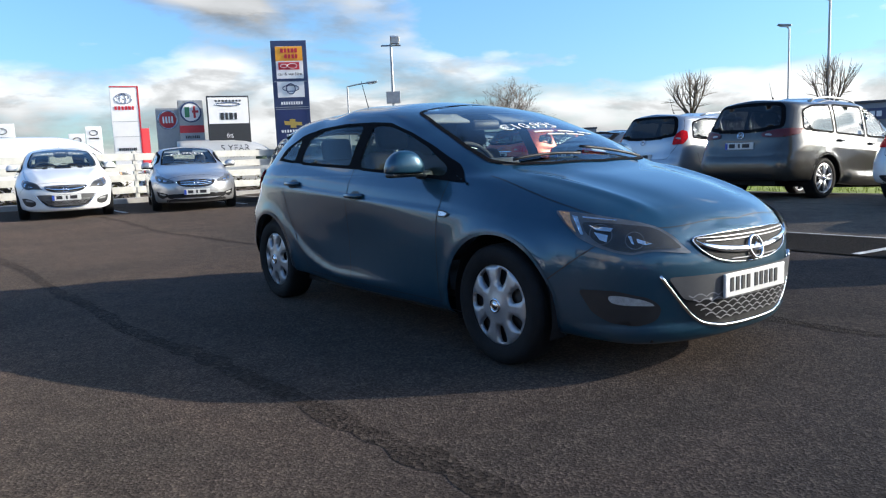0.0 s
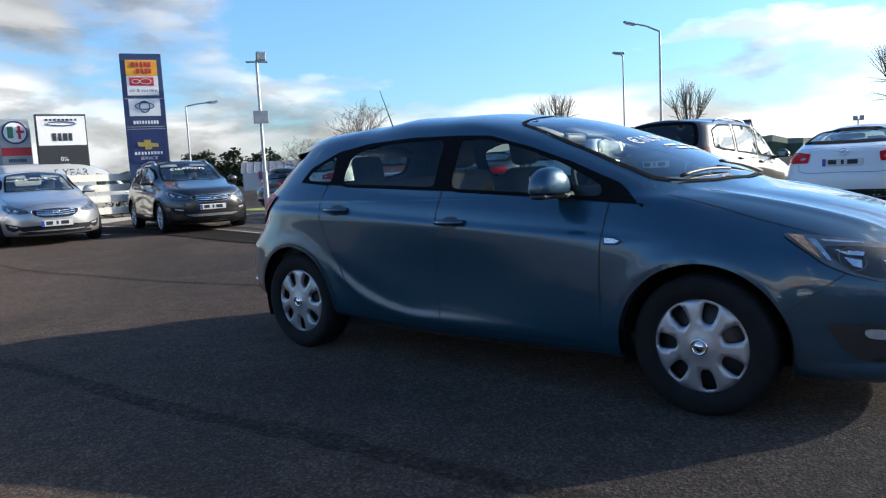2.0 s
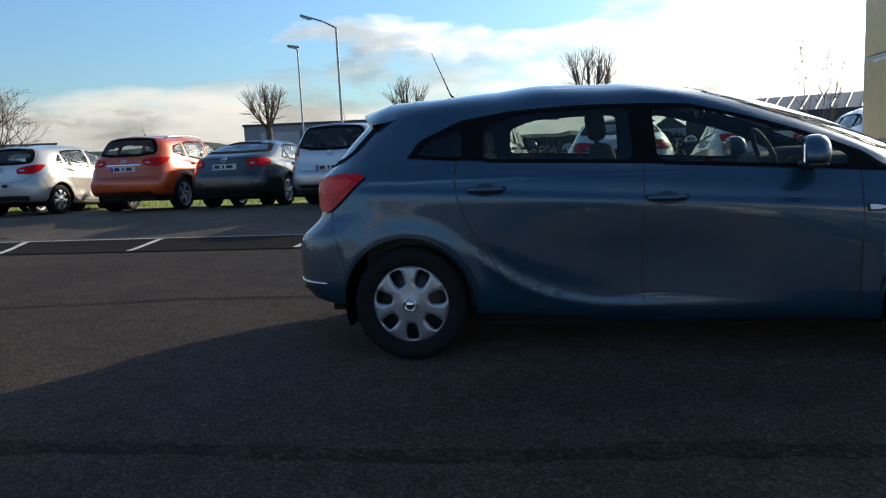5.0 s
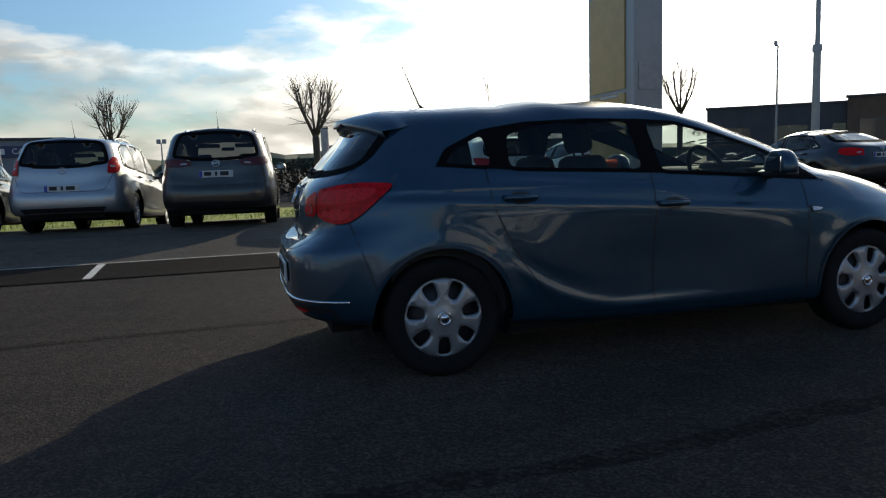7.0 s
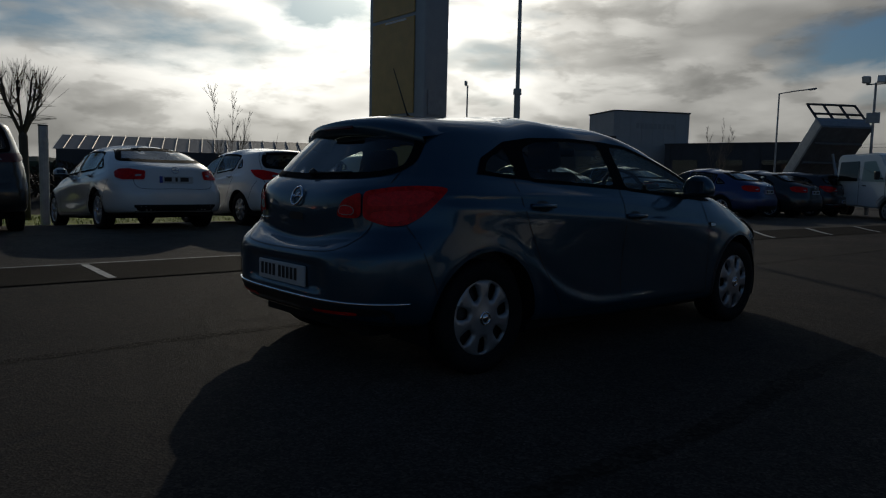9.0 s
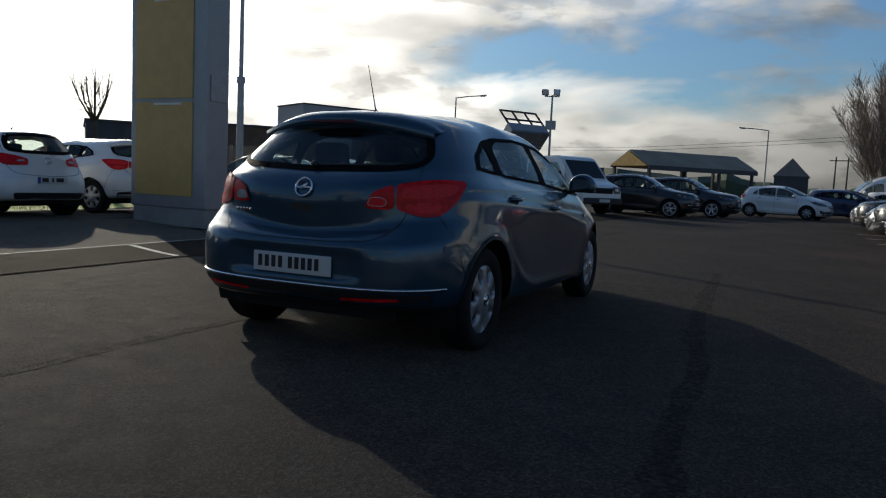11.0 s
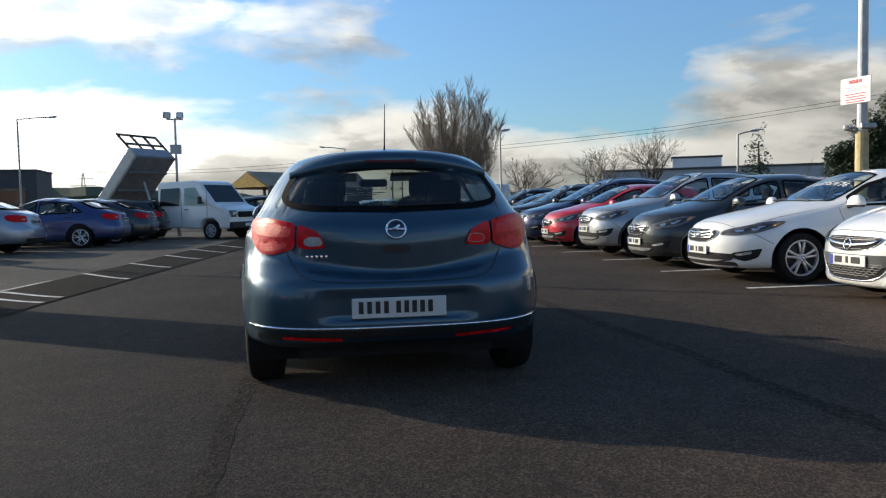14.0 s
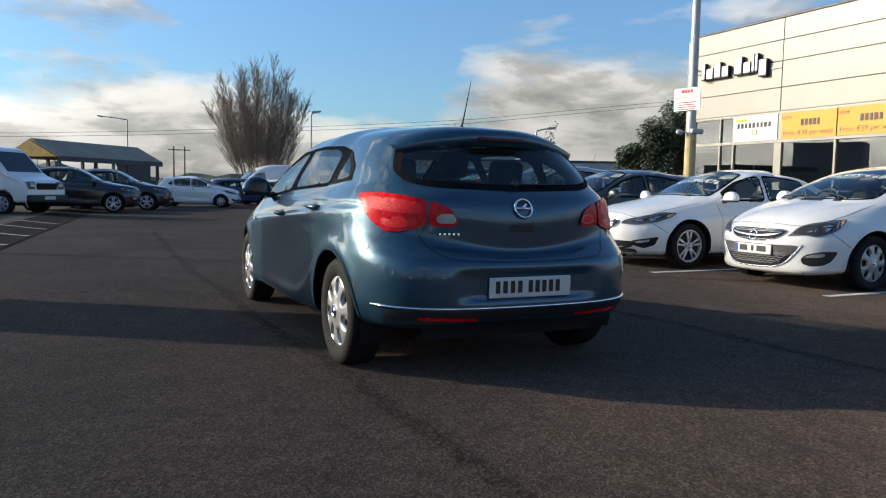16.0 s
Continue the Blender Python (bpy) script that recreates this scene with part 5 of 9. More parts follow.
    if key == "hatch":
        us = np.linspace(-0.382, 0.382, 41)
        up_z = np.interp(abs(us), [0.0, 0.12, 0.25, 0.362, 0.382], [0.602, 0.606, 0.619, 0.640, 0.660])
        low_z = np.interp(abs(us), [0.0, 0.12, 0.25, 0.335, 0.382], [0.573, 0.577, 0.592, 0.616, 0.656])
        wing = []
        for zz in (up_z, (up_z + low_z) / 2, low_z):
            P, N = on_body(bvh, list(zip(us, zz)), FRONT)
            wing.append([p + n * (0.028 if zz is not up_z and zz is not low_z else 0.020) for p, n in zip(P, N)])
        nw = min(len(r) for r in wing)
        put("chrome_bar", ([p for r in wing for p in r[:nw]], [(r * nw + k, r * nw + k + 1, (r + 1) * nw + k + 1, (r + 1) * nw + k) for r in (0, 1) for k in range(nw - 1)]), "CHROME", row, "chrome wing across the grille")
        for z0, wide in ((0.655, 0.36), (0.640, 0.32), (0.552, 0.19)):
            P, N = on_body(bvh, [(wide * k / 14, z0 + 0.004 * (abs(k) / 14) ** 2) for k in range(-14, 15)], FRONT)
            put("grille_slat", ribbon(P, 0.005, N, 0.018), "MESH", row)
    for fz in () if key == "hatch" else (0.3, 0.5, 0.72):
        z0 = min(gz) + (max(gz) - min(gz)) * fz
        P, N = on_body(bvh, [(gx * 0.8 * k / 14, z0 + 0.02 * (abs(k) / 14) ** 2) for k in range(-14, 15)], FRONT)
        if len(P) > 3:
            put("chrome_bar", ribbon(P, 0.012, N, 0.022), "CHROME", row)
    row = put("lower_intake", patch(bvh, it, FRONT, step=st, lift=0.008), "GRILLE")
    iz0, iz1, ixm = min(p[1] for p in it), max(p[1] for p in it), max(p[0] for p in it)
    rows_n = 7 if key == "hatch" else 5
    for k in range(rows_n):
        z0 = iz0 + 0.015 + (iz1 - 0.115 - iz0) * k / (rows_n - 1)
        xs = [x for x in np.linspace(-ixm, ixm, 141 if fine else 41) if inside((x, z0), grown(it, -0.02))]
        if len(xs) > 4:
            P, N = on_body(bvh, [(x, z0 + (0.015 * abs(math.sin(x * 46 + 1.57 * (k % 2))) if key == "hatch" else 0.0)) for x in xs], FRONT)
            put("mesh_bar", ribbon(P, 0.006 if key == "hatch" else 0.010, N, 0.016), "MESH", row)
    for flip in (False, True):
        dz = s["fplate"] - 0.445
        fo = rounded([(0.57, 0.475 + dz), (0.70, 0.455 + dz), (0.93, 0.415 + dz), (0.90, 0.345 + dz), (0.76, 0.31 + dz), (0.62, 0.36 + dz)] if key != "hatch" else
                     [(0.56, 0.446), (0.72, 0.443), (0.88, 0.405), (0.935, 0.36), (0.915, 0.30), (0.83, 0.272), (0.702, 0.290), (0.625, 0.335)], 1)
        fd = patch(bvh, fo, CORNER_F, step=0.03, lift=0.004)
        blade = [(0.68, 0.44 + dz), (0.89, 0.405 + dz), (0.87, 0.38 + dz), (0.70, 0.40 + dz)] if key != "hatch" else [(0.69, 0.423), (0.762, 0.418), (0.862, 0.396), (0.908, 0.369), (0.752, 0.376), (0.70, 0.387)]
        fi = patch(bvh, rounded(blade, 1), CORNER_F, step=0.03, lift=0.009)
        # flush black patch: the plastic trim, with the hollow's shade put into its colour
        row = put("fog_light_recess", mirrored(*fd) if flip else fd, "BLACK" if key == "hatch" else "GRILLE")
        put("fog_light", mirrored(*fi) if flip else fi, "CLEAR_LENS", row)

    # number plates with bars for the characters
    for fm, z, name, sgn in ((FRONT, s["fplate"], "front_plate", 1), (REAR, s["rplate"], "rear_plate", -1)):
        h = bvh.ray_cast(fm @ Vector((0, z, 0)), Vector((0, -sgn, 0)))
        h2 = bvh.ray_cast(fm @ Vector((0.24, z, 0)), Vector((0, -sgn, 0)))
        if h[0] is None:
            continue
        yp = h[0].y + sgn * 0.012
        bm = box((0.52, 0.016, 0.112), (0, yp, z), 0.006)
        row = put(name, bm_data(bm), "PLATE", None, "white plate with dark bars", False)
        if fine:
            words = [(-0.21 + 0.046 * k, 0.026) for k in range(4)] + [(-0.005 + 0.044 * k, 0.026) for k in range(5)]
        else:
            words = [(-0.13, 0.11), (0.0, 0.035), (0.125, 0.13)]
        for x, wd in words:
            put("plate_bar", bm_data(box((wd, 0.004, 0.066), (x * (1 if sgn < 0 else -1), yp + sgn * 0.0095, z + 0.004))), "INK", row, "", False)
        if not fine:
            bb = box((0.045, 0.003, 0.104), (0.235 * sgn, yp + sgn * 0.009, z))
            put("blue_band", bm_data(bb), "BLUEBAND", row, "", False)
        bz = s["badge_f"] if sgn > 0 else s["badge_r"]
        h = bvh.ray_cast(fm @ Vector((0, bz, 0)), Vector((0, -sgn, 0)))
        if h[0] is not None:
            nn = h[1] if h[1].y * sgn > 0 else -h[1]
            rot = nn.to_track_quat("X", "Z").to_matrix().to_4x4()
            rot.translation = h[0] + nn * (0.022 if sgn > 0 else 0.010)
            ring = []
            for k in range(12):
                t = 2 * math.pi * k / 12
                ring.append((0.0535 + 0.0065 * math.cos(t), 0.008 * math.sin(t)))
            v, f = lathe(ring + ring[:1], 32)
            bmb = bmesh.new()
            add_box(bmb, (0.01, 0.118, 0.011), (0, 0, 0.0))
            add_box(bmb, (0.01, 0.05, 0.013), (0, 0.0, 0.008), 0, Matrix.Rotation(radians(38), 4, "X"))
            d = joined((v, f), bm_data(bmb))
            put("badge", ([rot @ Vector(p) for p in d[0]], d[1]), "CHROME", None, "round chrome badge")

    # shut lines
    seams = []
    bz = lambda y: float(lerp_table(s["belt"], y)) + 0.045
    for k, dy in enumerate(s["doors"]):
        top_z = bz(dy)
        if k == len(s["doors"]) - 1 and not s.get("van"):
            pts = [(dy - 0.02, top_z), (dy - 0.01, top_z - 0.2), (dy + 0.12, s["r"] + 0.30), (dy + 0.30, 0.36), (dy + 0.36, 0.29)]
        else:
            pts = [(dy, top_z), (dy - 0.015, 0.7), (dy - 0.02, 0.4), (dy, 0.28)]
        seams.append(([tuple(p) for p in smooth_curve(pts, 24)], SIDE_R, True))
    if not s.get("van"):
        seams.append(([tuple(p) for p in smooth_curve([(s["doors"][-1] + 0.36, 0.285), (0, 0.275), (s["doors"][0], 0.275)], 20)], SIDE_R, True))
        hy0 = s["doors"][0] + 0.25
        yn = s["top"][3][0]
        seams.append(([tuple(p) for p in smooth_curve([(0.72, hy0), (0.70, hy0 + 0.45), (0.60, yn - 0.22), (0.40, yn - 0.07), (0.0, yn - 0.02)], 24)], ABOVE, True))
        if s["trunk"]:
            seams.append(([tuple(p) for p in smooth_curve(s["trunk"], 30)], REAR, True))
        # bumper joint from arch to lamp
        seams.append(([tuple(p) for p in smooth_curve([(s["wb"] / 2 + arch * 0.9, s["r"] + arch * 0.45), (s["wb"] / 2 + arch + 0.22, s["head"][0][1] - 0.12)], 8)], SIDE_R, True))
        seams.append(([tuple(p) for p in smooth_curve([(-s["wb"] / 2 - arch * 0.92, s["r"] + arch * 0.42), (-s["wb"] / 2 - arch - 0.08, 0.82)], 8)], SIDE_R, True))
    for pts, fm, both in seams:
        P, N = on_body(bvh, pts, fm)
        if len(P) > 2:
            d = ribbon(P, 0.0055 if fine else 0.007, N, 0.0016)
            put("panel_gap", d, "GAP", 0)
            if both:
                put("panel_gap", mirrored(*d), "GAP", 0)

    # door handles, mirrors, side details
    for flip in (False, True):
        fl = (lambda d: mirrored(*d)) if flip else (lambda d: d)
        for hy, hz in s["handles"]:
            h = bvh.ray_cast((3, hy, hz), Vector((-1, 0, 0)))
            if h[0] is None:
                continue
            # shade of the cup behind the handle, as a flat black patch
            cupd = patch(bvh, rounded([(hy - 0.055, hz - 0.035), (hy + 0.055, hz - 0.035), (hy + 0.055, hz + 0.03), (hy - 0.055, hz + 0.03)], 2), SIDE_R, step=0.03, lift=0.002)
            bm = bmesh.new()
            x0 = h[0].x
            add_tube(bm, [(x0 - 0.005, hy - 0.095, hz), (x0 + 0.026, hy - 0.075, hz), (x0 + 0.034, hy, hz), (x0 + 0.026, hy + 0.075, hz), (x0 - 0.005, hy + 0.095, hz)], [0.014, 0.016, 0.015, 0.016, 0.014], 8)
            row = put("door_handle", fl(bm_data(bm)), "PAINT")
            put("handle_recess_shade", fl(cupd), "BLACK", row)
        my, mz = s["mirror"]
        h = bvh.ray_cast((3, my, mz - 0.06), Vector((-1, 0, 0)))
        x0 = h[0].x if h[0] is not None else s["w"]
        bm = bmesh.new()
        bmesh.ops.create_uvsphere(bm, u_segments=28, v_segments=18, radius=1.0)
        for v in bm.verts:
            c = Vector([math.copysign(abs(k) ** 0.8, k) for k in v.co])
            v.co = Matrix.Rotation(radians(-10), 3, "Z") @ Vector((0.120 * c.x * (1.0 - 0.22 * max(0.0, c.z)), max(-0.045, 0.072 * c.y), max(-0.032, 0.095 * c.z))) + Vector((x0 + 0.132, my + 0.02, mz + 0.005))
        row = put("wing_mirror", fl(bm_data(bm)), "PAINT", None, "")
        bm = bmesh.new()
        add_tube(bm, [(x0 - 0.04, my + 0.03, mz - 0.05), (x0 + 0.05, my + 0.03, mz - 0.045)], [0.03, 0.022], 8)
        add_box(bm, (0.22, 0.085, 0.030), (x0 + 0.130, my + 0.015, mz - 0.038), 0.014)
        put("mirror_arm", fl(bm_data(bm)), "BLACK", row)
        bm = box((0.150, 0.006, 0.085), (x0 + 0.132, my - 0.030, mz + 0.016), 0.0, Matrix.Rotation(radians(-10), 4, "Z"))
        put("mirror_glass", fl(bm_data(bm)), "MIRROR", row, "", False)

    if key == "hatch":
        vv, ff = [], []
        xs = np.linspace(-0.60, 0.60, 25)
        for x in xs:
            q = (x / 0.60) ** 2
            h0 = bvh.ray_cast((x, -1.36, 4), Vector((0, 0, -1)))[0].z
            yb, zb2 = -1.745 + 0.17 * q, 1.372 - 0.085 * q
            ym = (-1.36 + yb) / 2
            hm = bvh.ray_cast((x, ym, 4), Vector((0, 0, -1)))[0].z
            vv += [Vector((x, -1.36, h0 + 0.001)), Vector((x, ym, hm + 0.008)), Vector((x, yb, zb2)), Vector((x, yb + 0.030, zb2 - 0.055)), Vector((x, yb + 0.10, zb2 - 0.075)), Vector((x, yb + 0.18, zb2 - 0.06))]
        for i in range(len(xs) - 1):
            for j in range(5):
                ff.append((i * 6 + j, (i + 1) * 6 + j, (i + 1) * 6 + j + 1, i * 6 + j + 1))
        sp = put("roof_spoiler", (vv, ff), "PAINT")
        bm = box((0.30, 0.014, 0.020), (0, -1.727, 1.343), 0.004, Matrix.Rotation(radians(-28), 4, "X"))
        put("high_brake_light", bm_data(bm), "DARK_RED", sp)
        strip_pts = [(-0.83 + 1.66 * k / 40, 0.415 + 0.012 * (abs(k - 20) / 20) ** 2) for k in range(41)]
        P, N = on_body(bvh, strip_pts, REAR)
        bm = tube([p + n * 0.003 for p, n in zip(P, N)], 0.0075, 6)
        put("bumper_strip", bm_data(bm), "CHROME", None, "thin chrome strip on the rear bumper")
        lowp = rounded([(-0.80, 0.40), (0.80, 0.40), (0.74, 0.27), (-0.74, 0.27)], 2)
        put("bumper_lower", patch(bvh, lowp, REAR, step=0.05, lift=0.003), "BLACK")
        for sx in (1, -1):
            rp = [(sx * x, z) for x, z in rounded([(0.31, 0.345), (0.64, 0.36), (0.64, 0.378), (0.31, 0.363)], 1)]
            put("reflector_strip", patch(bvh, rp, REAR, step=0.03, lift=0.007), "RED_LENS", None, "narrow red bumper reflector")
        hp = rounded([(-0.078, 0.816), (0.078, 0.816), (0.078, 0.858), (-0.078, 0.858)], 1)
        put("tailgate_handle", patch(bvh, hp, REAR, step=0.03, lift=0.004), "BLACK")
        rp = rounded([(-0.46, 0.60), (0.46, 0.60), (0.36, 0.455), (-0.36, 0.455)], 2)
        seams_extra = on_body(bvh, resampled(rp, 0.04), REAR)
        put("plate_recess_edge", ribbon(*[seams_extra[0], 0.012, seams_extra[1], 0.0015]), "PAINT", 0)
        hb = bvh.ray_cast((-0.44, -4, 0.803), Vector((0, 1, 0)))[0]
        for k in range(5):
            put("model_bar", bm_data(box((0.013, 0.004, 0.017), (-0.495 + k * 0.026, hb.y - 0.003 - 0.003 * k, 0.803), 0.001)), "CHROME")
        P, N = on_body(bvh, [(0.0 + 0.04 * k, 1.072 + 0.001 * k) for k in range(10)], REAR)
        bm = tube([p + n * 0.012 for p, n in zip(P, N)], 0.0055, 6)
        add_tube(bm, [P[0] + N[0] * 0.004, P[0] + N[0] * 0.035], [0.024, 0.018], 10)
        put("rear_wiper", bm_data(bm), "BLACK")
        for flip in (False, True):
            mk = patch(bvh, [(0.900, 0.790), (0.906, 0.752), (0.968, 0.753), (1.000, 0.770), (0.955, 0.787)], SIDE_R, step=0.02, lift=0.006)
            mi = patch(bvh, [(0.909, 0.782), (0.914, 0.760), (0.964, 0.761), (0.986, 0.771), (0.952, 0.780)], SIDE_R, step=0.02, lift=0.009)
            row = put("side_repeater", mirrored(*mk) if flip else mk, "BLACK", None, "arrow-shaped indicator on the wing")
            put("repeater_lens", mirrored(*mi) if flip else mi, "ALLOY", row)
        ch = [(0.552, 0.507), (0.505, 0.44), (0.458, 0.378), (0.395, 0.308), (0.32, 0.262), (0.2, 0.242)]
        ch = [(-x, z) for x, z in ch] + [(0.0, 0.236)] + ch[::-1]
        P, N = on_body(bvh, [tuple(p) for p in smooth_curve(ch, 50)], FRONT)
        put("intake_surround", bm_data(tube([p + n * 0.004 for p, n in zip(P, N)], 0.009, 6)), "CHROME", None, "chrome line round the lower intake")
        band = rounded([(-0.525, 0.499), (0.525, 0.499), (0.445, 0.388), (0.2, 0.370), (-0.2, 0.370), (-0.445, 0.388)], 1)
        put("plate_band", patch(bvh, band, FRONT, step=0.025, lift=0.013), "BAND", None, "satin grey band behind the front plate")

    elif not s.get("van"):
        bw = s["w"] * 0.70
        low_b = patch(bvh, rounded([(-bw, 0.40), (bw, 0.40), (bw * 0.92, 0.27), (-bw * 0.92, 0.27)], 1), REAR, step=0.06, lift=0.005)
        row = put("bumper_lower", low_b, "BLACK")
        if s.get("clad"):
            put("skid_plate", patch(bvh, rounded([(-0.34, 0.385), (0.34, 0.385), (0.29, 0.30), (-0.29, 0.30)], 1), REAR, step=0.06, lift=0.009), "GALV", row, "silver skid plate")
            P, N = on_body(bvh, [(0.36 * k / 10, s["rplate"] + 0.085) for k in range(-10, 11)], REAR)
            put("tailgate_bar", ribbon(P, 0.022, N, 0.012), "CHROME")

    # wheels
    tyre, cover, drum, hub = wheel_parts(s["r"], s["cap"])
    xw = s["w"] - 0.125
    for wy in wheels_y:
        for sx in (1, -1):
            at = Matrix.Translation((sx * xw, wy, s["r"])) @ Matrix.Rotation(radians(-11 if wy < 0 else 0), 4, "X") @ (Matrix.Identity(4) if sx > 0 else Matrix.Rotation(math.pi, 4, "Z"))
            row = put("wheel", ([at @ Vector(p) for p in drum[0]], drum[1]), "BLACK", None)
            put("tyre", ([at @ Vector(p) for p in tyre[0]], tyre[1]), "RUBBER", row)
            put("wheel_cover" if s["cap"] == "cover" else "rim", ([at @ Vector(p) for p in cover[0]], cover[1]), "CAP" if s["cap"] == "cover" else "ALLOY", row)
            put("hub_cap", ([at @ Vector(p) for p in hub[0]], hub[1]), "CHROME", row)
            # arch liner and lip
            ang = np.linspace(-0.35, math.pi + 0.35, 26)
            vv, ff = [], []
            for a in ang:
                for xx in (s["w"] - 0.055, s["w"] - 0.40):
                    vv.append(Vector((sx * xx, wy + (arch + 0.004) * math.cos(a), s["r"] + (arch + 0.004) * math.sin(a))))
            for k in range(len(ang) - 1):
                ff.append((2 * k, 2 * k + 1, 2 * k + 3, 2 * k + 2))
            o = len(vv)
            vv += [Vector((sx * (s["w"] - 0.40), wy + (arch + 0.004) * math.cos(a), s["r"] + (arch + 0.004) * math.sin(a))) for a in ang]
            ff.append(tuple(range(o, o + len(ang))))
            put("arch_liner", (vv, ff), "GRILLE", 0, "", False)
            lip_pts = [(wy + (arch + (0.022 if s.get("clad") else 0.004)) * math.cos(a), s["r"] + (arch + (0.022 if s.get("clad") else 0.004)) * math.sin(a)) for a in np.linspace(-0.30, math.pi + 0.30, 30)]
            P, N = on_body(bvh, lip_pts, SIDE_R)
            if len(P) > 4:
                d = ribbon(P, 0.055 if s.get("clad") else 0.016, N, 0.007)
                put("arch_lip", mirrored(*d) if sx < 0 else d, "BLACK" if s.get("clad") else "PAINT", 0)

    # sills and under-tray
    bm = bmesh.new()
    add_box(bm, (s["w"] * 1.7, s["wb"] - arch * 2 + 0.1, 0.10), (0, 0, s["low"][4][1] + 0.03))
    if not s.get("van"):
        add_box(bm, (1.12, s["top"][0][0] - 0.22 - s["wb"] / 2 + arch, 0.16), (0, (s["top"][0][0] - 0.22 + s["wb"] / 2 - arch) / 2, 0.27))
        add_box(bm, (1.12, -s["wb"] / 2 + arch - s["top"][-1][0] - 0.22, 0.12), (0, (-s["wb"] / 2 + arch + s["top"][-1][0] + 0.22) / 2, 0.28))
    put("under_tray", bm_data(bm), "GRILLE", None, "", False)
    # lower rear and front trim
    for fm, z, name in ((REAR, 0.36, "rear_valance"), (FRONT, 0.235, "front_lip")):
        if key == "hatch":
            continue
        half = 0.62
        d = patch(bvh, rounded([(-half, z + 0.04), (half, z + 0.04), (half * 0.93, z - 0.06), (-half * 0.93, z - 0.06)], 2), fm, step=0.05, lift=0.004)
        put(name, d, "BLACK")
    if s.get("clad"):
        d = patch(bvh, rounded([(-s["wb"] / 2 + arch + 0.02, 0.24), (s["wb"] / 2 - arch - 0.02, 0.24), (s["wb"] / 2 - arch - 0.02, 0.40), (-s["wb"] / 2 + arch + 0.02, 0.40)], 1), SIDE_R, step=0.08, lift=0.006)
        put("sill_cladding", d, "BLACK")
        put("sill_cladding", mirrored(*d), "BLACK")
    if s.get("rails"):
        for sx in (1, -1):
            pts = []
            for yy in np.linspace(0.05, -1.45, 9):
                h = bvh.ray_cast((sx * 0.56, yy, 4), Vector((0, 0, -1)))
                lift = 0.045 if -1.4 < yy < 0.0 else -0.005
                pts.append(h[0] + Vector((0, 0, lift)))
            bm = tube(pts, 0.018, 8)
            put("roof_rail", bm_data(bm), "GALV", None, "silver roof rail")

    # cabin
    y_dash = (1.13 if key == "hatch" else s["screen"][2][1]) - 0.05
    y_tail = s["wb"] / -2 - 0.25
    hz = s["belt"][4][1]
    bm = bmesh.new()
    hw = s["w"] - 0.14
    add_box(bm, (2 * hw, y_dash - y_tail, 0.04), (0, (y_dash + y_tail) / 2, 0.30))
    y_door = y_dash if s.get("van") else y_dash - 0.30
    for sx in (1, -1):
        add_box(bm, (0.05, y_door - y_tail, hz - 0.36), (sx * hw, (y_door + y_tail) / 2, (hz + 0.26) / 2))
    put("cabin_tub", bm_data(bm), "INTERIOR", None, "", False)
    bm = bmesh.new()
    dash_w, dash_y = (2 * hw, y_dash - 0.10) if s.get("van") else (2 * hw - 0.22, y_dash - 0.24)
    add_box(bm, (dash_w, 0.50, 0.30), (0, dash_y, hz - 0.15), 0.09, seg=3)
    add_box(bm, (0.34, 0.22, 0.10), (0.36, dash_y - 0.12, hz - 0.01), 0.04)
    dash = put("dashboard", bm_data(bm), "INTERIOR")
    tv, tf = lathe([(0.18 + 0.014 * math.cos(t), 0.014 * math.sin(t)) for t in np.linspace(0, 2 * math.pi, 9)], 28)
    rot = Matrix.Translation((0.36, y_dash - 0.50, hz - 0.03)) @ Matrix.Rotation(radians(90), 4, "Z") @ Matrix.Rotation(radians(-24), 4, "Y")
    bm = box((0.02, 0.34, 0.05), (0, 0, 0), 0.008)
    d = joined((tv, tf), bm_data(bm))
    put("steering_wheel", ([rot @ Vector(p) for p in d[0]], d[1]), "INTERIOR", dash)
    sd, hr = seat_data(), headrest_data()
    seat_dz = (hz - 0.99) * 0.8 + 0.02
    for sx in (0.37, -0.37):
        off = Vector((sx, y_dash - 1.02, seat_dz))
        row = put("front_seat", ([p + off for p in sd[0]], sd[1]), "FABRIC")
        put("headrest", ([p + off for p in hr[0]], hr[1]), "FABRIC", row)
    if not s.get("van"):
        bm = bmesh.new()
        yb = y_dash - 1.92
        add_box(bm, (1.30, 0.48, 0.16), (0, yb + 0.12, 0.44 + seat_dz), 0.05, seg=3)
        add_box(bm, (1.28, 0.13, 0.58), (0, yb - 0.17, 0.76 + seat_dz), 0.05, Matrix.Rotation(radians(14), 4, "X"), 3)
        row = put("rear_bench", bm_data(bm), "FABRIC")
        for sx in (0.40, -0.40):
            off = Vector((sx, yb + 0.14, seat_dz - 0.08))
            put("headrest", ([p + off for p in hr[0]], hr[1]), "FABRIC", row)
        yp = yb - 0.35
        bm = box((1.2, max(0.2, yp - (s["top"][-1][0] + 0.25)), 0.02), (0, (yp + s["top"][-1][0] + 0.25) / 2, hz - 0.02))
        put("parcel_shelf", bm_data(bm), "INTERIOR", None, "", False)
    y_r0 = s["screen"][-1][1] - 0.10
    y_r1 = y_r0 - 1.35 if not s.get("van") else y_r0 - 0.8
    rl = patch(bvh, [(-0.50, y_r1), (0.50, y_r1), (0.50, y_r0), (-0.50, y_r0)], ABOVE, step=0.12, lift=-0.03)
    put("headliner", rl, "LINER")
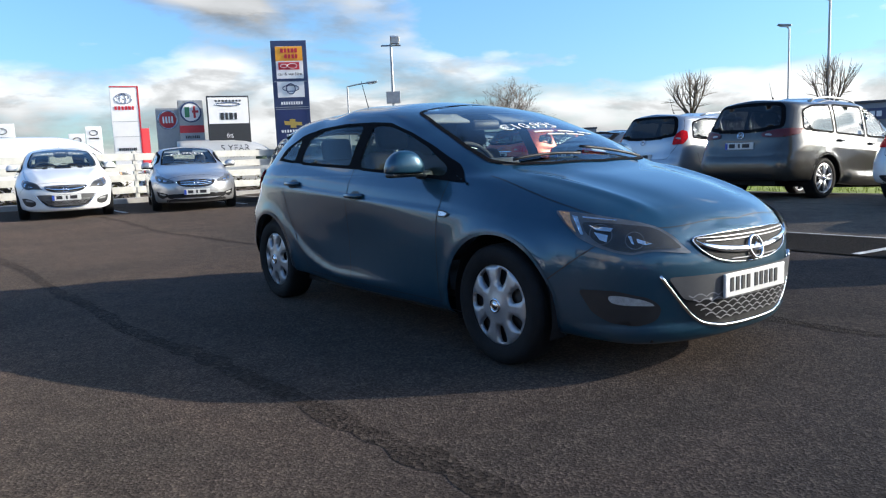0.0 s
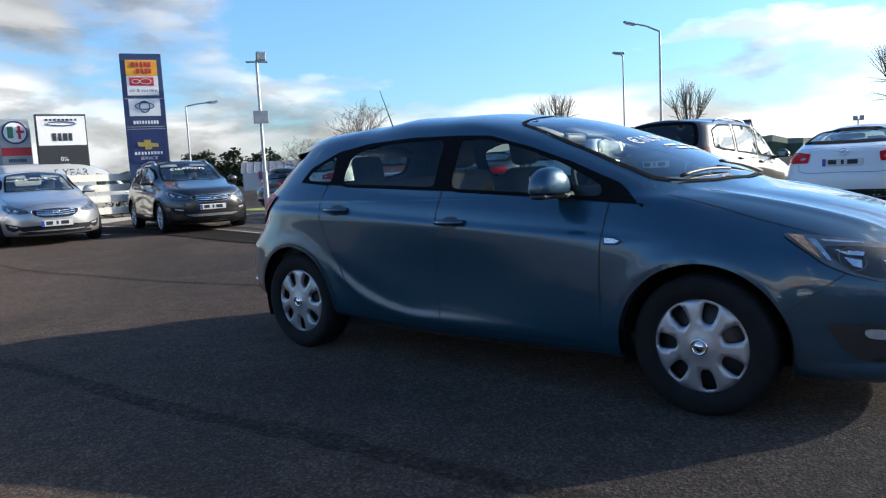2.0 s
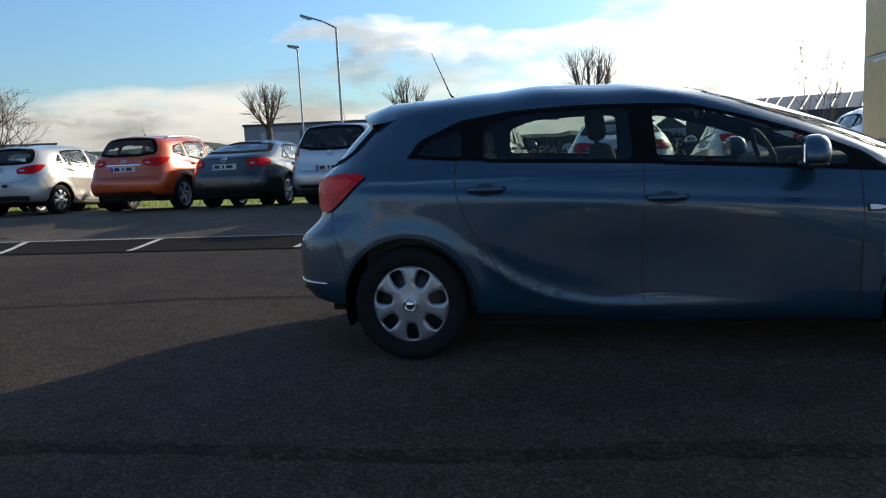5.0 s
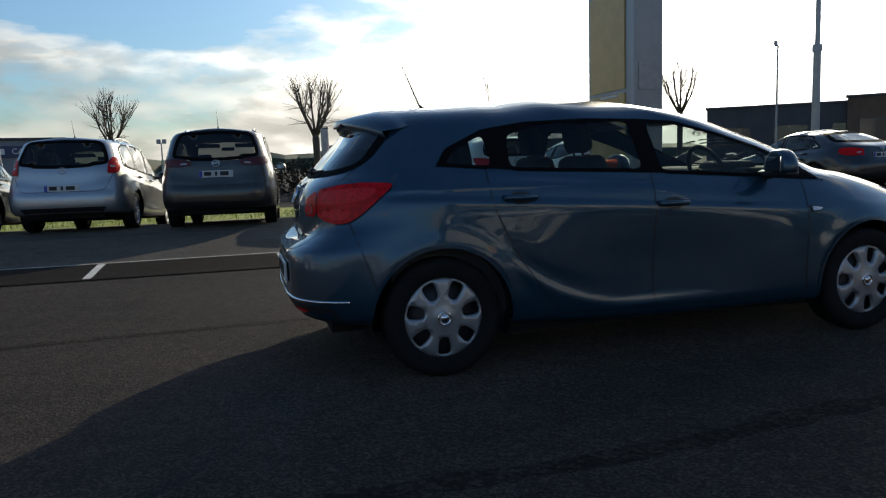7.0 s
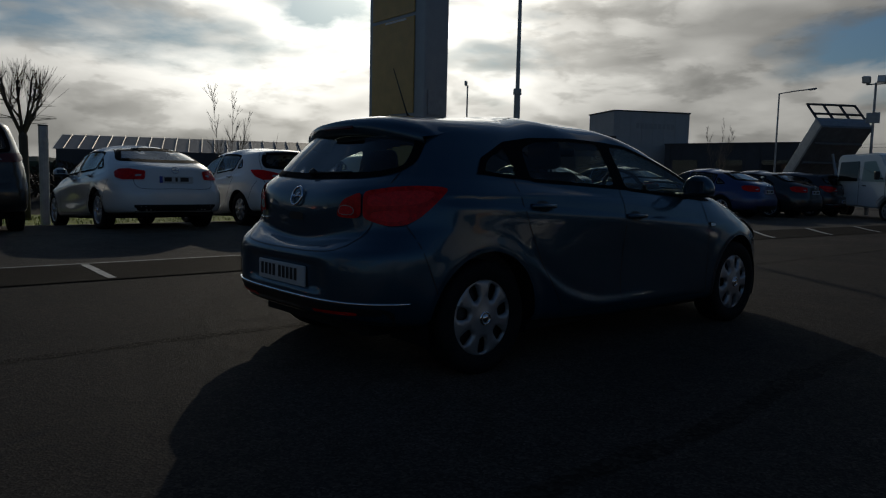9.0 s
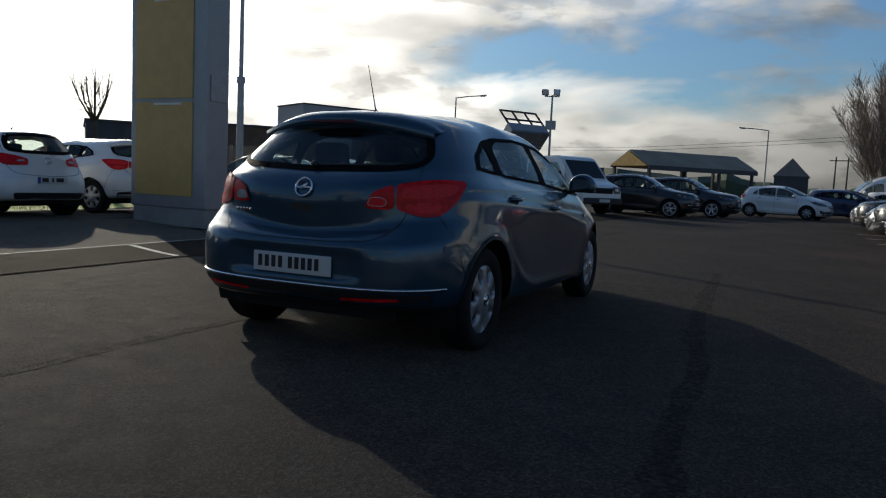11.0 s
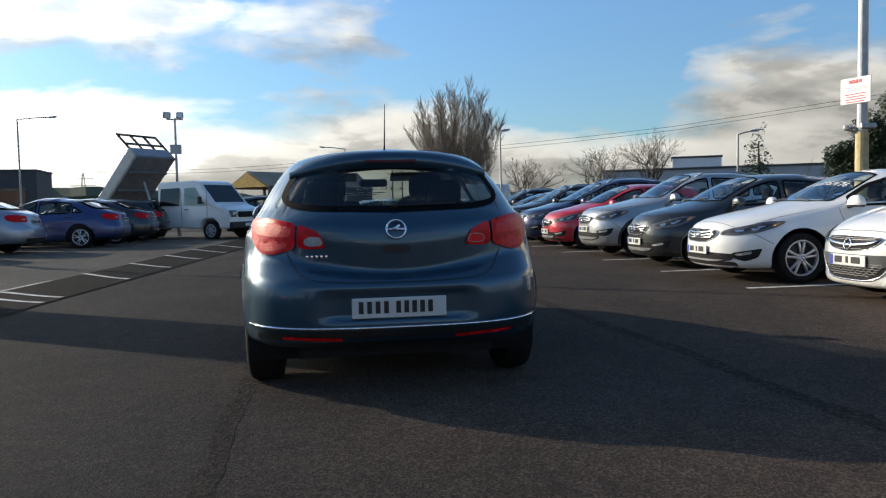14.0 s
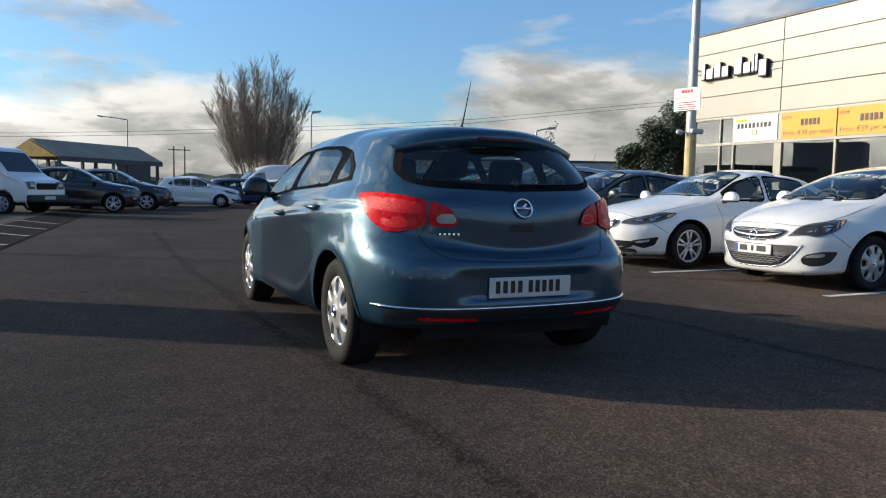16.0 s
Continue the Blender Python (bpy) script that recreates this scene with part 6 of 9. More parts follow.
    bm = box((0.24, 0.03, 0.065), (0, s["screen"][-1][1] + 0.10, zt_at(s, s["screen"][-1][1] + 0.1) - 0.11), 0.02)
    put("interior_mirror", bm_data(bm), "BLACK")
    for sx in (0.34, -0.34):
        yv = s["screen"][-1][1] + 0.03
        bm = box((0.40, 0.16, 0.02), (sx, yv, zt_at(s, yv) - 0.075), 0.008, Matrix.Rotation(radians(-20), 4, "X"))
        put("sun_visor", bm_data(bm), "LINER")
    if not s.get("van") and key != "saloon":
        bm = tube([(0, s["top"][-1][0] + 0.92, zt_at(s, s["top"][-1][0] + 0.83)), (0, s["top"][-1][0] + 0.885, zt_at(s, s["top"][-1][0] + 0.83) + 0.035), (0, s["top"][-1][0] + 0.775, zt_at(s, s["top"][-1][0] + 0.83) + 0.30)], [0.016, 0.005, 0.002], 6)
        put("aerial", bm_data(bm), "BLACK")
    # wipers
    for x0 in (0.10, -0.42):
        P, N = on_body(bvh, [(x0 + k * 0.055, s["screen"][1][1] - 0.06 - 0.01 * k + (0.015 if x0 > 0 else 0.02)) for k in range(9)], ABOVE)
        if len(P) > 3:
            bm = tube([p + n * 0.018 for p, n in zip(P, N)], 0.009, 6)
            put("wiper", bm_data(bm), "BLACK")
    return rows, bvh


MATS = dict(BLACK=M_BLACK, LENS=M_LENS, GLASS=M_GLASS, GLASS_DARK=M_GLASS_DARK, GLASS_REAR=M_GLASS_REAR, RED_BRIGHT=M_RED_BRIGHT, HEAD_RIM=M_LAMP_HOUSING, REFLECTOR=M_REFLECTOR, AMBER=M_AMBER,
            RED_LENS=M_RED_LENS, CLEAR_LENS=M_CLEAR_LENS, CHROME=M_CHROME, PLATE=M_PLATE, INK=M_INK, BLUEBAND=M_BLUEBAND,
            GAP=M_INK, GLASS_SIDE=M_GLASS_SIDE, SEAL=M_SEAL, BAND=M_BAND, GRILLE=M_GRILLE, DARK_RED=M_DARK_RED, MESH=M_MESH, LAMP_DARK=M_LAMP_DARK, MIRROR=M_MIRROR, RUBBER=M_RUBBER, CAP=M_CAP, ALLOY=M_ALLOY, GALV=M_GALV, INTERIOR=M_INTERIOR, FABRIC=M_FABRIC, LINER=M_LINER)
BUILT = {}


def material_fix(rows):
    """Puts the real materials on freshly built meshes."""
    for name, me, mat, *_ in rows:
        me.materials.clear()
        me.materials.append(P_WHITE if mat == "PAINT" else MATS[mat])


def make_car(design, coat, at, rz, label, category="car", group="", name="parked_car", fine=False, skip=(), tall=1.0, pitch=0.0):
    key = design + ("_fine" if fine else "")
    if key not in BUILT:
        rows, bvh = design_parts(design, fine)
        material_fix(rows)
        BUILT[key] = (rows, bvh)
    rows, bvh = BUILT[key]
    root = thing(name, label, category, at, rz, group)
    root.matrix_basis = root.matrix_basis @ Matrix.Rotation(radians(pitch), 4, "X") @ Matrix.Diagonal((1, 1, tall, 1))
    made = []
    for pname, me, mat, parent, lab, _ in rows:
        if pname in skip:
            made.append(None)
            continue
        ob = new(pname, me)
        ob.parent = made[parent] if parent is not None and made[parent] is not None else root
        if mat == "PAINT":
            ob.material_slots[0].link = "OBJECT"
            ob.material_slots[0].material = coat
        if lab:
            ob["label"] = lab
        made.append(ob)
    return root, bvh


def screen_writing(root, bvh, rows_of_text, mat=M_STICKER):
    """White letters stuck on the windscreen: rows of (text, size, x, y) in the car's own plan; y runs up the glass."""
    for text, size, x0, y0 in rows_of_text:
        v, f = text_mesh(text, size)
        verts = []
        for p in v:
            h = bvh.ray_cast(Vector((x0 - p[0], y0 - p[1] * 0.9, 4)), Vector((0, 0, -1)))
            if h[0] is None:
                break
            nn = h[1] if h[1].z > 0 else -h[1]
            verts.append(h[0] + nn * 0.004)
        if len(verts) == len(v):
            part("price_writing", mesh_of("price_writing", verts, f, mat, False), mat, root, "white price lettering on the windscreen")


# ---------------- ground ----------------
def edge_x(y):
    return -3.8 + 0.08 * max(0.0, y - 3.0)


def smoothstep(t):
    t = min(1.0, max(0.0, t))
    return t * t * (3 - 2 * t)


def ground_z(x, y):
    near = smoothstep((13 - y) / 4)
    flat = 0.05 * smoothstep((edge_x(y) - x) / 1.1) + 0.03 * smoothstep((-5.2 - x) / 3.5)
    crown = 0.03 * smoothstep((edge_x(y) - x) / 1.1) + 0.11 * smoothstep((-5.3 - x) / 2.6) - 0.32 * smoothstep((-9.0 - x) / 5.5) * smoothstep((x + 25) / 5)
    west = (flat * (1 - near) + crown * near) * smoothstep((40 - y) / 10)
    south = 0.10 * smoothstep((-8.0 - y) / 3.5)
    return west + south * smoothstep((x + 8.5) / 2.5) if x < -5 else max(west, south)


def axis_steps(a, b, step, far):
    inner = list(np.arange(a, b + 1e-6, step))
    out, d, lo, hi = [], step * 2, a, b
    left, right = [], []
    while lo > -far:
        lo -= d
        hi += d
        d *= 1.6
        left.append(lo)
        right.append(hi)
    return left[::-1] + inner + right


gx, gy = axis_steps(-25, 12, 0.25, 2200), axis_steps(-20, 30, 0.5, 2200)
gv = [(x, y, ground_z(x, y)) for x in gx for y in gy]
gf = [(i * len(gy) + j, (i + 1) * len(gy) + j, (i + 1) * len(gy) + j + 1, i * len(gy) + j + 1) for i in range(len(gx) - 1) for j in range(len(gy) - 1)]
ground = tagged(new("ground", mesh_of("ground", gv, gf, M_ASPHALT)), "dark grey worn tarmac of a car dealer's yard", "ground", kind="structure")


def strip(name, pts, width, mat, label, category, lift=0.004, kind="structure", group=""):
    """A thin painted or tarred band on the ground along points."""
    c = smooth_curve(pts, max(8, int(len(pts) * (60 if mat is M_CRACK else 10)))) if len(pts) > 2 else np.linspace(pts[0], pts[1], 9)
    verts, faces = [], []
    for i, p in enumerate(c):
        d = c[min(i + 1, len(c) - 1)] - c[max(i - 1, 0)]
        d = d / np.linalg.norm(d)
        wd = width * ((0.35 + 0.6 * abs(noise.noise((p[0] * 3, p[1] * 3, 0)))) if mat is M_CRACK else 0.5)
        for s in (1, -1):
            x, y = p[0] - d[1] * wd * s, p[1] + d[0] * wd * s
            if mat is M_CRACK:
                x += 0.05 * noise.noise((p[0] * 1.2, p[1] * 1.2, 9)) + 0.02 * noise.noise((p[0] * 4, p[1] * 4, 3 + s))
            verts.append((x, y, ground_z(x, y) + lift))
    for i in range(len(c) - 1):
        faces.append((2 * i, 2 * i + 2, 2 * i + 3, 2 * i + 1))
    return tagged(new(name, mesh_of(name, verts, faces, mat)), label, category, group, kind)


# darker sloping strip with bay ticks along the foot of the western row
rv, rf = [], []
ys = np.arange(-24, 30.1, 0.5)
for y in ys:
    for k in range(7):
        x = edge_x(y) - 1.1 * k / 6
        rv.append((x, y, ground_z(x, y) + 0.012))
for i in range(len(ys) - 1):
    for k in range(6):
        rf.append((i * 7 + k, (i + 1) * 7 + k, (i + 1) * 7 + k + 1, i * 7 + k + 1))
tagged(new("pavement", mesh_of("pavement", rv, rf, M_RAMP)), "dark tarmac strip sloping up to parking bays", "tarmac strip", kind="structure")
bv, bf = [], []
for y in ys:
    for k in range(9):
        x = edge_x(y) - 1.1 - k * 1.2
        bv.append((x, y, ground_z(x, y) + 0.008))
for i in range(len(ys) - 1):
    for k in range(8):
        bf.append((i * 9 + k, (i + 1) * 9 + k, (i + 1) * 9 + k + 1, i * 9 + k + 1))
tagged(new("pavement", mesh_of("pavement", bv, bf, M_BAYS)), "pale worn paving of the parking bays", "paving", kind="structure")
for y, dy in ((-8.1, -0.4), (-6.17, -0.14), (-3.9, 0.0), (-1.86, 0.0), (1.0, 0.25), (3.3, 0.6), (3.82, 0.65), (6.2, 1.0), (8.45, 1.0), (10.7, 1.0), (13.0, 1.0), (15.3, 1.0)):
    e = edge_x(y)
    strip("bay_line", [(e - 0.05, y), (e - 0.5, y + dy * 0.4), (e - 1.04, y + dy)], 0.085, M_PAINT_LINE, "worn white bay tick on dark tarmac", "road marking", 0.017, group="bay ticks")
strip("bay_edge_line", [(edge_x(y) - 1.12, y) for y in np.arange(-18, 9, 3)], 0.07, M_WORN_LINE, "thin worn white line along the parking bays", "road marking", 0.017)
for y in (-0.28, 2.12, 4.5, 6.98, 9.45, 11.9, 14.4, 16.8, 19.3):
    strip("bay_line", [(4.55 if y > 2 else 4.8, y), (9.2, y + 0.02)], 0.10, M_PAINT_LINE, "white painted bay line between parked cars", "road marking", 0.006, group="bay lines")
for x in (1.95, -0.80, -3.5):
    strip("bay_line", [(x, -12.7), (x - 0.1, -16.6)], 0.10, M_PAINT_LINE, "white painted bay line between parked cars", "road marking", 0.006, group="bay lines")

# ---------------- the car that the clip circles ----------------
hero, hero_bvh = make_car("hatch", P_BLUE, (0, 0, 0), 0, "blue metallic five-door hatchback with silver wheel covers on tarmac", name="hatchback_car", fine=True)
for xb, wb_, yb in ((0.06, 0.16, 0.89), (-0.13, 0.14, 0.89), (-0.30, 0.12, 0.89), (0.0, 0.14, 0.935), (-0.17, 0.15, 0.935)):
    pts = [hero_bvh.ray_cast(Vector((xb - wb_ / 2 + wb_ * k / 8, yb, 4)), Vector((0, 0, -1))) for k in range(9)]
    v, f = ribbon([h[0] for h in pts], 0.020, [h[1] if h[1].z > 0 else -h[1] for h in pts], 0.004)
    part("writing_bar", mesh_of("writing_bar", v, f, M_STICKER, False), M_STICKER, hero, "white bar in place of small lettering")
screen_writing(hero, hero_bvh, [("€10,995", 0.135, 0.09, 0.79)])
for xb, wb_, yb, hb_ in ((-0.53, 0.16, 1.04, 0.13), (-0.15, 0.10, 1.14, 0.05)):
    pts = [hero_bvh.ray_cast(Vector((xb - wb_ / 2 + wb_ * k / 4, yb, 4)), Vector((0, 0, -1))) for k in range(5)]
    v, f = ribbon([h[0] for h in pts], hb_, [h[1] if h[1].z > 0 else -h[1] for h in pts], -0.006)
    part("sticker", mesh_of("sticker", v, f, M_STICKER, False), M_STICKER, hero, "pale paper disc behind the windscreen")

# ---------------- parked cars ----------------
def west_car(design, coat, y, label, rear_x=-9.3, tall=1.0, rz=90, group="cars backed along the bays"):
    rear, half = DESIGNS[design]["top"][-1][0], DESIGNS[design]["wb"] / 2
    x = rear_x + rear
    back, front = ground_z(x + half, y), ground_z(x - half, y)
    return make_car(design, coat, (x, y, (back + front) / 2), rz, label, group=group, tall=tall, pitch=math.degrees(math.atan2(front - back, 2 * half)))


def east_car(design, coat, y, label, front_x=4.75, rz=90, price=None):
    fr = DESIGNS[design]["top"][0][0]
    root, b = make_car(design, coat, (front_x + fr, y, 0), rz, label, group="cars in the sales row")
    if price:
        sc = DESIGNS[design]["screen"]
        screen_writing(root, b, [(price, 0.16, 0.0, sc[-1][1] + 0.40)])
    return root


west_car("small", P_CREAM, -11.9, "pale silver small hatchback parked nose in", -8.3)
west_car("suv", P_ORANGE, -9.2, "orange compact crossover with silver roof rails", -8.3, tall=0.95)
west_car("saloon", P_DARKGREY, -7.1, "dark grey saloon parked nose in", -8.35, tall=0.95)
west_car("mpv", P_SILVER, -4.75, "silver people carrier with roof rails", -8.2, tall=0.92, rz=85)
west_car("carrier", P_BRONZE, -2.46, "dark bronze large people carrier", -7.72, tall=0.97, rz=86)
west_car("saloon", P_WHITE, 0.22, "white saloon parked nose in", -7.55, 0.95)
west_car("small", P_WHITE, 2.55, "white small hatchback parked nose in", -7.9, 0.96)
west_car("hatch", P_WHITE, 4.95, "white hatchback parked nose in", -8.1, 0.96)
west_car("saloon", P_BLACK, 11.3, "black saloon parked nose in", -8.55)
west_car("saloon", P_ICE, 14.0, "pale blue silver saloon parked nose in", -7.75)
west_car("saloon", P_MIDBLUE, 17.0, "mid blue saloon parked nose in", -6.4)
west_car("saloon", P_DARKGREY, 19.5, "dark grey saloon parked nose in", -6.15)
west_car("hatch", P_BLACK, 21.8, "black hatchback parked nose in", -6.2)
west_car("hatch", P_BLACK, -17.2, "black hatchback with alloy wheels", -11.0)
west_car("saloon", P_WHITE, -14.9, "white saloon parked nose in", -11.0)

east_car("hatch", P_WHITE, 0.72, "white hatchback in the sales row", 4.78, price="€14,995/€69")
east_car("saloon", P_WHITE, 3.28, "white saloon in the sales row", 4.52, price="€15,895/€76")
east_car("small", P_DARKGREY, 5.6, "dark grey small hatchback in the sales row", 4.6)
east_car("suv", P_SILVER, 8.15, "silver compact crossover in the sales row", 4.6)
east_car("small", P_RED, 10.9, "red small hatchback in the sales row", 4.6)
east_car("mpv", P_NAVY, 13.4, "navy people carrier in the sales row", 4.6)
east_car("suv", P_DARKGREY, 15.9, "dark grey crossover in the sales row", 4.6)
east_car("hatch", P_SILVER, 18.4, "silver hatchback in the sales row", 4.6)
east_car("suv", P_BLACK, 20.9, "black crossover in the sales row", 4.6)
east_car("hatch", P_NAVY, 23.4, "navy hatchback in the sales row", 4.6)

z = 0.10
a, b = make_car("hatch", P_WHITE, (0.10, -14.25, z), -9, "white hatchback facing the yard in front of a fence", group="cars along the fence")
screen_writing(a, b, [("€13,995/€60", 0.14, 0.0, 0.52)])
a, b = make_car("saloon", P_SILVER, (-2.52, -13.75, z), -14, "silver saloon facing the yard in front of a fence", group="cars along the fence", tall=0.97)
screen_writing(a, b, [("€16,995/€76", 0.14, 0.0, 0.36)])
a, b = make_car("suv", P_BLACK, (-5.26, -12.65, z), -17, "black compact crossover parked at an angle", group="cars along the fence", tall=0.93)
screen_writing(a, b, [("€16,495/€79", 0.14, 0.0, 0.44)])

# ---------------- big totem in the yard ----------------
M_YELLOW = material("yellow_sign_panel", (0.64, 0.40, 0.13), 0.4, vary=0.12)
M_SIGNGREY = material("silver_sign_cladding", (0.34, 0.35, 0.36), 0.4, metal=0.4, vary=0.08)
totem = thing("totem_sign", "tall silver dealer totem with yellow panels on a plinth", "sign", (-6.65, 3.9, 0.1), -3)
part("plinth", box((1.62, 0.44, 0.30), (0, 0, 0.13), 0.01), M_KERB, totem)
part("column", box((1.70, 0.48, 6.2), (0, 0, 0.28 + 3.1), 0.02), M_SIGNGREY, totem)
for z0, z1 in ((0.48, 1.98), (2.04, 3.62), (3.68, 5.2)):
    p = part("yellow_panel", box((1.28, 0.02, z1 - z0), (-0.08, -0.25, (z0 + z1) / 2), 0.004), M_YELLOW, totem, "plain yellow sign panel")
    part("light_strip", box((0.62, 0.02, 0.03), (0.02, -0.262, z1 - 0.03)), M_WHITE, p)
part("notice", box((0.02, 0.34, 0.40), (0.86, 0, 2.2)), M_GALV, totem, "small grey notice panel")


# ---------------- south side: fence, signs, vans ----------------
M_FENCE = material("white_fence_paint", (0.50, 0.49, 0.44), 0.6, vary=0.16, scale=5, bump=0.2, bump_scale=40)
M_SIGNBLUE = material("navy_sign", (0.035, 0.055, 0.13), 0.35, vary=0.08)
M_SIGNRED = material("red_sign", (0.55, 0.03, 0.04), 0.4, vary=0.06)
M_SIGNORANGE = material("orange_sign", (0.80, 0.36, 0.03), 0.4, vary=0.06)
M_SIGNBLACK = material("charcoal_sign", (0.03, 0.032, 0.035), 0.4, vary=0.1)
M_GOLD = material("gold_emblem", (0.55, 0.38, 0.10), 0.3, metal=0.6, vary=0.1)
M_GREEN = material("green_emblem", (0.05, 0.22, 0.10), 0.5, vary=0.1)
M_BARK = material("bark", (0.085, 0.07, 0.055), 0.9, vary=0.35, scale=12, bump=0.6, bump_scale=60)
M_TWIG = material("twigs", (0.20, 0.16, 0.125), 0.9, vary=0.3, scale=12)
M_LEAF = material("evergreen_leaves", (0.036, 0.056, 0.024), 0.7, vary=0.5, scale=2.5)
M_HEDGE = material("dry_hedge_leaves", (0.10, 0.085, 0.035), 0.8, vary=0.5, scale=4)
M_CLAD = material("silver_wall_cladding", (0.25, 0.235, 0.205), 0.45, metal=0.2, vary=0.06, scale=0.6)
M_GREYWALL = material("grey_sheet_wall", (0.24, 0.25, 0.265), 0.6, vary=0.12, scale=1.0)
M_PALEWALL = material("pale_wall", (0.42, 0.43, 0.43), 0.7, vary=0.1, scale=1.0)
M_DARKWALL = material("dark_wall", (0.07, 0.072, 0.078), 0.7, vary=0.2, scale=1.0)
M_BRICK = material("brown_wall", (0.16, 0.10, 0.07), 0.85, vary=0.25, scale=2.0)
M_ROOF = material("ribbed_roof", (0.20, 0.205, 0.21), 0.55, metal=0.2, vary=0.15, scale=1.0)
M_TIMBERROOF = material("canopy_roof", (0.30, 0.255, 0.20), 0.9, vary=0.2, scale=1.0, spec=0.08)
M_SHOPGLASS = glass("shop_glass", (0.66, 0.68, 0.66), 1.5)
M_LAMPGLASS = material("lamp_glass", (0.75, 0.76, 0.74), 0.2, vary=0.05, coat=0.5)

FENCE_Y = -17.5
for i in range(7):
    x0 = 8.2 - i * 2.1
    f = thing("fence_panel", "white painted post and board fence beside the parked cars", "fence", (x0, FENCE_Y + 0.02 * i, 0.1), 0, "yard fence")
    part("post", box((0.11, 0.11, 1.40), (0, -0.07, 0.70), 0.008), M_FENCE, f)
    for k in range(4):
        part("board", box((2.12, 0.03, 0.19), (-1.05, 0.0, 0.36 + k * 0.30 + 0.012 * ((i * 3 + k * 5) % 3 - 1)), 0.006, Matrix.Rotation(radians(0.4 * ((i + k) % 3 - 1)), 4, "Y")), M_FENCE, f)
tagged(new("kerb", bm_mesh("kerb", box((16, 0.30, 0.22), (1.2, -17.15, 0.13), 0.02), M_KERB)), "pale concrete kerb at the foot of the fence", "kerb", kind="structure")


def leaf_cloud(name, centres, n, size, mat, seed):
    """Many small leaves scattered in clumps (centre, radii)."""
    rnd = random.Random(seed)
    V, F = [], []
    for _ in range(n):
        c, r = rnd.choice(centres)
        d = Vector((rnd.gauss(0, 1), rnd.gauss(0, 1), rnd.gauss(0, 1)))
        d = d.normalized() * rnd.uniform(0.35, 1.0) ** 0.5
        p = Vector((c[0] + d.x * r[0], c[1] + d.y * r[1], c[2] + d.z * r[2]))
        a = Vector((rnd.gauss(0, 1), rnd.gauss(0, 1), rnd.gauss(0, 1))).normalized()
        b = a.orthogonal().normalized()
        s = size * rnd.uniform(0.5, 1.4)
        o = len(V)
        V += [p - a * s, p + b * s * 0.5, p + a * s, p - b * s * 0.5]
        F.append((o, o + 1, o + 2, o + 3))
    return mesh_of(name, V, F, mat, False)


cl = [((8 - 0.55 * k, FENCE_Y - 0.35, 0.45 + 0.25 * math.sin(k * 1.7)), (0.45, 0.22, 0.32 + 0.08 * math.cos(k))) for k in range(28)]
tagged(new("hedge", leaf_cloud("hedge", cl, 3600, 0.06, M_HEDGE, 3)), "straggly dry hedge growing through the fence", "hedge", kind="stuff")


def emblem(bm, cx, cz, rx, rz, y, th=0.012, n=36):
    """An oval ring in the x, z plane."""
    ring = [(cx + rx * math.cos(2 * math.pi * k / n), y, cz + rz * math.sin(2 * math.pi * k / n)) for k in range(n + 1)]
    return add_tube(bm, ring, th, 6, False)


def disc(cx, cz, r, y, depth=0.02, n=32):
    bm = slab([(cx + r * math.cos(2 * math.pi * k / n), cz + r * math.sin(2 * math.pi * k / n)) for k in range(n)], depth)
    bmesh.ops.translate(bm, vec=(0, y, 0), verts=bm.verts)
    return bm


def text_bars(bm, cx, cz, width, height, n, y, seed=0):
    """Plain bars in place of lettering."""
    rnd = random.Random(seed)
    step = width / n
    for k in range(n):
        w = step * rnd.uniform(0.55, 0.8)
        add_box(bm, (w, 0.012, height), (cx - width / 2 + (k + 0.5) * step, y, cz))
    return bm


def bar_parts(name, mat, parent, cx, cz, width, height, n, y, seed=0):
    """The same bars, each a part of its own."""
    rnd = random.Random(seed)
    step = width / n
    for k in range(n):
        w = step * rnd.uniform(0.55, 0.8)
        part(name, box((w, 0.012, height), (cx - width / 2 + (k + 0.5) * step, y, cz)), mat, parent)


def board_sign(at, rz, w, top, mat, label, base_z=0.1, depth=0.25):
    s = thing("dealer_sign", label, "sign", (at[0], at[1], base_z), rz, "signs behind the fence")
    part("panel", box((w, depth, top - base_z), (0, -depth / 2, (top - base_z) / 2), 0.015), mat, s)
    return s, top - base_z


# white slab with red edge
s, h = board_sign((-4.08, -24.9), -14, 0.98, 3.98, M_WHITE, "white pylon sign with a red edge and oval emblem")
part("red_edge", box((0.05, 0.26, h), (-0.47, -0.115, h / 2)), M_SIGNRED, s)
part("top_edge", box((0.98, 0.26, 0.04), (0, -0.115, h + 0.01)), M_SIGNRED, s)
e = bmesh.new()
emblem(e, 0.03, h - 0.42, 0.28, 0.19, 0.02)
emblem(e, 0.03, h - 0.42, 0.10, 0.19, 0.02)
emblem(e, 0.03, h - 0.36, 0.20, 0.08, 0.02)
part("emblem", e, M_CHROME, s)
bar_parts("name_bar", M_SIGNRED, s, 0.03, h - 0.76, 0.70, 0.13, 6, 0.012, 1)
for k in range(2):
    part("joint", box((0.88, 0.01, 0.015), (0.03, 0.004, h - 1.25 - k * 0.55)), M_GALV, s)
bar_parts("lower_bar", M_SIGNBLACK, s, 0.03, 1.62, 0.62, 0.10, 9, 0.012, 2)
# silver board with a red disc
s, h = board_sign((-5.15, -23.5), -15, 0.80, 3.12, M_SIGNGREY, "silver pylon sign with a round red emblem")
part("red_disc", disc(0, h - 0.42, 0.29, 0.0), M_SIGNRED, s)
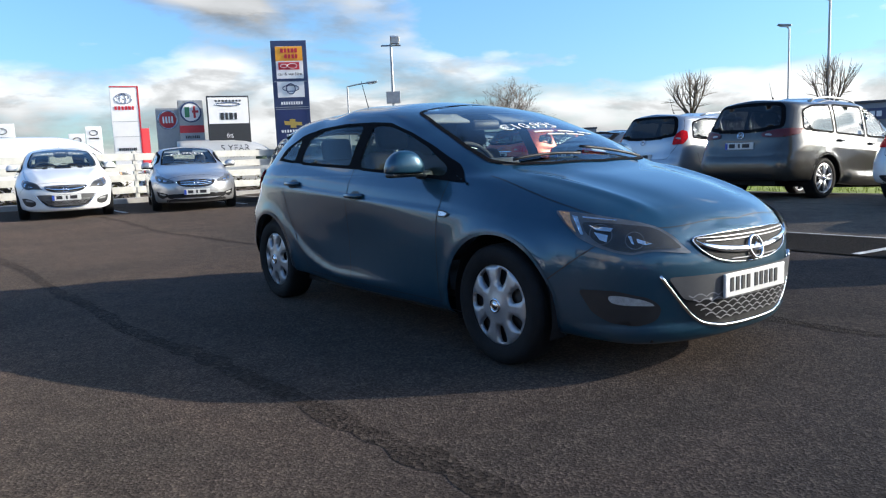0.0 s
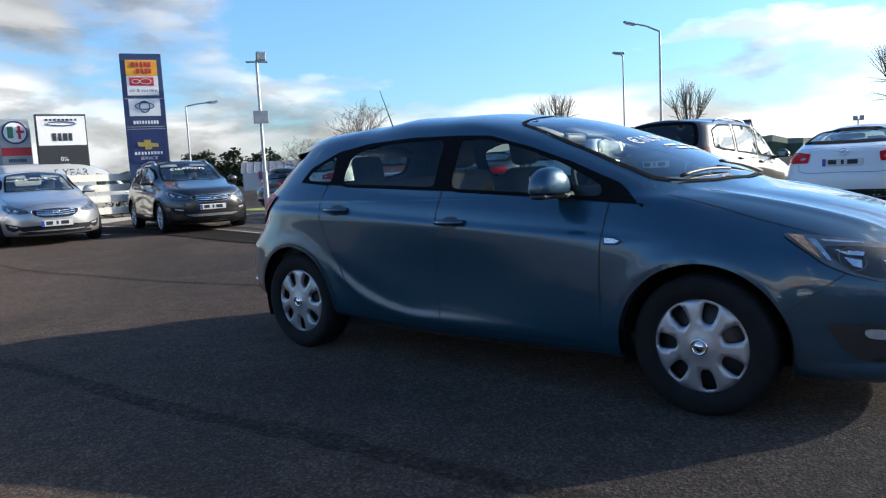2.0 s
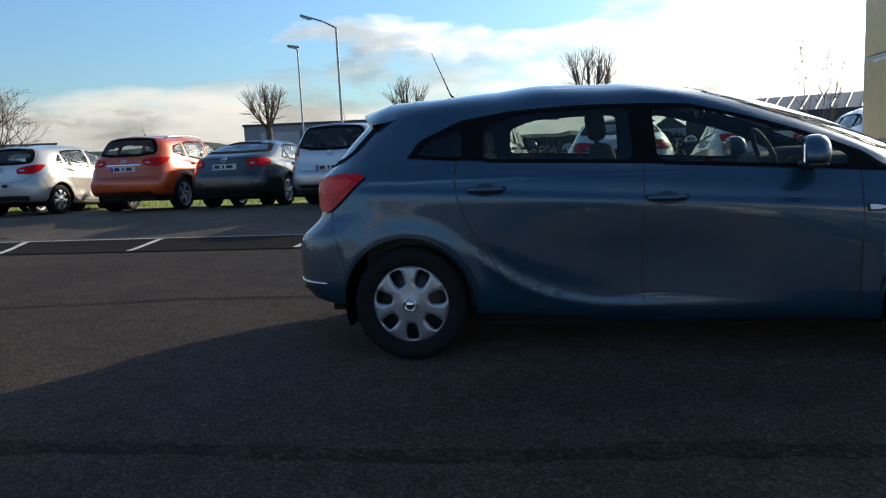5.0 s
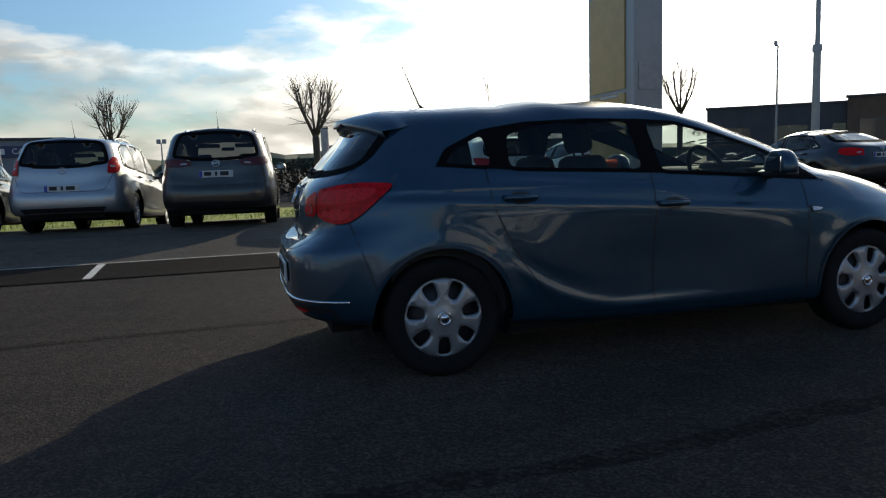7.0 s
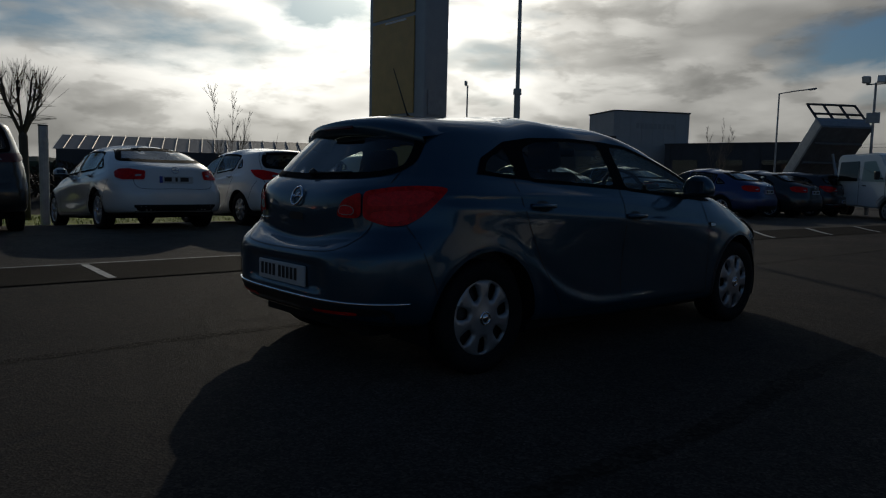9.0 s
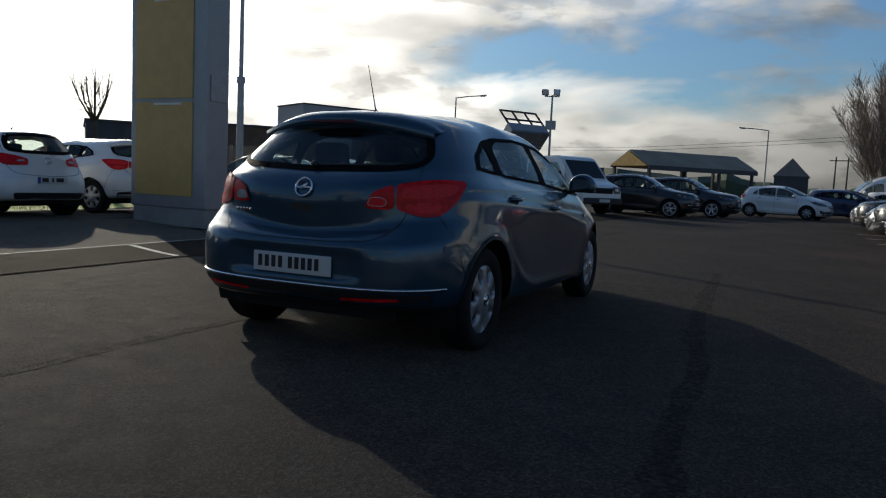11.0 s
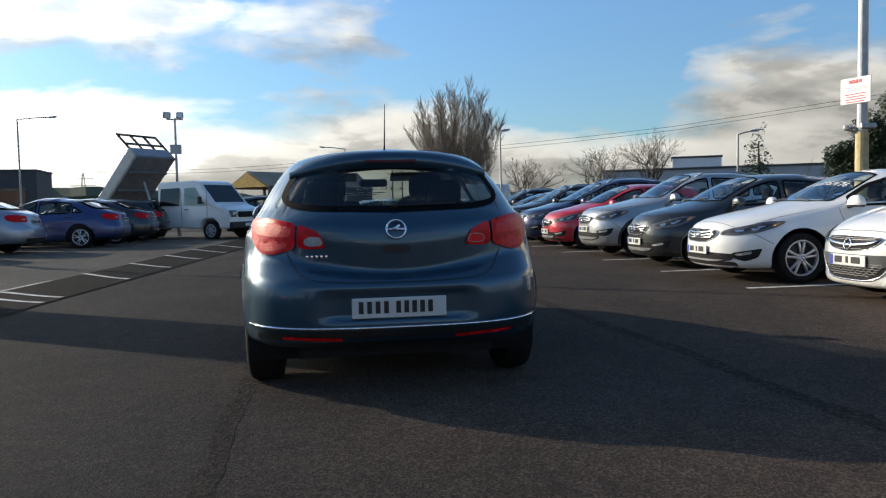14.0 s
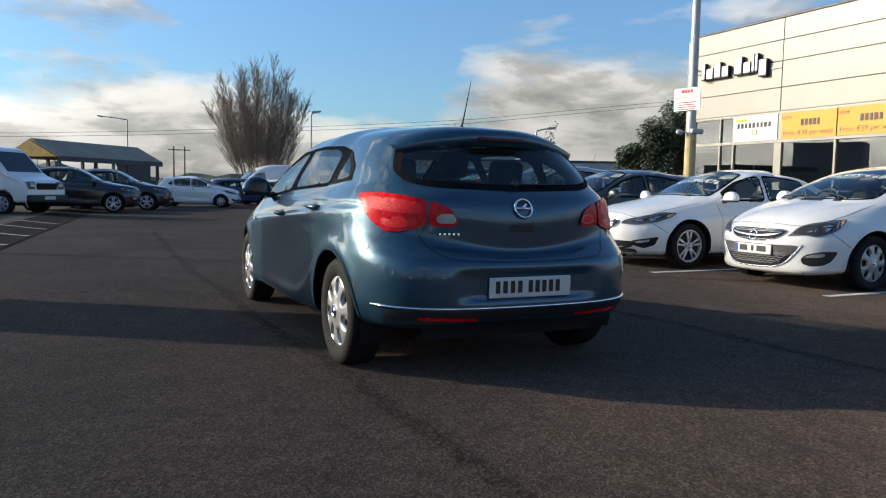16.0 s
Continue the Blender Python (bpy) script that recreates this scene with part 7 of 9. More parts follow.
part("ring", emblem(bmesh.new(), 0, h - 0.42, 0.32, 0.32, 0.01, 0.02), M_CHROME, s)
bar_parts("name_bar", M_WHITE, s, 0, h - 0.42, 0.40, 0.24, 4, 0.03, 4)
# silver board with a two-colour disc and a red band
s, h = board_sign((-5.77, -22.8), -15, 0.86, 3.35, M_SIGNGREY, "silver pylon sign with a round emblem above a red band")
part("disc", disc(0, h - 0.42, 0.33, 0.0), M_WHITE, s)
part("cross", text_bars(bmesh.new(), -0.12, h - 0.42, 0.10, 0.42, 1, 0.026), M_SIGNRED, s)
part("cross_arm", box((0.22, 0.012, 0.08), (-0.15, 0.026, h - 0.40)), M_SIGNRED, s)
part("green_half", box((0.16, 0.012, 0.36), (0.13, 0.026, h - 0.42), 0.004), M_GREEN, s)
part("ring", emblem(bmesh.new(), 0, h - 0.42, 0.34, 0.34, 0.012, 0.03), M_SIGNBLUE, s)
part("red_band", box((0.84, 0.02, 0.26), (0, 0.004, h - 1.02)), M_SIGNRED, s)
bar_parts("name_bar", M_SIGNBLACK, s, 0, h - 1.3, 0.5, 0.1, 8, 0.012, 6)
# wide board, white above charcoal
s, h = board_sign((-6.82, -21.9), -16, 1.46, 3.45, M_SIGNBLACK, "wide pylon sign, white above and charcoal below")
part("white_panel", box((1.38, 0.02, 0.92), (0, 0.004, h - 0.52)), M_WHITE, s)
part("wing_emblem", emblem(bmesh.new(), 0, h - 0.30, 0.42, 0.06, 0.03, 0.016), M_CHROME, s)
bar_parts("upper_bar", M_SIGNBLACK, s, 0, h - 0.18, 0.95, 0.06, 8, 0.022, 7)
bar_parts("name_bar", M_SIGNBLACK, s, 0, h - 0.72, 0.62, 0.24, 4, 0.022, 8)
letters("offer_lettering", "0%", 0.2, M_WHITE, s, (0.0, 0.016, h - 1.42), 90, 180)
letters("offer_lettering", "APR", 0.2, M_WHITE, s, (0.0, 0.016, h - 1.64), 90, 180)
# small far boards
for (x, y, w, top) in ((-6.12, -39.8, 0.80, 3.32), (-5.30, -40.0, 0.80, 2.95), (-1.3, -35.6, 1.0, 3.26)):
    s, h = board_sign((x, y), -14, w, top, M_WHITE, "small white pylon sign with a grey emblem")
    part("emblem", emblem(bmesh.new(), 0, h - 0.35, 0.2, 0.13, 0.01, 0.02), M_SIGNBLACK, s)
    bar_parts("name_bar", M_SIGNBLACK, s, 0, h - 0.65, 0.5, 0.07, 6, 0.01, 5)
for x in (-8.0, -8.4, -8.8):
    g = thing("feather_flag", "tall narrow white and red banner on a pole", "flag", (x + 3.2, -27.5, 0.1), 0, "feather banners")
    part("pole", tube([(0, 0, 0), (0, 0, 2.6)], 0.02, 6), M_GALV, g)
    part("cloth", box((0.34, 0.02, 1.5), (0.18, 0, 1.75), 0.008), M_SIGNRED if x < -8.2 else M_WHITE, g)

# blue totem with stacked panels
tot = thing("blue_totem_sign", "tall navy pylon sign with stacked orange, white and blue panels", "sign", (-6.84, -16.8, 0.1), -27.5)
part("column", box((1.06, 0.34, 4.55), (0, -0.17, 2.275), 0.02), M_SIGNBLUE, tot)
p = part("hire_panel", box((0.80, 0.02, 0.95), (0, 0.006, 3.90), 0.003), M_WHITE, tot, "orange and white van hire panel")
part("orange_field", box((0.80, 0.02, 0.42), (0, 0.014, 4.16)), M_SIGNORANGE, p)
bar_parts("title_bar", M_SIGNRED, p, 0.0, 4.25, 0.52, 0.12, 5, 0.03, 2)
bar_parts("title_bar", M_SIGNRED, p, -0.06, 4.08, 0.42, 0.12, 4, 0.03, 3)
rb = part("red_field", box((0.62, 0.02, 0.22), (0.02, 0.014, 3.80)), M_SIGNRED, p)
part("vehicle_outline", emblem(emblem(bmesh.new(), 0.17, 3.80, 0.10, 0.05, 0.03, 0.008), -0.08, 3.80, 0.14, 0.07, 0.03, 0.008), M_WHITE, rb)
letters("hire_lettering", "car & van hire", 0.125, M_INK, p, (0.0, 0.022, 3.56), 90, 180)
p = part("white_panel", box((0.80, 0.02, 0.46), (0, 0.006, 3.10), 0.003), M_WHITE, tot)
part("emblem", emblem(emblem(bmesh.new(), 0, 3.12, 0.13, 0.15, 0.02, 0.018), 0, 3.14, 0.24, 0.09, 0.02, 0.014), M_SIGNBLUE, p)
bar_parts("name_bar", M_WHITE, tot, 0, 2.70, 0.66, 0.09, 9, 0.008, 12)
p = part("lower_panel", box((0.88, 0.02, 0.90), (0, 0.004, 2.05), 0.003), material("blue_panel", (0.02, 0.035, 0.12), 0.35, vary=0.05), tot)
part("gold_emblem", slab([(-0.26, 2.12), (-0.07, 2.14), (-0.07, 2.22), (0.10, 2.22), (0.10, 2.15), (0.27, 2.17), (0.25, 2.05), (0.08, 2.04), (0.08, 1.96), (-0.09, 1.96), (-0.09, 2.03), (-0.27, 2.02)], 0.03), M_GOLD, p)
bar_parts("name_bar", M_WHITE, p, 0, 1.86, 0.74, 0.08, 9, 0.02, 13)
letters("service_lettering", "SERVICE", 0.12, M_WHITE, p, (0, 0.018, 1.72), 90, 180)
for z0 in (2.52, 2.58, 3.34):
    part("joint", box((0.98, 0.012, 0.02), (0, 0.006, z0)), M_GALV, tot)


def make_van(at, rz, scale, label, writing=False, coat=P_WHITE):
    root, b = make_car("van", coat, at, rz, label, "van", name="panel_van")
    root.matrix_basis = pose(*at, 0, 0, rz) @ Matrix.Diagonal((scale, scale, scale, 1))
    if writing:
        for txt, size, y, zz, m in (("5 YEAR", 0.42, -0.2, 1.93, M_INK), ("WARRANTY", 0.24, -0.2, 1.58, M_INK)):
            for sx in (1,):
                v, f = text_mesh(txt, size)
                pts = [b.ray_cast((3, y + p[0], zz + p[1]), Vector((-1, 0, 0)))[0] for p in v]
                if all(q is not None for q in pts):
                    part("side_lettering", mesh_of("side_lettering", [q + Vector((0.006, 0, 0)) for q in pts], f, m, False), m, root, "dark lettering on the van side")
    return root


make_van((-7.2, -22.3, 0.1), 76, 0.77, "white panel van with dark lettering behind the fence", True, P_CREAM)
make_van((-0.8, -20.4, 0.1), 82, 0.82, "white van behind the fence")


# ---------------- posts and lamps ----------------
def street_lamp(at, height, arm_to, label, radius=0.055, base_z=0.1, rise=0.16):
    p = thing("street_lamp", label, "street lamp", (at[0], at[1], base_z), 0, "street lamps")
    ax, ay = arm_to
    part("pole", tube([(0, 0, 0), (0, 0, height * 0.22), (0, 0, height * 0.225), (0, 0, height)], [radius * 1.5, radius * 1.5, radius, radius * 0.8], 10), M_GALV, p)
    part("arm", tube([(0, 0, height - 0.02), (ax * 0.5, ay * 0.5, height + rise * 0.6), (ax, ay, height + rise)], radius * 0.6, 8), M_GALV, p)
    h = part("lamp_head", box((0.58, 0.20, 0.10), (0, 0, 0), 0.045, seg=3), M_GALV, p)
    h.matrix_basis = pose(ax * 1.12, ay * 1.12, height + rise + 0.02, 0, -6 - 40 * (rise - 0.16), math.degrees(math.atan2(ay, ax)))
    part("lamp_glass", box((0.40, 0.16, 0.05), (0, 0, -0.06), 0.02), M_LAMPGLASS, h)
    return p


def flood_pole(at, height, label, heads, box_z=None, base_z=0.1, facing=0):
    p = thing("floodlight_pole", label, "floodlight", (at[0], at[1], base_z), facing)
    part("pole", tube([(0, 0, 0), (0, 0, 1.2), (0, 0, 1.22), (0, 0, height)], [0.075, 0.075, 0.05, 0.04], 10), M_GALV, p)
    part("crossbar", tube([(-0.3, 0, height - 0.05), (0.3, 0, height - 0.05)], 0.025, 6), M_GALV, p)
    for x, tilt in heads:
        h = part("floodlight", box((0.28, 0.12, 0.25), (x, 0.08, height + 0.10), 0.03, Matrix.Rotation(radians(tilt), 4, "X") @ Matrix.Rotation(radians(tilt * 0.8), 4, "Z")), M_GALV, p)
        part("lens", box((0.22, 0.02, 0.19), (x, 0.145, height + 0.10), 0.0, Matrix.Rotation(radians(tilt), 4, "X") @ Matrix.Rotation(radians(tilt * 0.8), 4, "Z")), M_LAMPGLASS, h)
    if box_z:
        part("notice_board", box((0.42, 0.05, 0.36), (0, 0.07, box_z), 0.008), M_GALV, p, "grey board strapped to the pole")
    return p


flood_pole((-9.4, -15.1), 4.35, "galvanised pole with one floodlight and a small board", [(-0.12, -20)], 2.75, facing=-30)
flood_pole((-6.3, 23.9), 4.55, "galvanised pole with twin floodlights and a white board", [(-0.18, 10), (0.28, -25)], 3.35, facing=190)
flood_pole((-26.0, 22.9), 5.9, "tall pole with a floodlight cluster beyond the row", [(0.0, 0)], None, facing=130)
flood_pole((-48.1, -6.9), 2.75, "pole with a small twin lamp beyond the row", [(-0.15, 0), (0.2, 0)], None, facing=100)
street_lamp((-28.4, -11.2), 6.6, (0.35, -1.1), "grey street lamp with a single arm", 0.06, rise=0.46)
street_lamp((-29.7, -13.6), 5.9, (0.1, -0.15), "slim grey street lamp with a short head", 0.045)
street_lamp((-17.0, -31.0), 4.75, (-1.0, 0.6), "grey street lamp beyond the signs")
street_lamp((-22.0, 49.8), 7.6, (2.0, 0.2), "grey street lamp with a long arm", 0.07)
street_lamp((0.9, 66.0), 6.6, (-1.9, -0.1), "grey street lamp with a long arm", 0.07)
street_lamp((9.75, 38.0), 5.25, (0.25, -0.1), "slim street lamp with a short head", 0.06)
street_lamp((22.1, 32.7), 4.6, (0.7, -0.4), "street lamp with a curved arm", 0.07)
pl = thing("flag_pole", "tall grey tapered pole with a thicker foot", "pole", (-14.5, 14.8, 0.1))
part("foot", tube([(0, 0, 0), (0, 0, 3.95)], [0.13, 0.11], 12), M_GALV, pl)
part("collar", tube([(0, 0, 3.9), (0, 0, 4.1)], [0.15, 0.14], 12), M_GALV, pl)
part("shaft", tube([(0, 0, 4.1), (0, 0, 11.5)], [0.075, 0.05], 12), M_GALV, pl)

pl = thing("notice_pole", "tall galvanised pole with a warning notice and cameras", "pole", (10.05, 7.28, 0.0), 14)
part("foot", tube([(0, 0, 0), (0, 0, 2.35)], [0.13, 0.12], 14), material("yellowed_pole_wrap", (0.45, 0.36, 0.18), 0.6, vary=0.3, scale=6), pl)
part("shaft", tube([(0, 0, 2.35), (0, 0, 9.5)], [0.10, 0.075], 14), M_GALV, pl)
nb = part("notice", box((0.02, 0.66, 0.50), (-0.13, 0.05, 3.17), 0.004), M_WHITE, pl, "white warning notice with red heading")
letters("heading", "ATTENTION", 0.105, M_SIGNRED, nb, (-0.142, 0.05, 3.20), 90, -90)
part("text_bars", text_bars(bmesh.new(), 0, 0, 0.3, 0.07, 4, 0), M_SIGNRED, nb).matrix_basis = pose(-0.146, 0.05, 3.345, 0, 0, -90)
for k in range(4):
    part("text_line", box((0.004, 0.46 - 0.05 * (k % 2), 0.022), (-0.143, 0.05, 3.10 - k * 0.05)), M_SIGNRED, nb)
for sy in (-1, 1):
    c = part("security_camera", box((0.30, 0.11, 0.11), (-0.12, sy * 0.22, 2.45), 0.03, Matrix.Rotation(radians(sy * 25), 4, "Z")), M_GALV, pl, "small grey security camera")
part("camera_bracket", tube([(-0.05, -0.25, 2.45), (-0.05, 0.25, 2.45)], 0.025, 6), M_GALV, pl)


ps = thing("steel_post", "thick grey steel post on the grass verge", "post", (-14.5, -0.1, -0.2))
part("shaft", tube([(0, 0, 0), (0, 0, 2.2)], 0.10, 14), M_GALV, ps)
part("cap", tube([(0, 0, 2.2), (0, 0, 2.23)], [0.115, 0.10], 14), M_DARKMETAL, ps)

# ---------------- trees ----------------
def pollard_tree(at, height, fork, width, label, seed, limbs=7, base_z=-0.2, trunk=0.11):
    """A lopped street tree: a short trunk, limbs that sweep up to knuckles, upright shoots on these and thin side shoots lower down."""
    rnd = random.Random(seed)
    root = thing("bare_tree", label, "tree", (at[0], at[1], base_z), rnd.uniform(0, 360))
    wood, twigs = bmesh.new(), bmesh.new()
    fz, top = fork - base_z, height - base_z
    crown = top - fz
    add_tube(wood, [(0, 0, 0), (0.02, 0, fz * 0.5), (0, 0.01, fz - 0.08), (0, 0, fz + 0.05)], [trunk * 1.2, trunk * 0.95, trunk, trunk * 0.7], 10)

    def shoot(p, e, reach, bend):
        q = p + e * reach * 0.5
        e2 = (e + Vector((rnd.gauss(0, 0.10), rnd.gauss(0, 0.10), bend))).normalized()
        add_tube(twigs, [p, q, q + e2 * reach * 0.5], [0.008, 0.006, 0.003], 3, False)
        if rnd.random() < 0.5:
            e3 = (e2 + Vector((rnd.gauss(0, 0.35), rnd.gauss(0, 0.35), 0.1))).normalized()
            add_tube(twigs, [q, q + e3 * reach * rnd.uniform(0.25, 0.45)], [0.005, 0.003], 3, False)

    for k in range(limbs):
        az = 2 * math.pi * k / limbs + rnd.uniform(-0.35, 0.35)
        out = rnd.uniform(0.45, 1.0) if k % 3 else rnd.uniform(0.1, 0.35)
        reach = width * 0.38 * out
        rise = crown * (0.66 - 0.30 * out ** 2) * rnd.uniform(0.9, 1.1)
        c, s_ = math.cos(az), math.sin(az)
        pts = [Vector((0, 0, fz - 0.08)), Vector((c * reach * 0.42, s_ * reach * 0.42, fz + rise * 0.30)), Vector((c * reach * 0.80, s_ * reach * 0.80, fz + rise * 0.66)), Vector((c * reach, s_ * reach, fz + rise))]
        add_tube(wood, pts, [trunk * 0.50, trunk * 0.32, trunk * 0.22, trunk * 0.28], 6)
        knuckles = [(pts[3], 8)]
        for q in (1, 2):
            a2 = az + rnd.choice((-1, 1)) * rnd.uniform(0.5, 1.2)
            m = pts[q] + Vector((math.cos(a2) * 0.55, math.sin(a2) * 0.55, rnd.uniform(0.5, 0.9))) * width * rnd.uniform(0.10, 0.16)
            add_tube(wood, [pts[q], m], [trunk * 0.20, trunk * 0.18], 5)
            knuckles.append((m, 5))
            for _ in range(2):
                a3 = az + rnd.uniform(-0.9, 0.9)
                shoot(pts[q], Vector((math.cos(a3), math.sin(a3), rnd.uniform(-0.05, 0.35))).normalized(), width * rnd.uniform(0.18, 0.30), -0.05)
        for p, n in knuckles:
            room = max(0.30, top - 0.40 * crown * (math.hypot(p.x, p.y) / (width * 0.5)) ** 2 - p.z)
            for _ in range(n):
                e = Vector((c * 0.35 * out + rnd.gauss(0, 0.42), s_ * 0.35 * out + rnd.gauss(0, 0.42), 1.0)).normalized()
                shoot(p, e, room * rnd.uniform(0.55, 1.0), 0.12)
    part("trunk", wood, M_BARK, root, smooth=True)
    part("crown", twigs, M_TWIG, root, "thin bare shoots")
    return root


def stemmed_tree(at, height, width, label, seed, stems=24, base_z=0.0, fan=0.32, twig=0.006, sprays=26):
    """Many straight stems that fan out of one stool, each feathered with thin rising twigs."""
    rnd = random.Random(seed)
    root = thing("bare_tree", label, "tree", (at[0], at[1], base_z), rnd.uniform(0, 360))
    wood, twigs = bmesh.new(), bmesh.new()
    for k in range(stems):
        a, q = k * 2.4 + rnd.uniform(-0.3, 0.3), math.sqrt((k + rnd.uniform(0.2, 0.8)) / stems)
        lean = fan * q * rnd.uniform(0.85, 1.1)
        d = Vector((math.cos(a) * math.sin(lean), math.sin(a) * math.sin(lean), math.cos(lean)))
        o = Vector((math.cos(a) * q * width * 0.16, math.sin(a) * q * width * 0.16, 0))
        ln = height * (1.0 - 0.30 * q * q) * rnd.uniform(0.88, 1.02)
        bend = Vector((rnd.gauss(0, 0.012), rnd.gauss(0, 0.012), 0)) * ln
        pts = [o + d * ln * t + bend * math.sin(3.14 * t) for t in (0, 0.25, 0.5, 0.75, 1.0)]
        r = rnd.uniform(0.016, 0.034) * height / 7.5
        add_tube(wood, pts, [r, r * 0.8, r * 0.55, r * 0.3, 0.006], 5, False)
        for _ in range(sprays):
            t = rnd.uniform(0.28, 0.99)
            p = o + d * ln * t + bend * math.sin(3.14 * t)
            b = rnd.uniform(0, 6.28)
            e = (d + Vector((math.cos(b), math.sin(b), 0)) * rnd.uniform(0.35, 0.75)).normalized()
            L = rnd.uniform(0.10, 0.24) * height * (1.0 - t * 0.45)
            m = p + e * L * 0.5
            e2 = (e + Vector((0, 0, 0.25))).normalized()
            add_tube(twigs, [p, m, m + e2 * L * 0.5], [twig * 1.7, twig * 1.2, twig * 0.6], 3, False)
            for _ in range(3):
                e3 = (e2 + Vector((rnd.gauss(0, 0.4), rnd.gauss(0, 0.4), rnd.gauss(0.1, 0.25)))).normalized()
                add_tube(twigs, [m, m + e3 * L * rnd.uniform(0.25, 0.55)], [twig, twig * 0.5], 3, False)
    part("trunk", wood, M_TWIG, root, smooth=True)
    part("crown", twigs, M_TWIG, root, "fine bare rising twigs")
    return root


def round_tree(at, height, width, label, seed, base_z=0.0, fork=0.3, limbs=9):
    """A bare tree with a rounded crown of forking branches and fine twigs."""
    rnd = random.Random(seed)
    root = thing("bare_tree", label, "tree", (at[0], at[1], base_z), rnd.uniform(0, 360))
    wood, twigs = bmesh.new(), bmesh.new()
    fz = height * fork
    add_tube(wood, [(0, 0, 0), (0.02, 0.03, fz)], [0.02 * height, 0.016 * height], 8)

    def grow(p, d, L, r, level):
        m = p + d * L * 0.5 + Vector((rnd.gauss(0, 0.05), rnd.gauss(0, 0.05), 0)) * L
        d2 = (d + Vector((rnd.gauss(0, 0.15), rnd.gauss(0, 0.15), 0.12))).normalized()
        q = m + d2 * L * 0.5
        add_tube(wood if level < 2 else twigs, [p, m, q], [r, r * 0.8, r * 0.55], 5 if level < 2 else 3, False)
        if level < 4:
            for _ in range(4 if level < 2 else 3):
                e = (d2 + Vector((rnd.gauss(0, 0.55), rnd.gauss(0, 0.55), rnd.gauss(0.05, 0.35)))).normalized()
                grow(m if rnd.random() < 0.4 else q, e, L * rnd.uniform(0.52, 0.72), max(r * 0.5, 0.005), level + 1)

    for k in range(limbs):
        az = 2 * math.pi * k / limbs + rnd.uniform(-0.3, 0.3)
        lean = rnd.uniform(0.15, 0.95) * min(1.0, width / height)
        grow(Vector((0.02, 0.03, fz * rnd.uniform(0.8, 1.0))), Vector((math.cos(az) * math.sin(lean), math.sin(az) * math.sin(lean), math.cos(lean))), height * 0.30, 0.009 * height, 0)
    part("trunk", wood, M_BARK, root, smooth=True)
    part("crown", twigs, M_TWIG, root, "fine bare twigs")
    return root


pollard_tree((-16.35, -0.13), 3.80, 1.90, 2.15, "bare pollarded street tree beyond the parked cars", 21, limbs=8, trunk=0.10)
pollard_tree((-16.47, -5.35), 3.36, 1.75, 1.15, "bare pollarded street tree with upright shoots", 12, limbs=6, trunk=0.085)
pollard_tree((-16.96, -9.82), 3.42, 1.95, 1.75, "bare pollarded street tree beyond the parked cars", 13, limbs=8, trunk=0.10)
round_tree((-23.1, -24.8), 4.9, 4.4, "bare spreading tree near the road", 14)
round_tree((-25.5, -32.2), 3.6, 3.2, "small bare tree near the road", 15)
stemmed_tree((-20.0, 6.7), 4.5, 1.2, "slender bare birch beyond the parked cars", 16, stems=3, base_z=-0.2, fan=0.2, twig=0.005)
pollard_tree((-20.6, 14.1), 4.9, 2.6, 2.4, "bare pollarded tree near the building", 17, base_z=0.1)
stemmed_tree((-21.3, 40.5), 5.2, 1.6, "slender bare birch near the buildings", 18, stems=4, base_z=0.1, fan=0.25)
stemmed_tree((8.75, 48.4), 10.0, 5.6, "large many-stemmed bare tree at the end of the yard", 19, stems=34, fan=0.37, twig=0.0075, sprays=105)
round_tree((10.1, 33.2), 4.2, 3.8, "small bare tree at the end of the yard", 20, fork=0.25)
round_tree((15.3, 36.0), 4.6, 4.0, "bare tree beyond the sales row", 21)
round_tree((18.0, 34.9), 5.3, 4.6, "bare tree with a rounded crown beyond the sales row", 22)
cl = [((8.6 + 0.5 * k - 1.5, 47.2 + 0.3 * math.sin(k * 2.2), 0.7 + 0.25 * math.sin(k)), (0.7, 0.5, 0.8)) for k in range(9)]
tagged(new("shrub", leaf_cloud("shrub", cl, 2600, 0.09, material("russet_leaves", (0.13, 0.085, 0.06), 0.85, vary=0.5, scale=3), 31)), "russet winter shrub under the many-stemmed tree", "shrub", kind="stuff")
cl = [((-24.0 + 0.3 * math.sin(k * 1.9), -3.0 + 0.5 * k, 0.55 + 0.12 * math.sin(k * 1.3)), (0.5, 0.5, 0.75)) for k in range(20)]
tagged(new("hedge", leaf_cloud("hedge", cl, 5200, 0.08, material("brown_hedge_leaves", (0.045, 0.036, 0.022), 0.85, vary=0.5, scale=3), 32)), "dark brown clipped hedge beyond the grass verge", "hedge", kind="stuff")
hs = thing("far_house", "far house with a dark pitched roof beyond the hedge", "house", (-110.0, 10.4, 0.0), 90)
part("wall", box((5.4, 6.0, 2.2), (2.7, 3.0, 1.1)), M_PALEWALL, hs)
rf_ = part("roof", slab([(-0.3, 2.1), (2.7, 4.1), (5.7, 2.1)], 6.4), M_DARKWALL, hs)
rf_.matrix_basis = Matrix.Translation((0, 6.2, 0))
part("window", box((0.9, 0.06, 0.9), (1.6, -0.02, 1.2)), M_SHOPGLASS, hs)


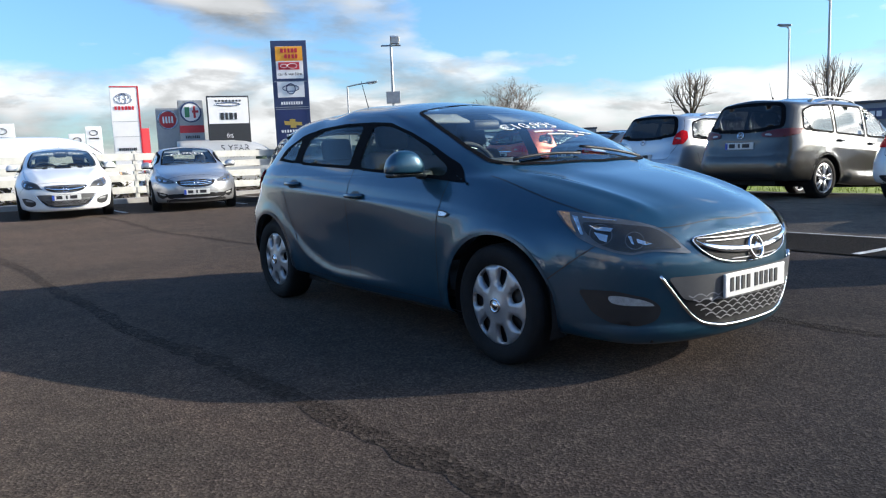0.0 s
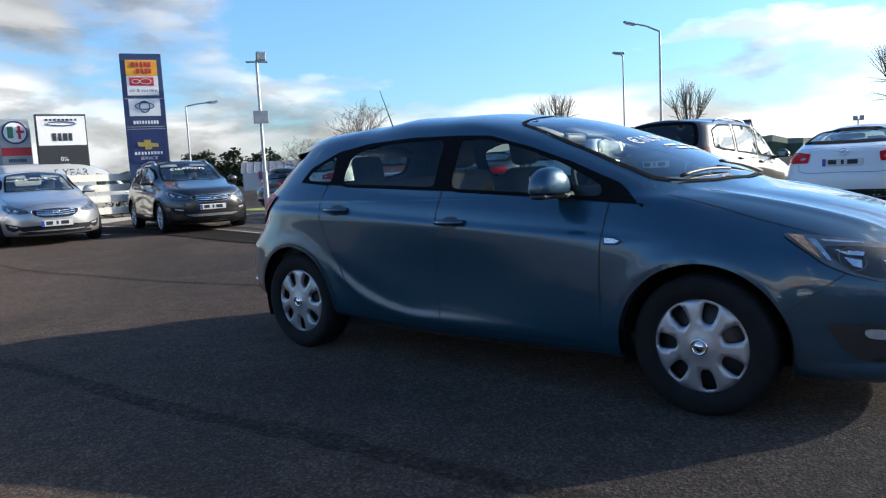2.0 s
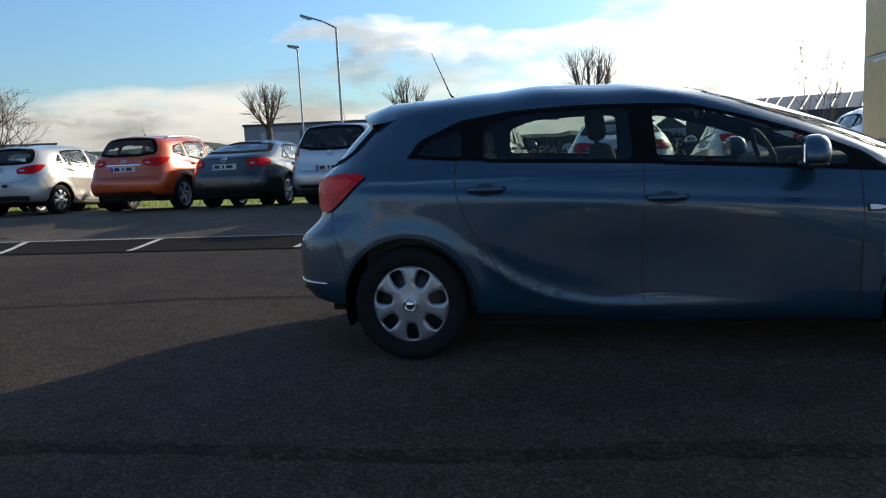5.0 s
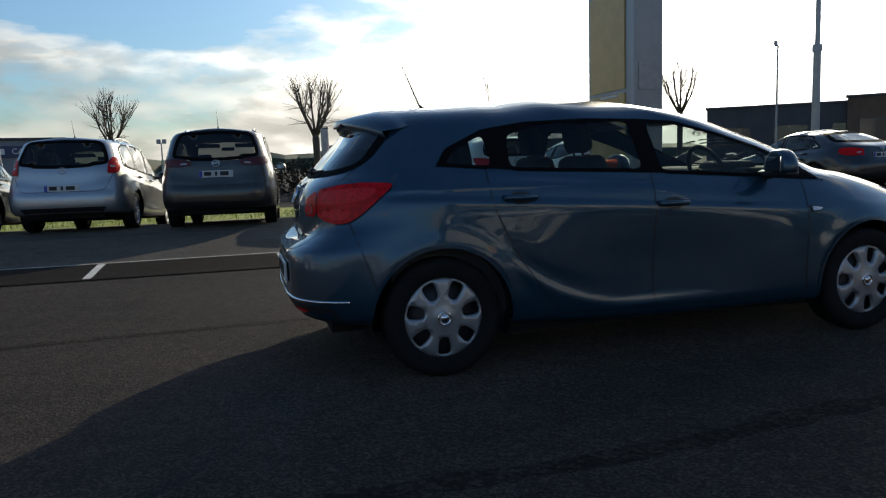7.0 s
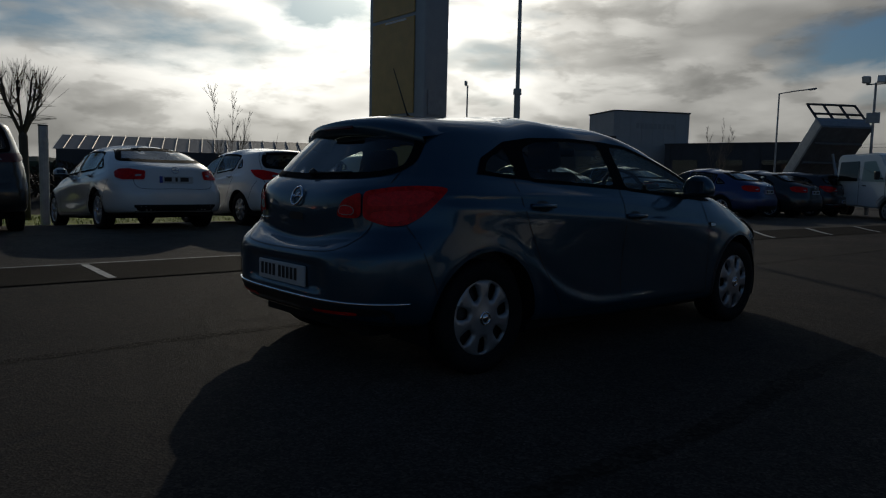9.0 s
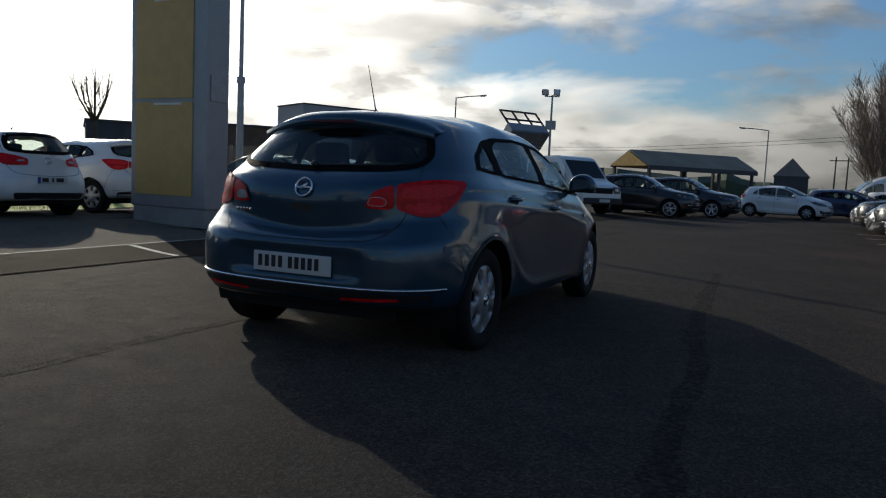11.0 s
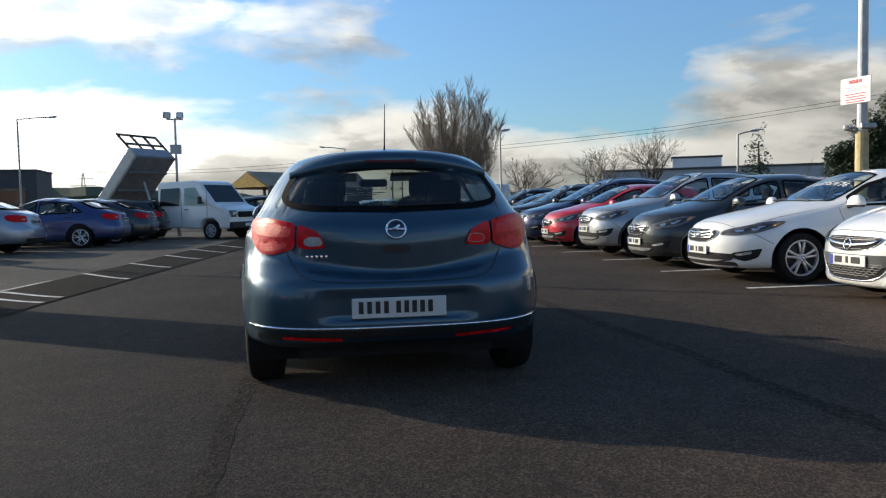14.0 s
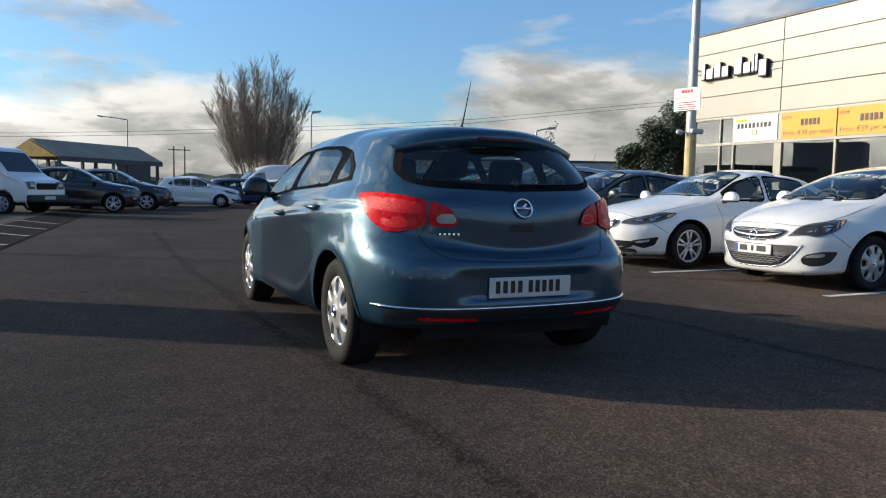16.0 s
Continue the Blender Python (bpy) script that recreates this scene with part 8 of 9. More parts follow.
def evergreen(at, height, width, label, seed, base_z=0.0, n=2600, leaf=0.10):
    rnd = random.Random(seed)
    root = thing("evergreen_tree", label, "tree", (at[0], at[1], base_z))
    part("trunk", tube([(0, 0, 0), (0.05, 0, height * 0.5), (0, 0, height * 0.85)], [0.14, 0.10, 0.03], 8), M_BARK, root)
    cl = []
    for k in range(40):
        t = rnd.uniform(0.04, 0.97)
        a = rnd.uniform(0, 6.28)
        rr = width * (1 - t * 0.72) * rnd.uniform(0.25, 0.75)
        cl.append(((rr * math.cos(a), rr * math.sin(a), t * height), (width * 0.36, width * 0.36, height * 0.10)))
    part("crown", leaf_cloud("crown", cl, n, leaf, M_LEAF, seed), M_LEAF, root, "dense dark evergreen foliage")
    return root


for i, (x, y, h, w) in enumerate(((21.0, 22.6, 3.3, 1.1), (21.9, 22.0, 4.4, 1.3), (23.0, 21.6, 5.2, 1.6), (24.4, 22.5, 4.8, 1.6))):
    evergreen((x, y), h, w * 1.2, "dark evergreen tree beside the showroom", 40 + i, n=12000, leaf=0.07)
evergreen((25.6, 36.4), 5.4, 1.2, "thin conifer beyond the sales row", 47, n=1500)
for i in range(9):
    evergreen((-44.0 - i * 1.0 - 0.4 * (i % 2), -74.2 + i * 0.72), 4.0 + 0.5 * math.sin(i * 2.1), 2.0, "dark conifer in a shelter belt", 50 + i, n=900, leaf=0.22)

# ---------------- buildings ----------------
def hall(name, p0, p1, height, depth, mat, label, roof=0.0, bands=(), base_z=0.0, openings=0):
    """A hall whose front wall runs from p0 to p1 and which stretches back from it; with panels, a parapet and openings."""
    d = Vector((p1[0] - p0[0], p1[1] - p0[1]))
    L = d.length
    root = thing(name, label, "building", (p0[0], p0[1], base_z), math.degrees(math.atan2(d.y, d.x)))
    part("wall", box((L, depth, height), (L / 2, depth / 2, height / 2)), mat, root)
    if roof > 0:
        bm = slab([(0, 0), (depth / 2, roof), (depth, 0)], L + 0.3)
        r = part("roof", bm, M_ROOF, root)
        r.matrix_basis = Matrix.Translation((L + 0.15, 0, height)) @ Matrix.Rotation(radians(90), 4, "Z")
        for k in range(int(L / 0.6)):
            q = part("roof_rib", tube([(0.3 + k * 0.6, -0.02, height + 0.02), (0.3 + k * 0.6, depth / 2, height + roof + 0.02)], 0.03, 4), M_ROOF, root)
    else:
        part("roof", box((L + 0.16, depth + 0.16, 0.14), (L / 2, depth / 2, height + 0.05), 0.02), M_DARKWALL, root)
    for k in range(int(L / 1.2)):
        part("wall_rib", box((0.05, 0.04, height - 0.1), (0.6 + k * 1.2, -0.01, height / 2)), mat, root)
    for k in range(openings):
        w = L / (openings * 1.7)
        win = part("window", box((w, 0.05, height * 0.28), (L * (k + 0.5) / openings, -0.03, height * 0.55)), M_SHOPGLASS, root)
        part("window_frame", box((w + 0.1, 0.03, height * 0.28 + 0.1), (L * (k + 0.5) / openings, -0.01, height * 0.55)), M_DARKWALL, win)
    return root


b1 = hall("retail_building", (-38.9, -21.0), (-41.7, -11.4), 2.95, 10, M_GREYWALL, "long grey retail shed with blue sign boards", openings=0)
p = part("sign_board", box((5.1, 0.08, 0.62), (6.05, -0.06, 2.33), 0.01), M_SIGNBLUE, b1, "long blue sign board with white lettering")
letters("sign_text", "Direct", 0.52, M_WHITE, p, (4.72, -0.112, 2.31))
bar_parts("name_bar", M_WHITE, p, 6.55, 2.33, 1.0, 0.30, 3, -0.11, 5)
letters("sign_text", "CARS", 0.42, M_WHITE, p, (7.85, -0.112, 2.33))
part("pale_panel", box((2.4, 0.06, 1.35), (2.2, -0.05, 1.85), 0.01), M_PALEWALL, b1, "pale wall panel beside the sign")
part("yellow_band", box((0.3, 0.10, 0.7), (8.75, -0.05, 2.45)), M_SIGNORANGE, b1)
hall("long_low_building", (-33.6, 4.6), (-28.9, 15.4), 2.0, 5, M_DARKWALL, "long low building with a ribbed sloping roof", roof=0.75)
hall("commercial_building", (-32.2, 23.4), (-26.8, 30.0), 3.4, 8, M_DARKWALL, "dark commercial building with parapet", openings=3)
hall("commercial_building", (-27.6, 28.6), (-23.3, 32.3), 3.65, 6, M_BRICK, "brown commercial building with a flat roof", openings=2)
b2 = hall("white_tower_building", (-41.2, 56.1), (-37.3, 63.2), 7.95, 6, M_PALEWALL, "pale boxy building with a grey name band")
bar_parts("name_bar", M_SIGNGREY, b2, 4.4, 6.6, 4.2, 0.5, 9, -0.05, 5)
hall("commercial_building", (-37.6, 59.6), (-25.2, 61.4), 4.75, 6, M_DARKWALL, "dark commercial building beside the pale tower", openings=3)
b3 = hall("gabled_shop", (-31.4, -46.8), (-35.0, -43.9), 1.5, 4, M_PALEWALL, "small gabled shop with a pink sign", roof=0.9)
part("pink_sign", box((2.0, 0.06, 0.6), (2.2, -0.05, 1.3)), material("plum_sign", (0.22, 0.05, 0.12), 0.5), b3)
hall("blue_grey_shed", (-42.0, -51.0), (-50.0, -42.8), 2.85, 8, M_GREYWALL, "long blue-grey shed by the road")
hall("low_office", (35.5, 41.8), (21.5, 49.6), 3.2, 6, M_PALEWALL, "low flat-roofed office block", openings=5)
hall("low_office_annexe", (28.5, 46.6), (25.5, 48.0), 4.1, 4, M_WHITE, "white office annexe with small windows", openings=3)
b5 = hall("far_house", (1.2, 104.0), (5.4, 103.9), 3.6, 5, M_DARKWALL, "far dark gabled house beyond the yard")
part("gable_roof", slab([(-0.2, 3.6), (2.1, 6.1), (4.4, 3.6)], 5), M_ROOF, b5)

# distant tree line all round
rnd = random.Random(77)
V, F = [], []
nseg = 360
for k in range(nseg + 1):
    a = 2 * math.pi * k / nseg
    R = 170 + 18 * math.sin(3 * a) + rnd.uniform(-2, 2)
    h = 3.4 + 1.6 * noise.noise((math.cos(a) * 9, math.sin(a) * 9, 2)) + rnd.uniform(-0.5, 0.5) + 3.0 * math.exp(-((a - radians(106)) / radians(9)) ** 2)
    for rr, zz in ((R, -0.2), (R + 1, h * 0.7), (R + 5, h), (R + 16, h * 0.9), (R + 22, -0.2)):
        V.append((rr * math.cos(a), rr * math.sin(a), zz))
for k in range(nseg):
    for j in range(4):
        F.append((k * 5 + j, (k + 1) * 5 + j, (k + 1) * 5 + j + 1, k * 5 + j + 1))
tagged(new("distant_woods", mesh_of("distant_woods", V, F, M_LEAF, False)), "dark line of far woods on the horizon", "woods", kind="stuff")

# grass verge behind the western row
V, F = [], []
for i, y in enumerate(np.arange(-24, 30, 1.0)):
    for x in (-14.3, -15.6, -16.5, -18.6):
        V.append((x + 0.1 * math.sin(y * 1.3), y, ground_z(x, y) + 0.012))
for i in range(53):
    for j in range(3):
        F.append((i * 4 + j, i * 4 + j + 1, (i + 1) * 4 + j + 1, (i + 1) * 4 + j))
tagged(new("grass_verge", mesh_of("grass_verge", V, F, M_GRASS)), "yellow-green grass verge behind the parked cars", "grass", kind="structure")
rg = random.Random(5)
V, F = [], []
for _ in range(9000):
    x, y = -14.35 - rg.random() * 2.8, rg.uniform(-22, 28)
    gz = ground_z(x, y)
    h, a = rg.uniform(0.04, 0.13), rg.uniform(0, 6.28)
    o = len(V)
    V += [(x, y, gz), (x + 0.02 * math.cos(a), y + 0.02 * math.sin(a), gz), (x + 0.03 * math.sin(a), y, gz + h)]
    F.append((o, o + 1, o + 2))
tagged(new("grass_blades", mesh_of("grass_blades", V, F, M_GRASS, False)), "rough tufts of yellow-green grass", "grass", kind="stuff")

# ---------------- showroom ----------------
sh = thing("showroom", "silver-clad car showroom with glazed front and yellow banners", "building", (21.9, 19.5, 0.0), -90)
# local x runs along the front (towards the south), local -y... the front faces local -y
FL = 16.0
part("upper_wall", box((FL, 9.0, 3.55), (FL / 2, 4.5, 4.30 + 1.775)), M_DARKWALL, sh)
zs_rows = [4.32, 5.22, 6.22, 7.02, 7.84]
cols = [0.0, 4.55, 9.1, 13.6, 16.0]
for z0, z1 in zip(zs_rows, zs_rows[1:]):
    for c0, c1 in zip(cols, cols[1:]):
        part("cladding_panel", box((c1 - c0 - 0.03, 0.08, z1 - z0 - 0.025), ((c0 + c1) / 2, -0.05, (z0 + z1) / 2), 0.008), M_CLAD, sh)
part("roof_edge", box((FL + 0.2, 9.2, 0.10), (FL / 2, 4.5, 7.89), 0.02), M_DARKMETAL, sh)
part("corner_pilaster", box((0.42, 0.8, 7.7), (-0.23, 0.3, 3.85), 0.01), M_CLAD, sh)
part("floor_slab", box((FL, 9, 0.12), (FL / 2, 4.5, 0.06)), M_KERB, sh)
part("back_wall", box((FL, 0.2, 4.3), (FL / 2, 8.9, 2.15)), M_PALEWALL, sh)
part("end_wall", box((0.2, 9, 4.3), (0.1, 4.5, 2.15)), M_GREYWALL, sh)
part("ceiling_panel", box((FL, 9, 0.1), (FL / 2, 4.5, 4.25)), M_PALEWALL, sh)
part("transom", box((FL, 0.14, 0.12), (FL / 2, -0.02, 3.18), 0.008), M_CLAD, sh)
part("head_rail", box((FL, 0.14, 0.10), (FL / 2, -0.02, 4.27), 0.008), M_CLAD, sh)
for k, x in enumerate((0.05, 1.55, 2.28, 4.5, 6.95, 9.3, 11.6, 13.8, 15.9)):
    w = 0.34 if k == 3 else 0.09
    part("mullion", box((w, 0.12, 4.3), (x, -0.02, 2.15), 0.008), M_CLAD, sh)
for x0, x1 in ((0.1, 1.5), (1.6, 2.23), (2.33, 4.33), (4.67, 6.9), (7.0, 9.25), (9.35, 11.55), (11.65, 13.75), (13.85, 15.85)):
    part("window_pane", box((x1 - x0, 0.02, 2.95), ((x0 + x1) / 2, 0.0, 1.65)), M_SHOPGLASS, sh)
    if x1 < 2.3:
        part("window_pane", box((x1 - x0, 0.02, 1.0), ((x0 + x1) / 2, 0.0, 3.72)), M_SHOPGLASS, sh)
dl = part("door_leaf", box((2.05, 0.03, 2.3), (3.33, 0.04, 1.2)), M_SHOPGLASS, sh, "glazed sliding door")
for dx in (-0.98, 0.0, 0.98):
    part("door_stile", box((0.09, 0.05, 2.3), (3.33 + dx, 0.04, 1.2), 0.006), M_DARKMETAL, dl)
bn = part("white_banner", box((2.15, 0.03, 0.98), (3.40, -0.10, 3.73), 0.004), M_WHITE, sh, "white banner with dark bars")
bar_parts("product_bar", M_INK, bn, 3.35, 3.86, 1.72, 0.20, 9, -0.125, 3)
part("yellow_strip", box((0.55, 0.012, 0.13), (2.72, -0.124, 4.08)), material("lime_strip", (0.75, 0.68, 0.05), 0.5), bn)
letters("banner_lettering", "THE NEW", 0.115, M_INK, bn, (2.72, -0.134, 4.075), 90, 0)
letters("banner_lettering", "BEST IN CLASS", 0.135, M_INK, bn, (3.40, -0.122, 3.36), 90, 0)
part("round_emblem", emblem(bmesh.new(), 3.40, 3.58, 0.13, 0.10, -0.13, 0.018), M_GOLD, bn)
for x, price in ((5.83, "From €39 per week"), (8.20, "From €59 per week")):
    bn = part("yellow_banner", box((2.32, 0.03, 0.98), (x, -0.10, 3.73), 0.004), material("yellow_banner", (0.70, 0.30, 0.018), 0.55, vary=0.04), sh, "yellow offer banner")
    letters("banner_lettering", "NEW", 0.20, M_INK, bn, (x - 0.92, -0.122, 4.03), 90, 0)
    bar_parts("product_bar", M_INK, bn, x + 0.1, 3.82, 0.85, 0.24, 5, -0.125, 9)
    letters("banner_lettering", price, 0.26, M_INK, bn, (x, -0.122, 3.44), 90, 0)
# raised name on the wall, as plain blocks
nm = part("name_sign", box((4.0, 0.03, 0.04), (2.55, -0.12, 5.98)), M_CLAD, sh, "raised white name sign with dark edges")
xx = 0.55
for k, (w, h) in enumerate(((0.20, 0.62), (0.40, 0.40), (0.36, 0.58), (0.38, 0.40), (-0.18, 0), (0.42, 0.62), (0.38, 0.40), (0.12, 0.64), (0.12, 0.64), (0.40, 0.58))):
    if w > 0:
        h *= 1.15
        zc = 5.92 + h / 2 - (0.2 if k in (9,) else 0.0)
        o = part("letter_block", box((w, 0.16, h), (xx + w / 2, -0.19, zc), 0.01), M_INK, nm)
        part("letter_face", box((w * 0.82, 0.02, h * 0.88), (xx + w / 2 + 0.01, -0.28, zc + 0.02), 0.004), M_WHITE, o)
    xx += abs(w) + 0.05
part("dome_camera", tube([(0.4, -0.1, 6.35), (0.4, -0.75, 6.42), (0.4, -0.85, 6.30), (0.4, -0.85, 6.15)], [0.03, 0.03, 0.06, 0.10], 8), M_GALV, sh)
for k in range(3):
    d = thing("showroom_desk", "white desk inside the showroom", "desk", (25.0 + k * 0.8, 16.5 - k * 3.0, 0.12), 10 * k)
    part("top", box((0.8, 1.6, 0.05), (0, 0, 0.74), 0.01), M_WHITE, d)
    part("panel", box((0.05, 1.5, 0.72), (0.3, 0, 0.36), 0.006), M_GREYWALL, d)

# ---------------- canopy, truck and far vehicles ----------------
cn = thing("valeting_canopy", "open canopy with a ribbed roof and yellow gable", "canopy", (-4.45, 31.3, 0.0), 48)
ro = part("roof", slab([(-1.5, 2.2), (0, 2.95), (1.5, 2.2), (1.5, 2.10), (0, 2.83), (-1.5, 2.10)], 6.8), M_TIMBERROOF, cn)
ro.matrix_basis = Matrix.Rotation(radians(-90), 4, "Z")
ga = part("gable", slab([(-1.42, 2.16), (0, 2.86), (1.42, 2.16)], 0.06), material("yellow_gable", (0.42, 0.25, 0.05), 0.7, vary=0.25, scale=3), cn)
ga.matrix_basis = Matrix.Translation((-0.07, 0, 0)) @ Matrix.Rotation(radians(-90), 4, "Z")
part("fascia", box((6.8, 0.06, 0.22), (3.4, -1.50, 2.08)), M_DARKWALL, cn)
for k in range(4):
    for sy in (-1.35, 1.35):
        part("post", box((0.12, 0.12, 2.15), (0.15 + k * 2.15, sy, 1.07)), M_DARKWALL, cn)

tr = thing("tipper_truck", "white crew-cab tipper truck with its bed raised", "truck", (-5.0, 22.2, 0.02), -122)
# the cab nose looks along local +y
M_BED = material("grey_steel_bed", (0.17, 0.175, 0.18), 0.6, metal=0.2, vary=0.3, scale=4)
CAB = [(-1.42, 0.46), (-1.45, 1.95), (-1.36, 2.10), (0.30, 2.13), (0.52, 2.06), (1.22, 1.26), (1.72, 1.08), (1.86, 0.92), (1.90, 0.42), (1.42, 0.40), (1.36, 0.62), (1.18, 0.76), (0.82, 0.76), (0.64, 0.62), (0.58, 0.40)]


def cab_half(z):
    """Half the cab's width at a height: upright below the windows, leaning in above."""
    return 0.96 - 0.11 * max(0.0, z - 1.15)


bm = bmesh.new()
rings = [[bm.verts.new((sx * cab_half(z), y, z)) for y, z in CAB] for sx in (1, -1)]
bm.faces.new(rings[0][::-1])
bm.faces.new(rings[1])
for k in range(len(CAB)):
    j = (k + 1) % len(CAB)
    bm.faces.new((rings[0][k], rings[0][j], rings[1][j], rings[1][k]))
bmesh.ops.recalc_face_normals(bm, faces=bm.faces)
bmesh.ops.bevel(bm, geom=[e for e in bm.edges], offset=0.045, segments=3, affect="EDGES", clamp_overlap=True)
part("cab", bm, P_WHITE, tr, "white crew cab", smooth=False)
for sx in (1, -1):
    for outline in ([(0.86, 1.22), (-0.16, 1.24), (-0.16, 1.86), (0.34, 1.88)], [(-0.36, 1.24), (-1.26, 1.24), (-1.26, 1.86), (-0.36, 1.88)]):
        bm = bmesh.new()
        vs = [bm.verts.new((sx * (cab_half(z) + 0.006), y, z)) for y, z in rounded(outline, 1)]
        bm.faces.new(vs if sx < 0 else vs[::-1])
        part("side_window", bm, M_GLASS_DARK if outline[0][0] < 0 else M_GLASS_SIDE, tr)
    part("door_handle", box((0.03, 0.16, 0.035), (sx * 0.97, -0.02, 1.10), 0.01), M_BLACK, tr)
    part("door_handle", box((0.03, 0.16, 0.035), (sx * 0.97, -1.15, 1.10), 0.01), M_BLACK, tr)
    for y in (0.90, -0.26, -1.32):
        part("panel_gap", box((0.006, 0.010, 1.35), (sx * 0.962, y, 1.15)), M_INK, tr)
    mr = part("wing_mirror", box((0.16, 0.10, 0.26), (sx * 1.12, 0.72, 1.42), 0.03), M_BLACK, tr)
    part("mirror_arm", tube([(sx * 0.94, 0.74, 1.32), (sx * 1.10, 0.74, 1.34)], 0.022, 6), M_BLACK, mr)
    hl = part("headlight", box((0.34, 0.10, 0.26), (sx * 0.72, 1.83, 0.92), 0.04), M_LAMP_HOUSING, tr)
    part("reflector", box((0.22, 0.02, 0.13), (sx * 0.70, 1.885, 0.93), 0.02), M_REFLECTOR, hl)
    tyre_d, cover_d, drum_d, hub_d = wheel_parts(0.34, "cover")
    at = Matrix.Translation((sx * 0.83, 1.0, 0.34)) @ (Matrix.Identity(4) if sx > 0 else Matrix.Rotation(math.pi, 4, "Z"))
    fw = part("wheel", mesh_of("front_wheel", [at @ Vector(p) for p in drum_d[0]], drum_d[1], M_BLACK), M_BLACK, tr)
    part("tyre", mesh_of("tyre", [at @ Vector(p) for p in tyre_d[0]], tyre_d[1], M_RUBBER), M_RUBBER, fw)
    part("wheel_cover", mesh_of("wheel_cover", [at @ Vector(p) for p in cover_d[0]], cover_d[1], M_CAP), M_CAP, fw)
bm = bmesh.new()
lean = Vector((0, 0.753, 0.658)) * 0.006
bm.faces.new([bm.verts.new(Vector(p) + lean) for p in ((0.80, 1.15, 1.34), (0.76, 0.60, 1.97), (-0.76, 0.60, 1.97), (-0.80, 1.15, 1.34))])
part("windscreen", bm, M_GLASS_DARK, tr)
part("grille", box((0.95, 0.05, 0.20), (0, 1.88, 0.90), 0.02), M_GRILLE, tr)
part("bumper", box((1.86, 0.16, 0.24), (0, 1.90, 0.52), 0.04), M_BLACK, tr, "black front bumper")
part("front_plate", box((0.52, 0.02, 0.11), (0, 1.99, 0.54), 0.004), M_PLATE, tr)
part("chassis", box((0.8, 3.9, 0.22), (0, -2.75, 0.62), 0.02), M_DARKMETAL, tr)
for sx in (1, -1):
    w4 = wheel_parts(0.34, "cover")
    at = Matrix.Translation((sx * 0.80, -3.1, 0.34)) @ (Matrix.Identity(4) if sx > 0 else Matrix.Rotation(math.pi, 4, "Z"))
    w0 = part("wheel", mesh_of("rear_wheel", [at @ Vector(p) for p in w4[2][0]], w4[2][1], M_BLACK), M_BLACK, tr)
    part("tyre", mesh_of("tyre", [at @ Vector(p) for p in w4[0][0]], w4[0][1], M_RUBBER), M_RUBBER, w0)
TILT = Matrix.Translation((0, -4.4, 0.85)) @ Matrix.Rotation(radians(47), 4, "X")


bed = part("bed_floor", box((1.95, 3.1, 0.10), (0, 1.55, 0), 0.01), M_BED, tr, "raised tipper bed")
bed.matrix_basis = TILT
for sx in (1, -1):
    part("side_board", box((0.05, 3.1, 0.42), (sx * 0.95, 1.55, 0.25), 0.01), M_GALV, bed)
part("tailboard", box((1.9, 0.05, 0.42), (0, 0.03, 0.25), 0.01), M_GALV, bed)
hb = part("headboard", box((1.95, 0.06, 0.42), (0, 3.08, 0.25), 0.01), M_GALV, bed)
for zz in (0.72, 1.25):
    part("rail", box((1.95, 0.06, 0.07), (0, 3.08, zz), 0.01), M_DARKMETAL, hb)
for xx in (-0.94, -0.32, 0.32, 0.94):
    part("upright", box((0.07, 0.06, 0.82), (xx, 3.08, 0.86), 0.01), M_DARKMETAL, hb)
for yy in (0.6, 1.5, 2.4):
    part("cross_member", box((1.8, 0.08, 0.10), (0, yy, -0.10), 0.01), M_BED, bed)
part("ram", tube([(0, -2.4, 0.7), (0, -2.95, 2.2)], [0.06, 0.045], 8), M_GALV, tr)

make_car("small", P_WHITE, (2.55, 32.4, 0), -108, "small white city car at the end of the yard", group="far parked cars")
make_car("hatch", P_NAVY, (5.4, 35.6, 0), -110, "navy hatchback at the end of the yard", group="far parked cars")
make_car("hatch", P_WHITE, (8.0, 36.6, 0), -112, "white hatchback at the end of the yard", group="far parked cars")
make_car("suv", P_BLACK, (-2.6, 24.8, 0), -96, "black crossover in front of the canopy", group="far parked cars")
make_car("suv", P_BLACK, (-1.2, 27.6, 0), -102, "black crossover in front of the canopy", group="far parked cars")
make_van((7.7, 39.2, 0), 96, 1.0, "large white panel van behind the sales row")

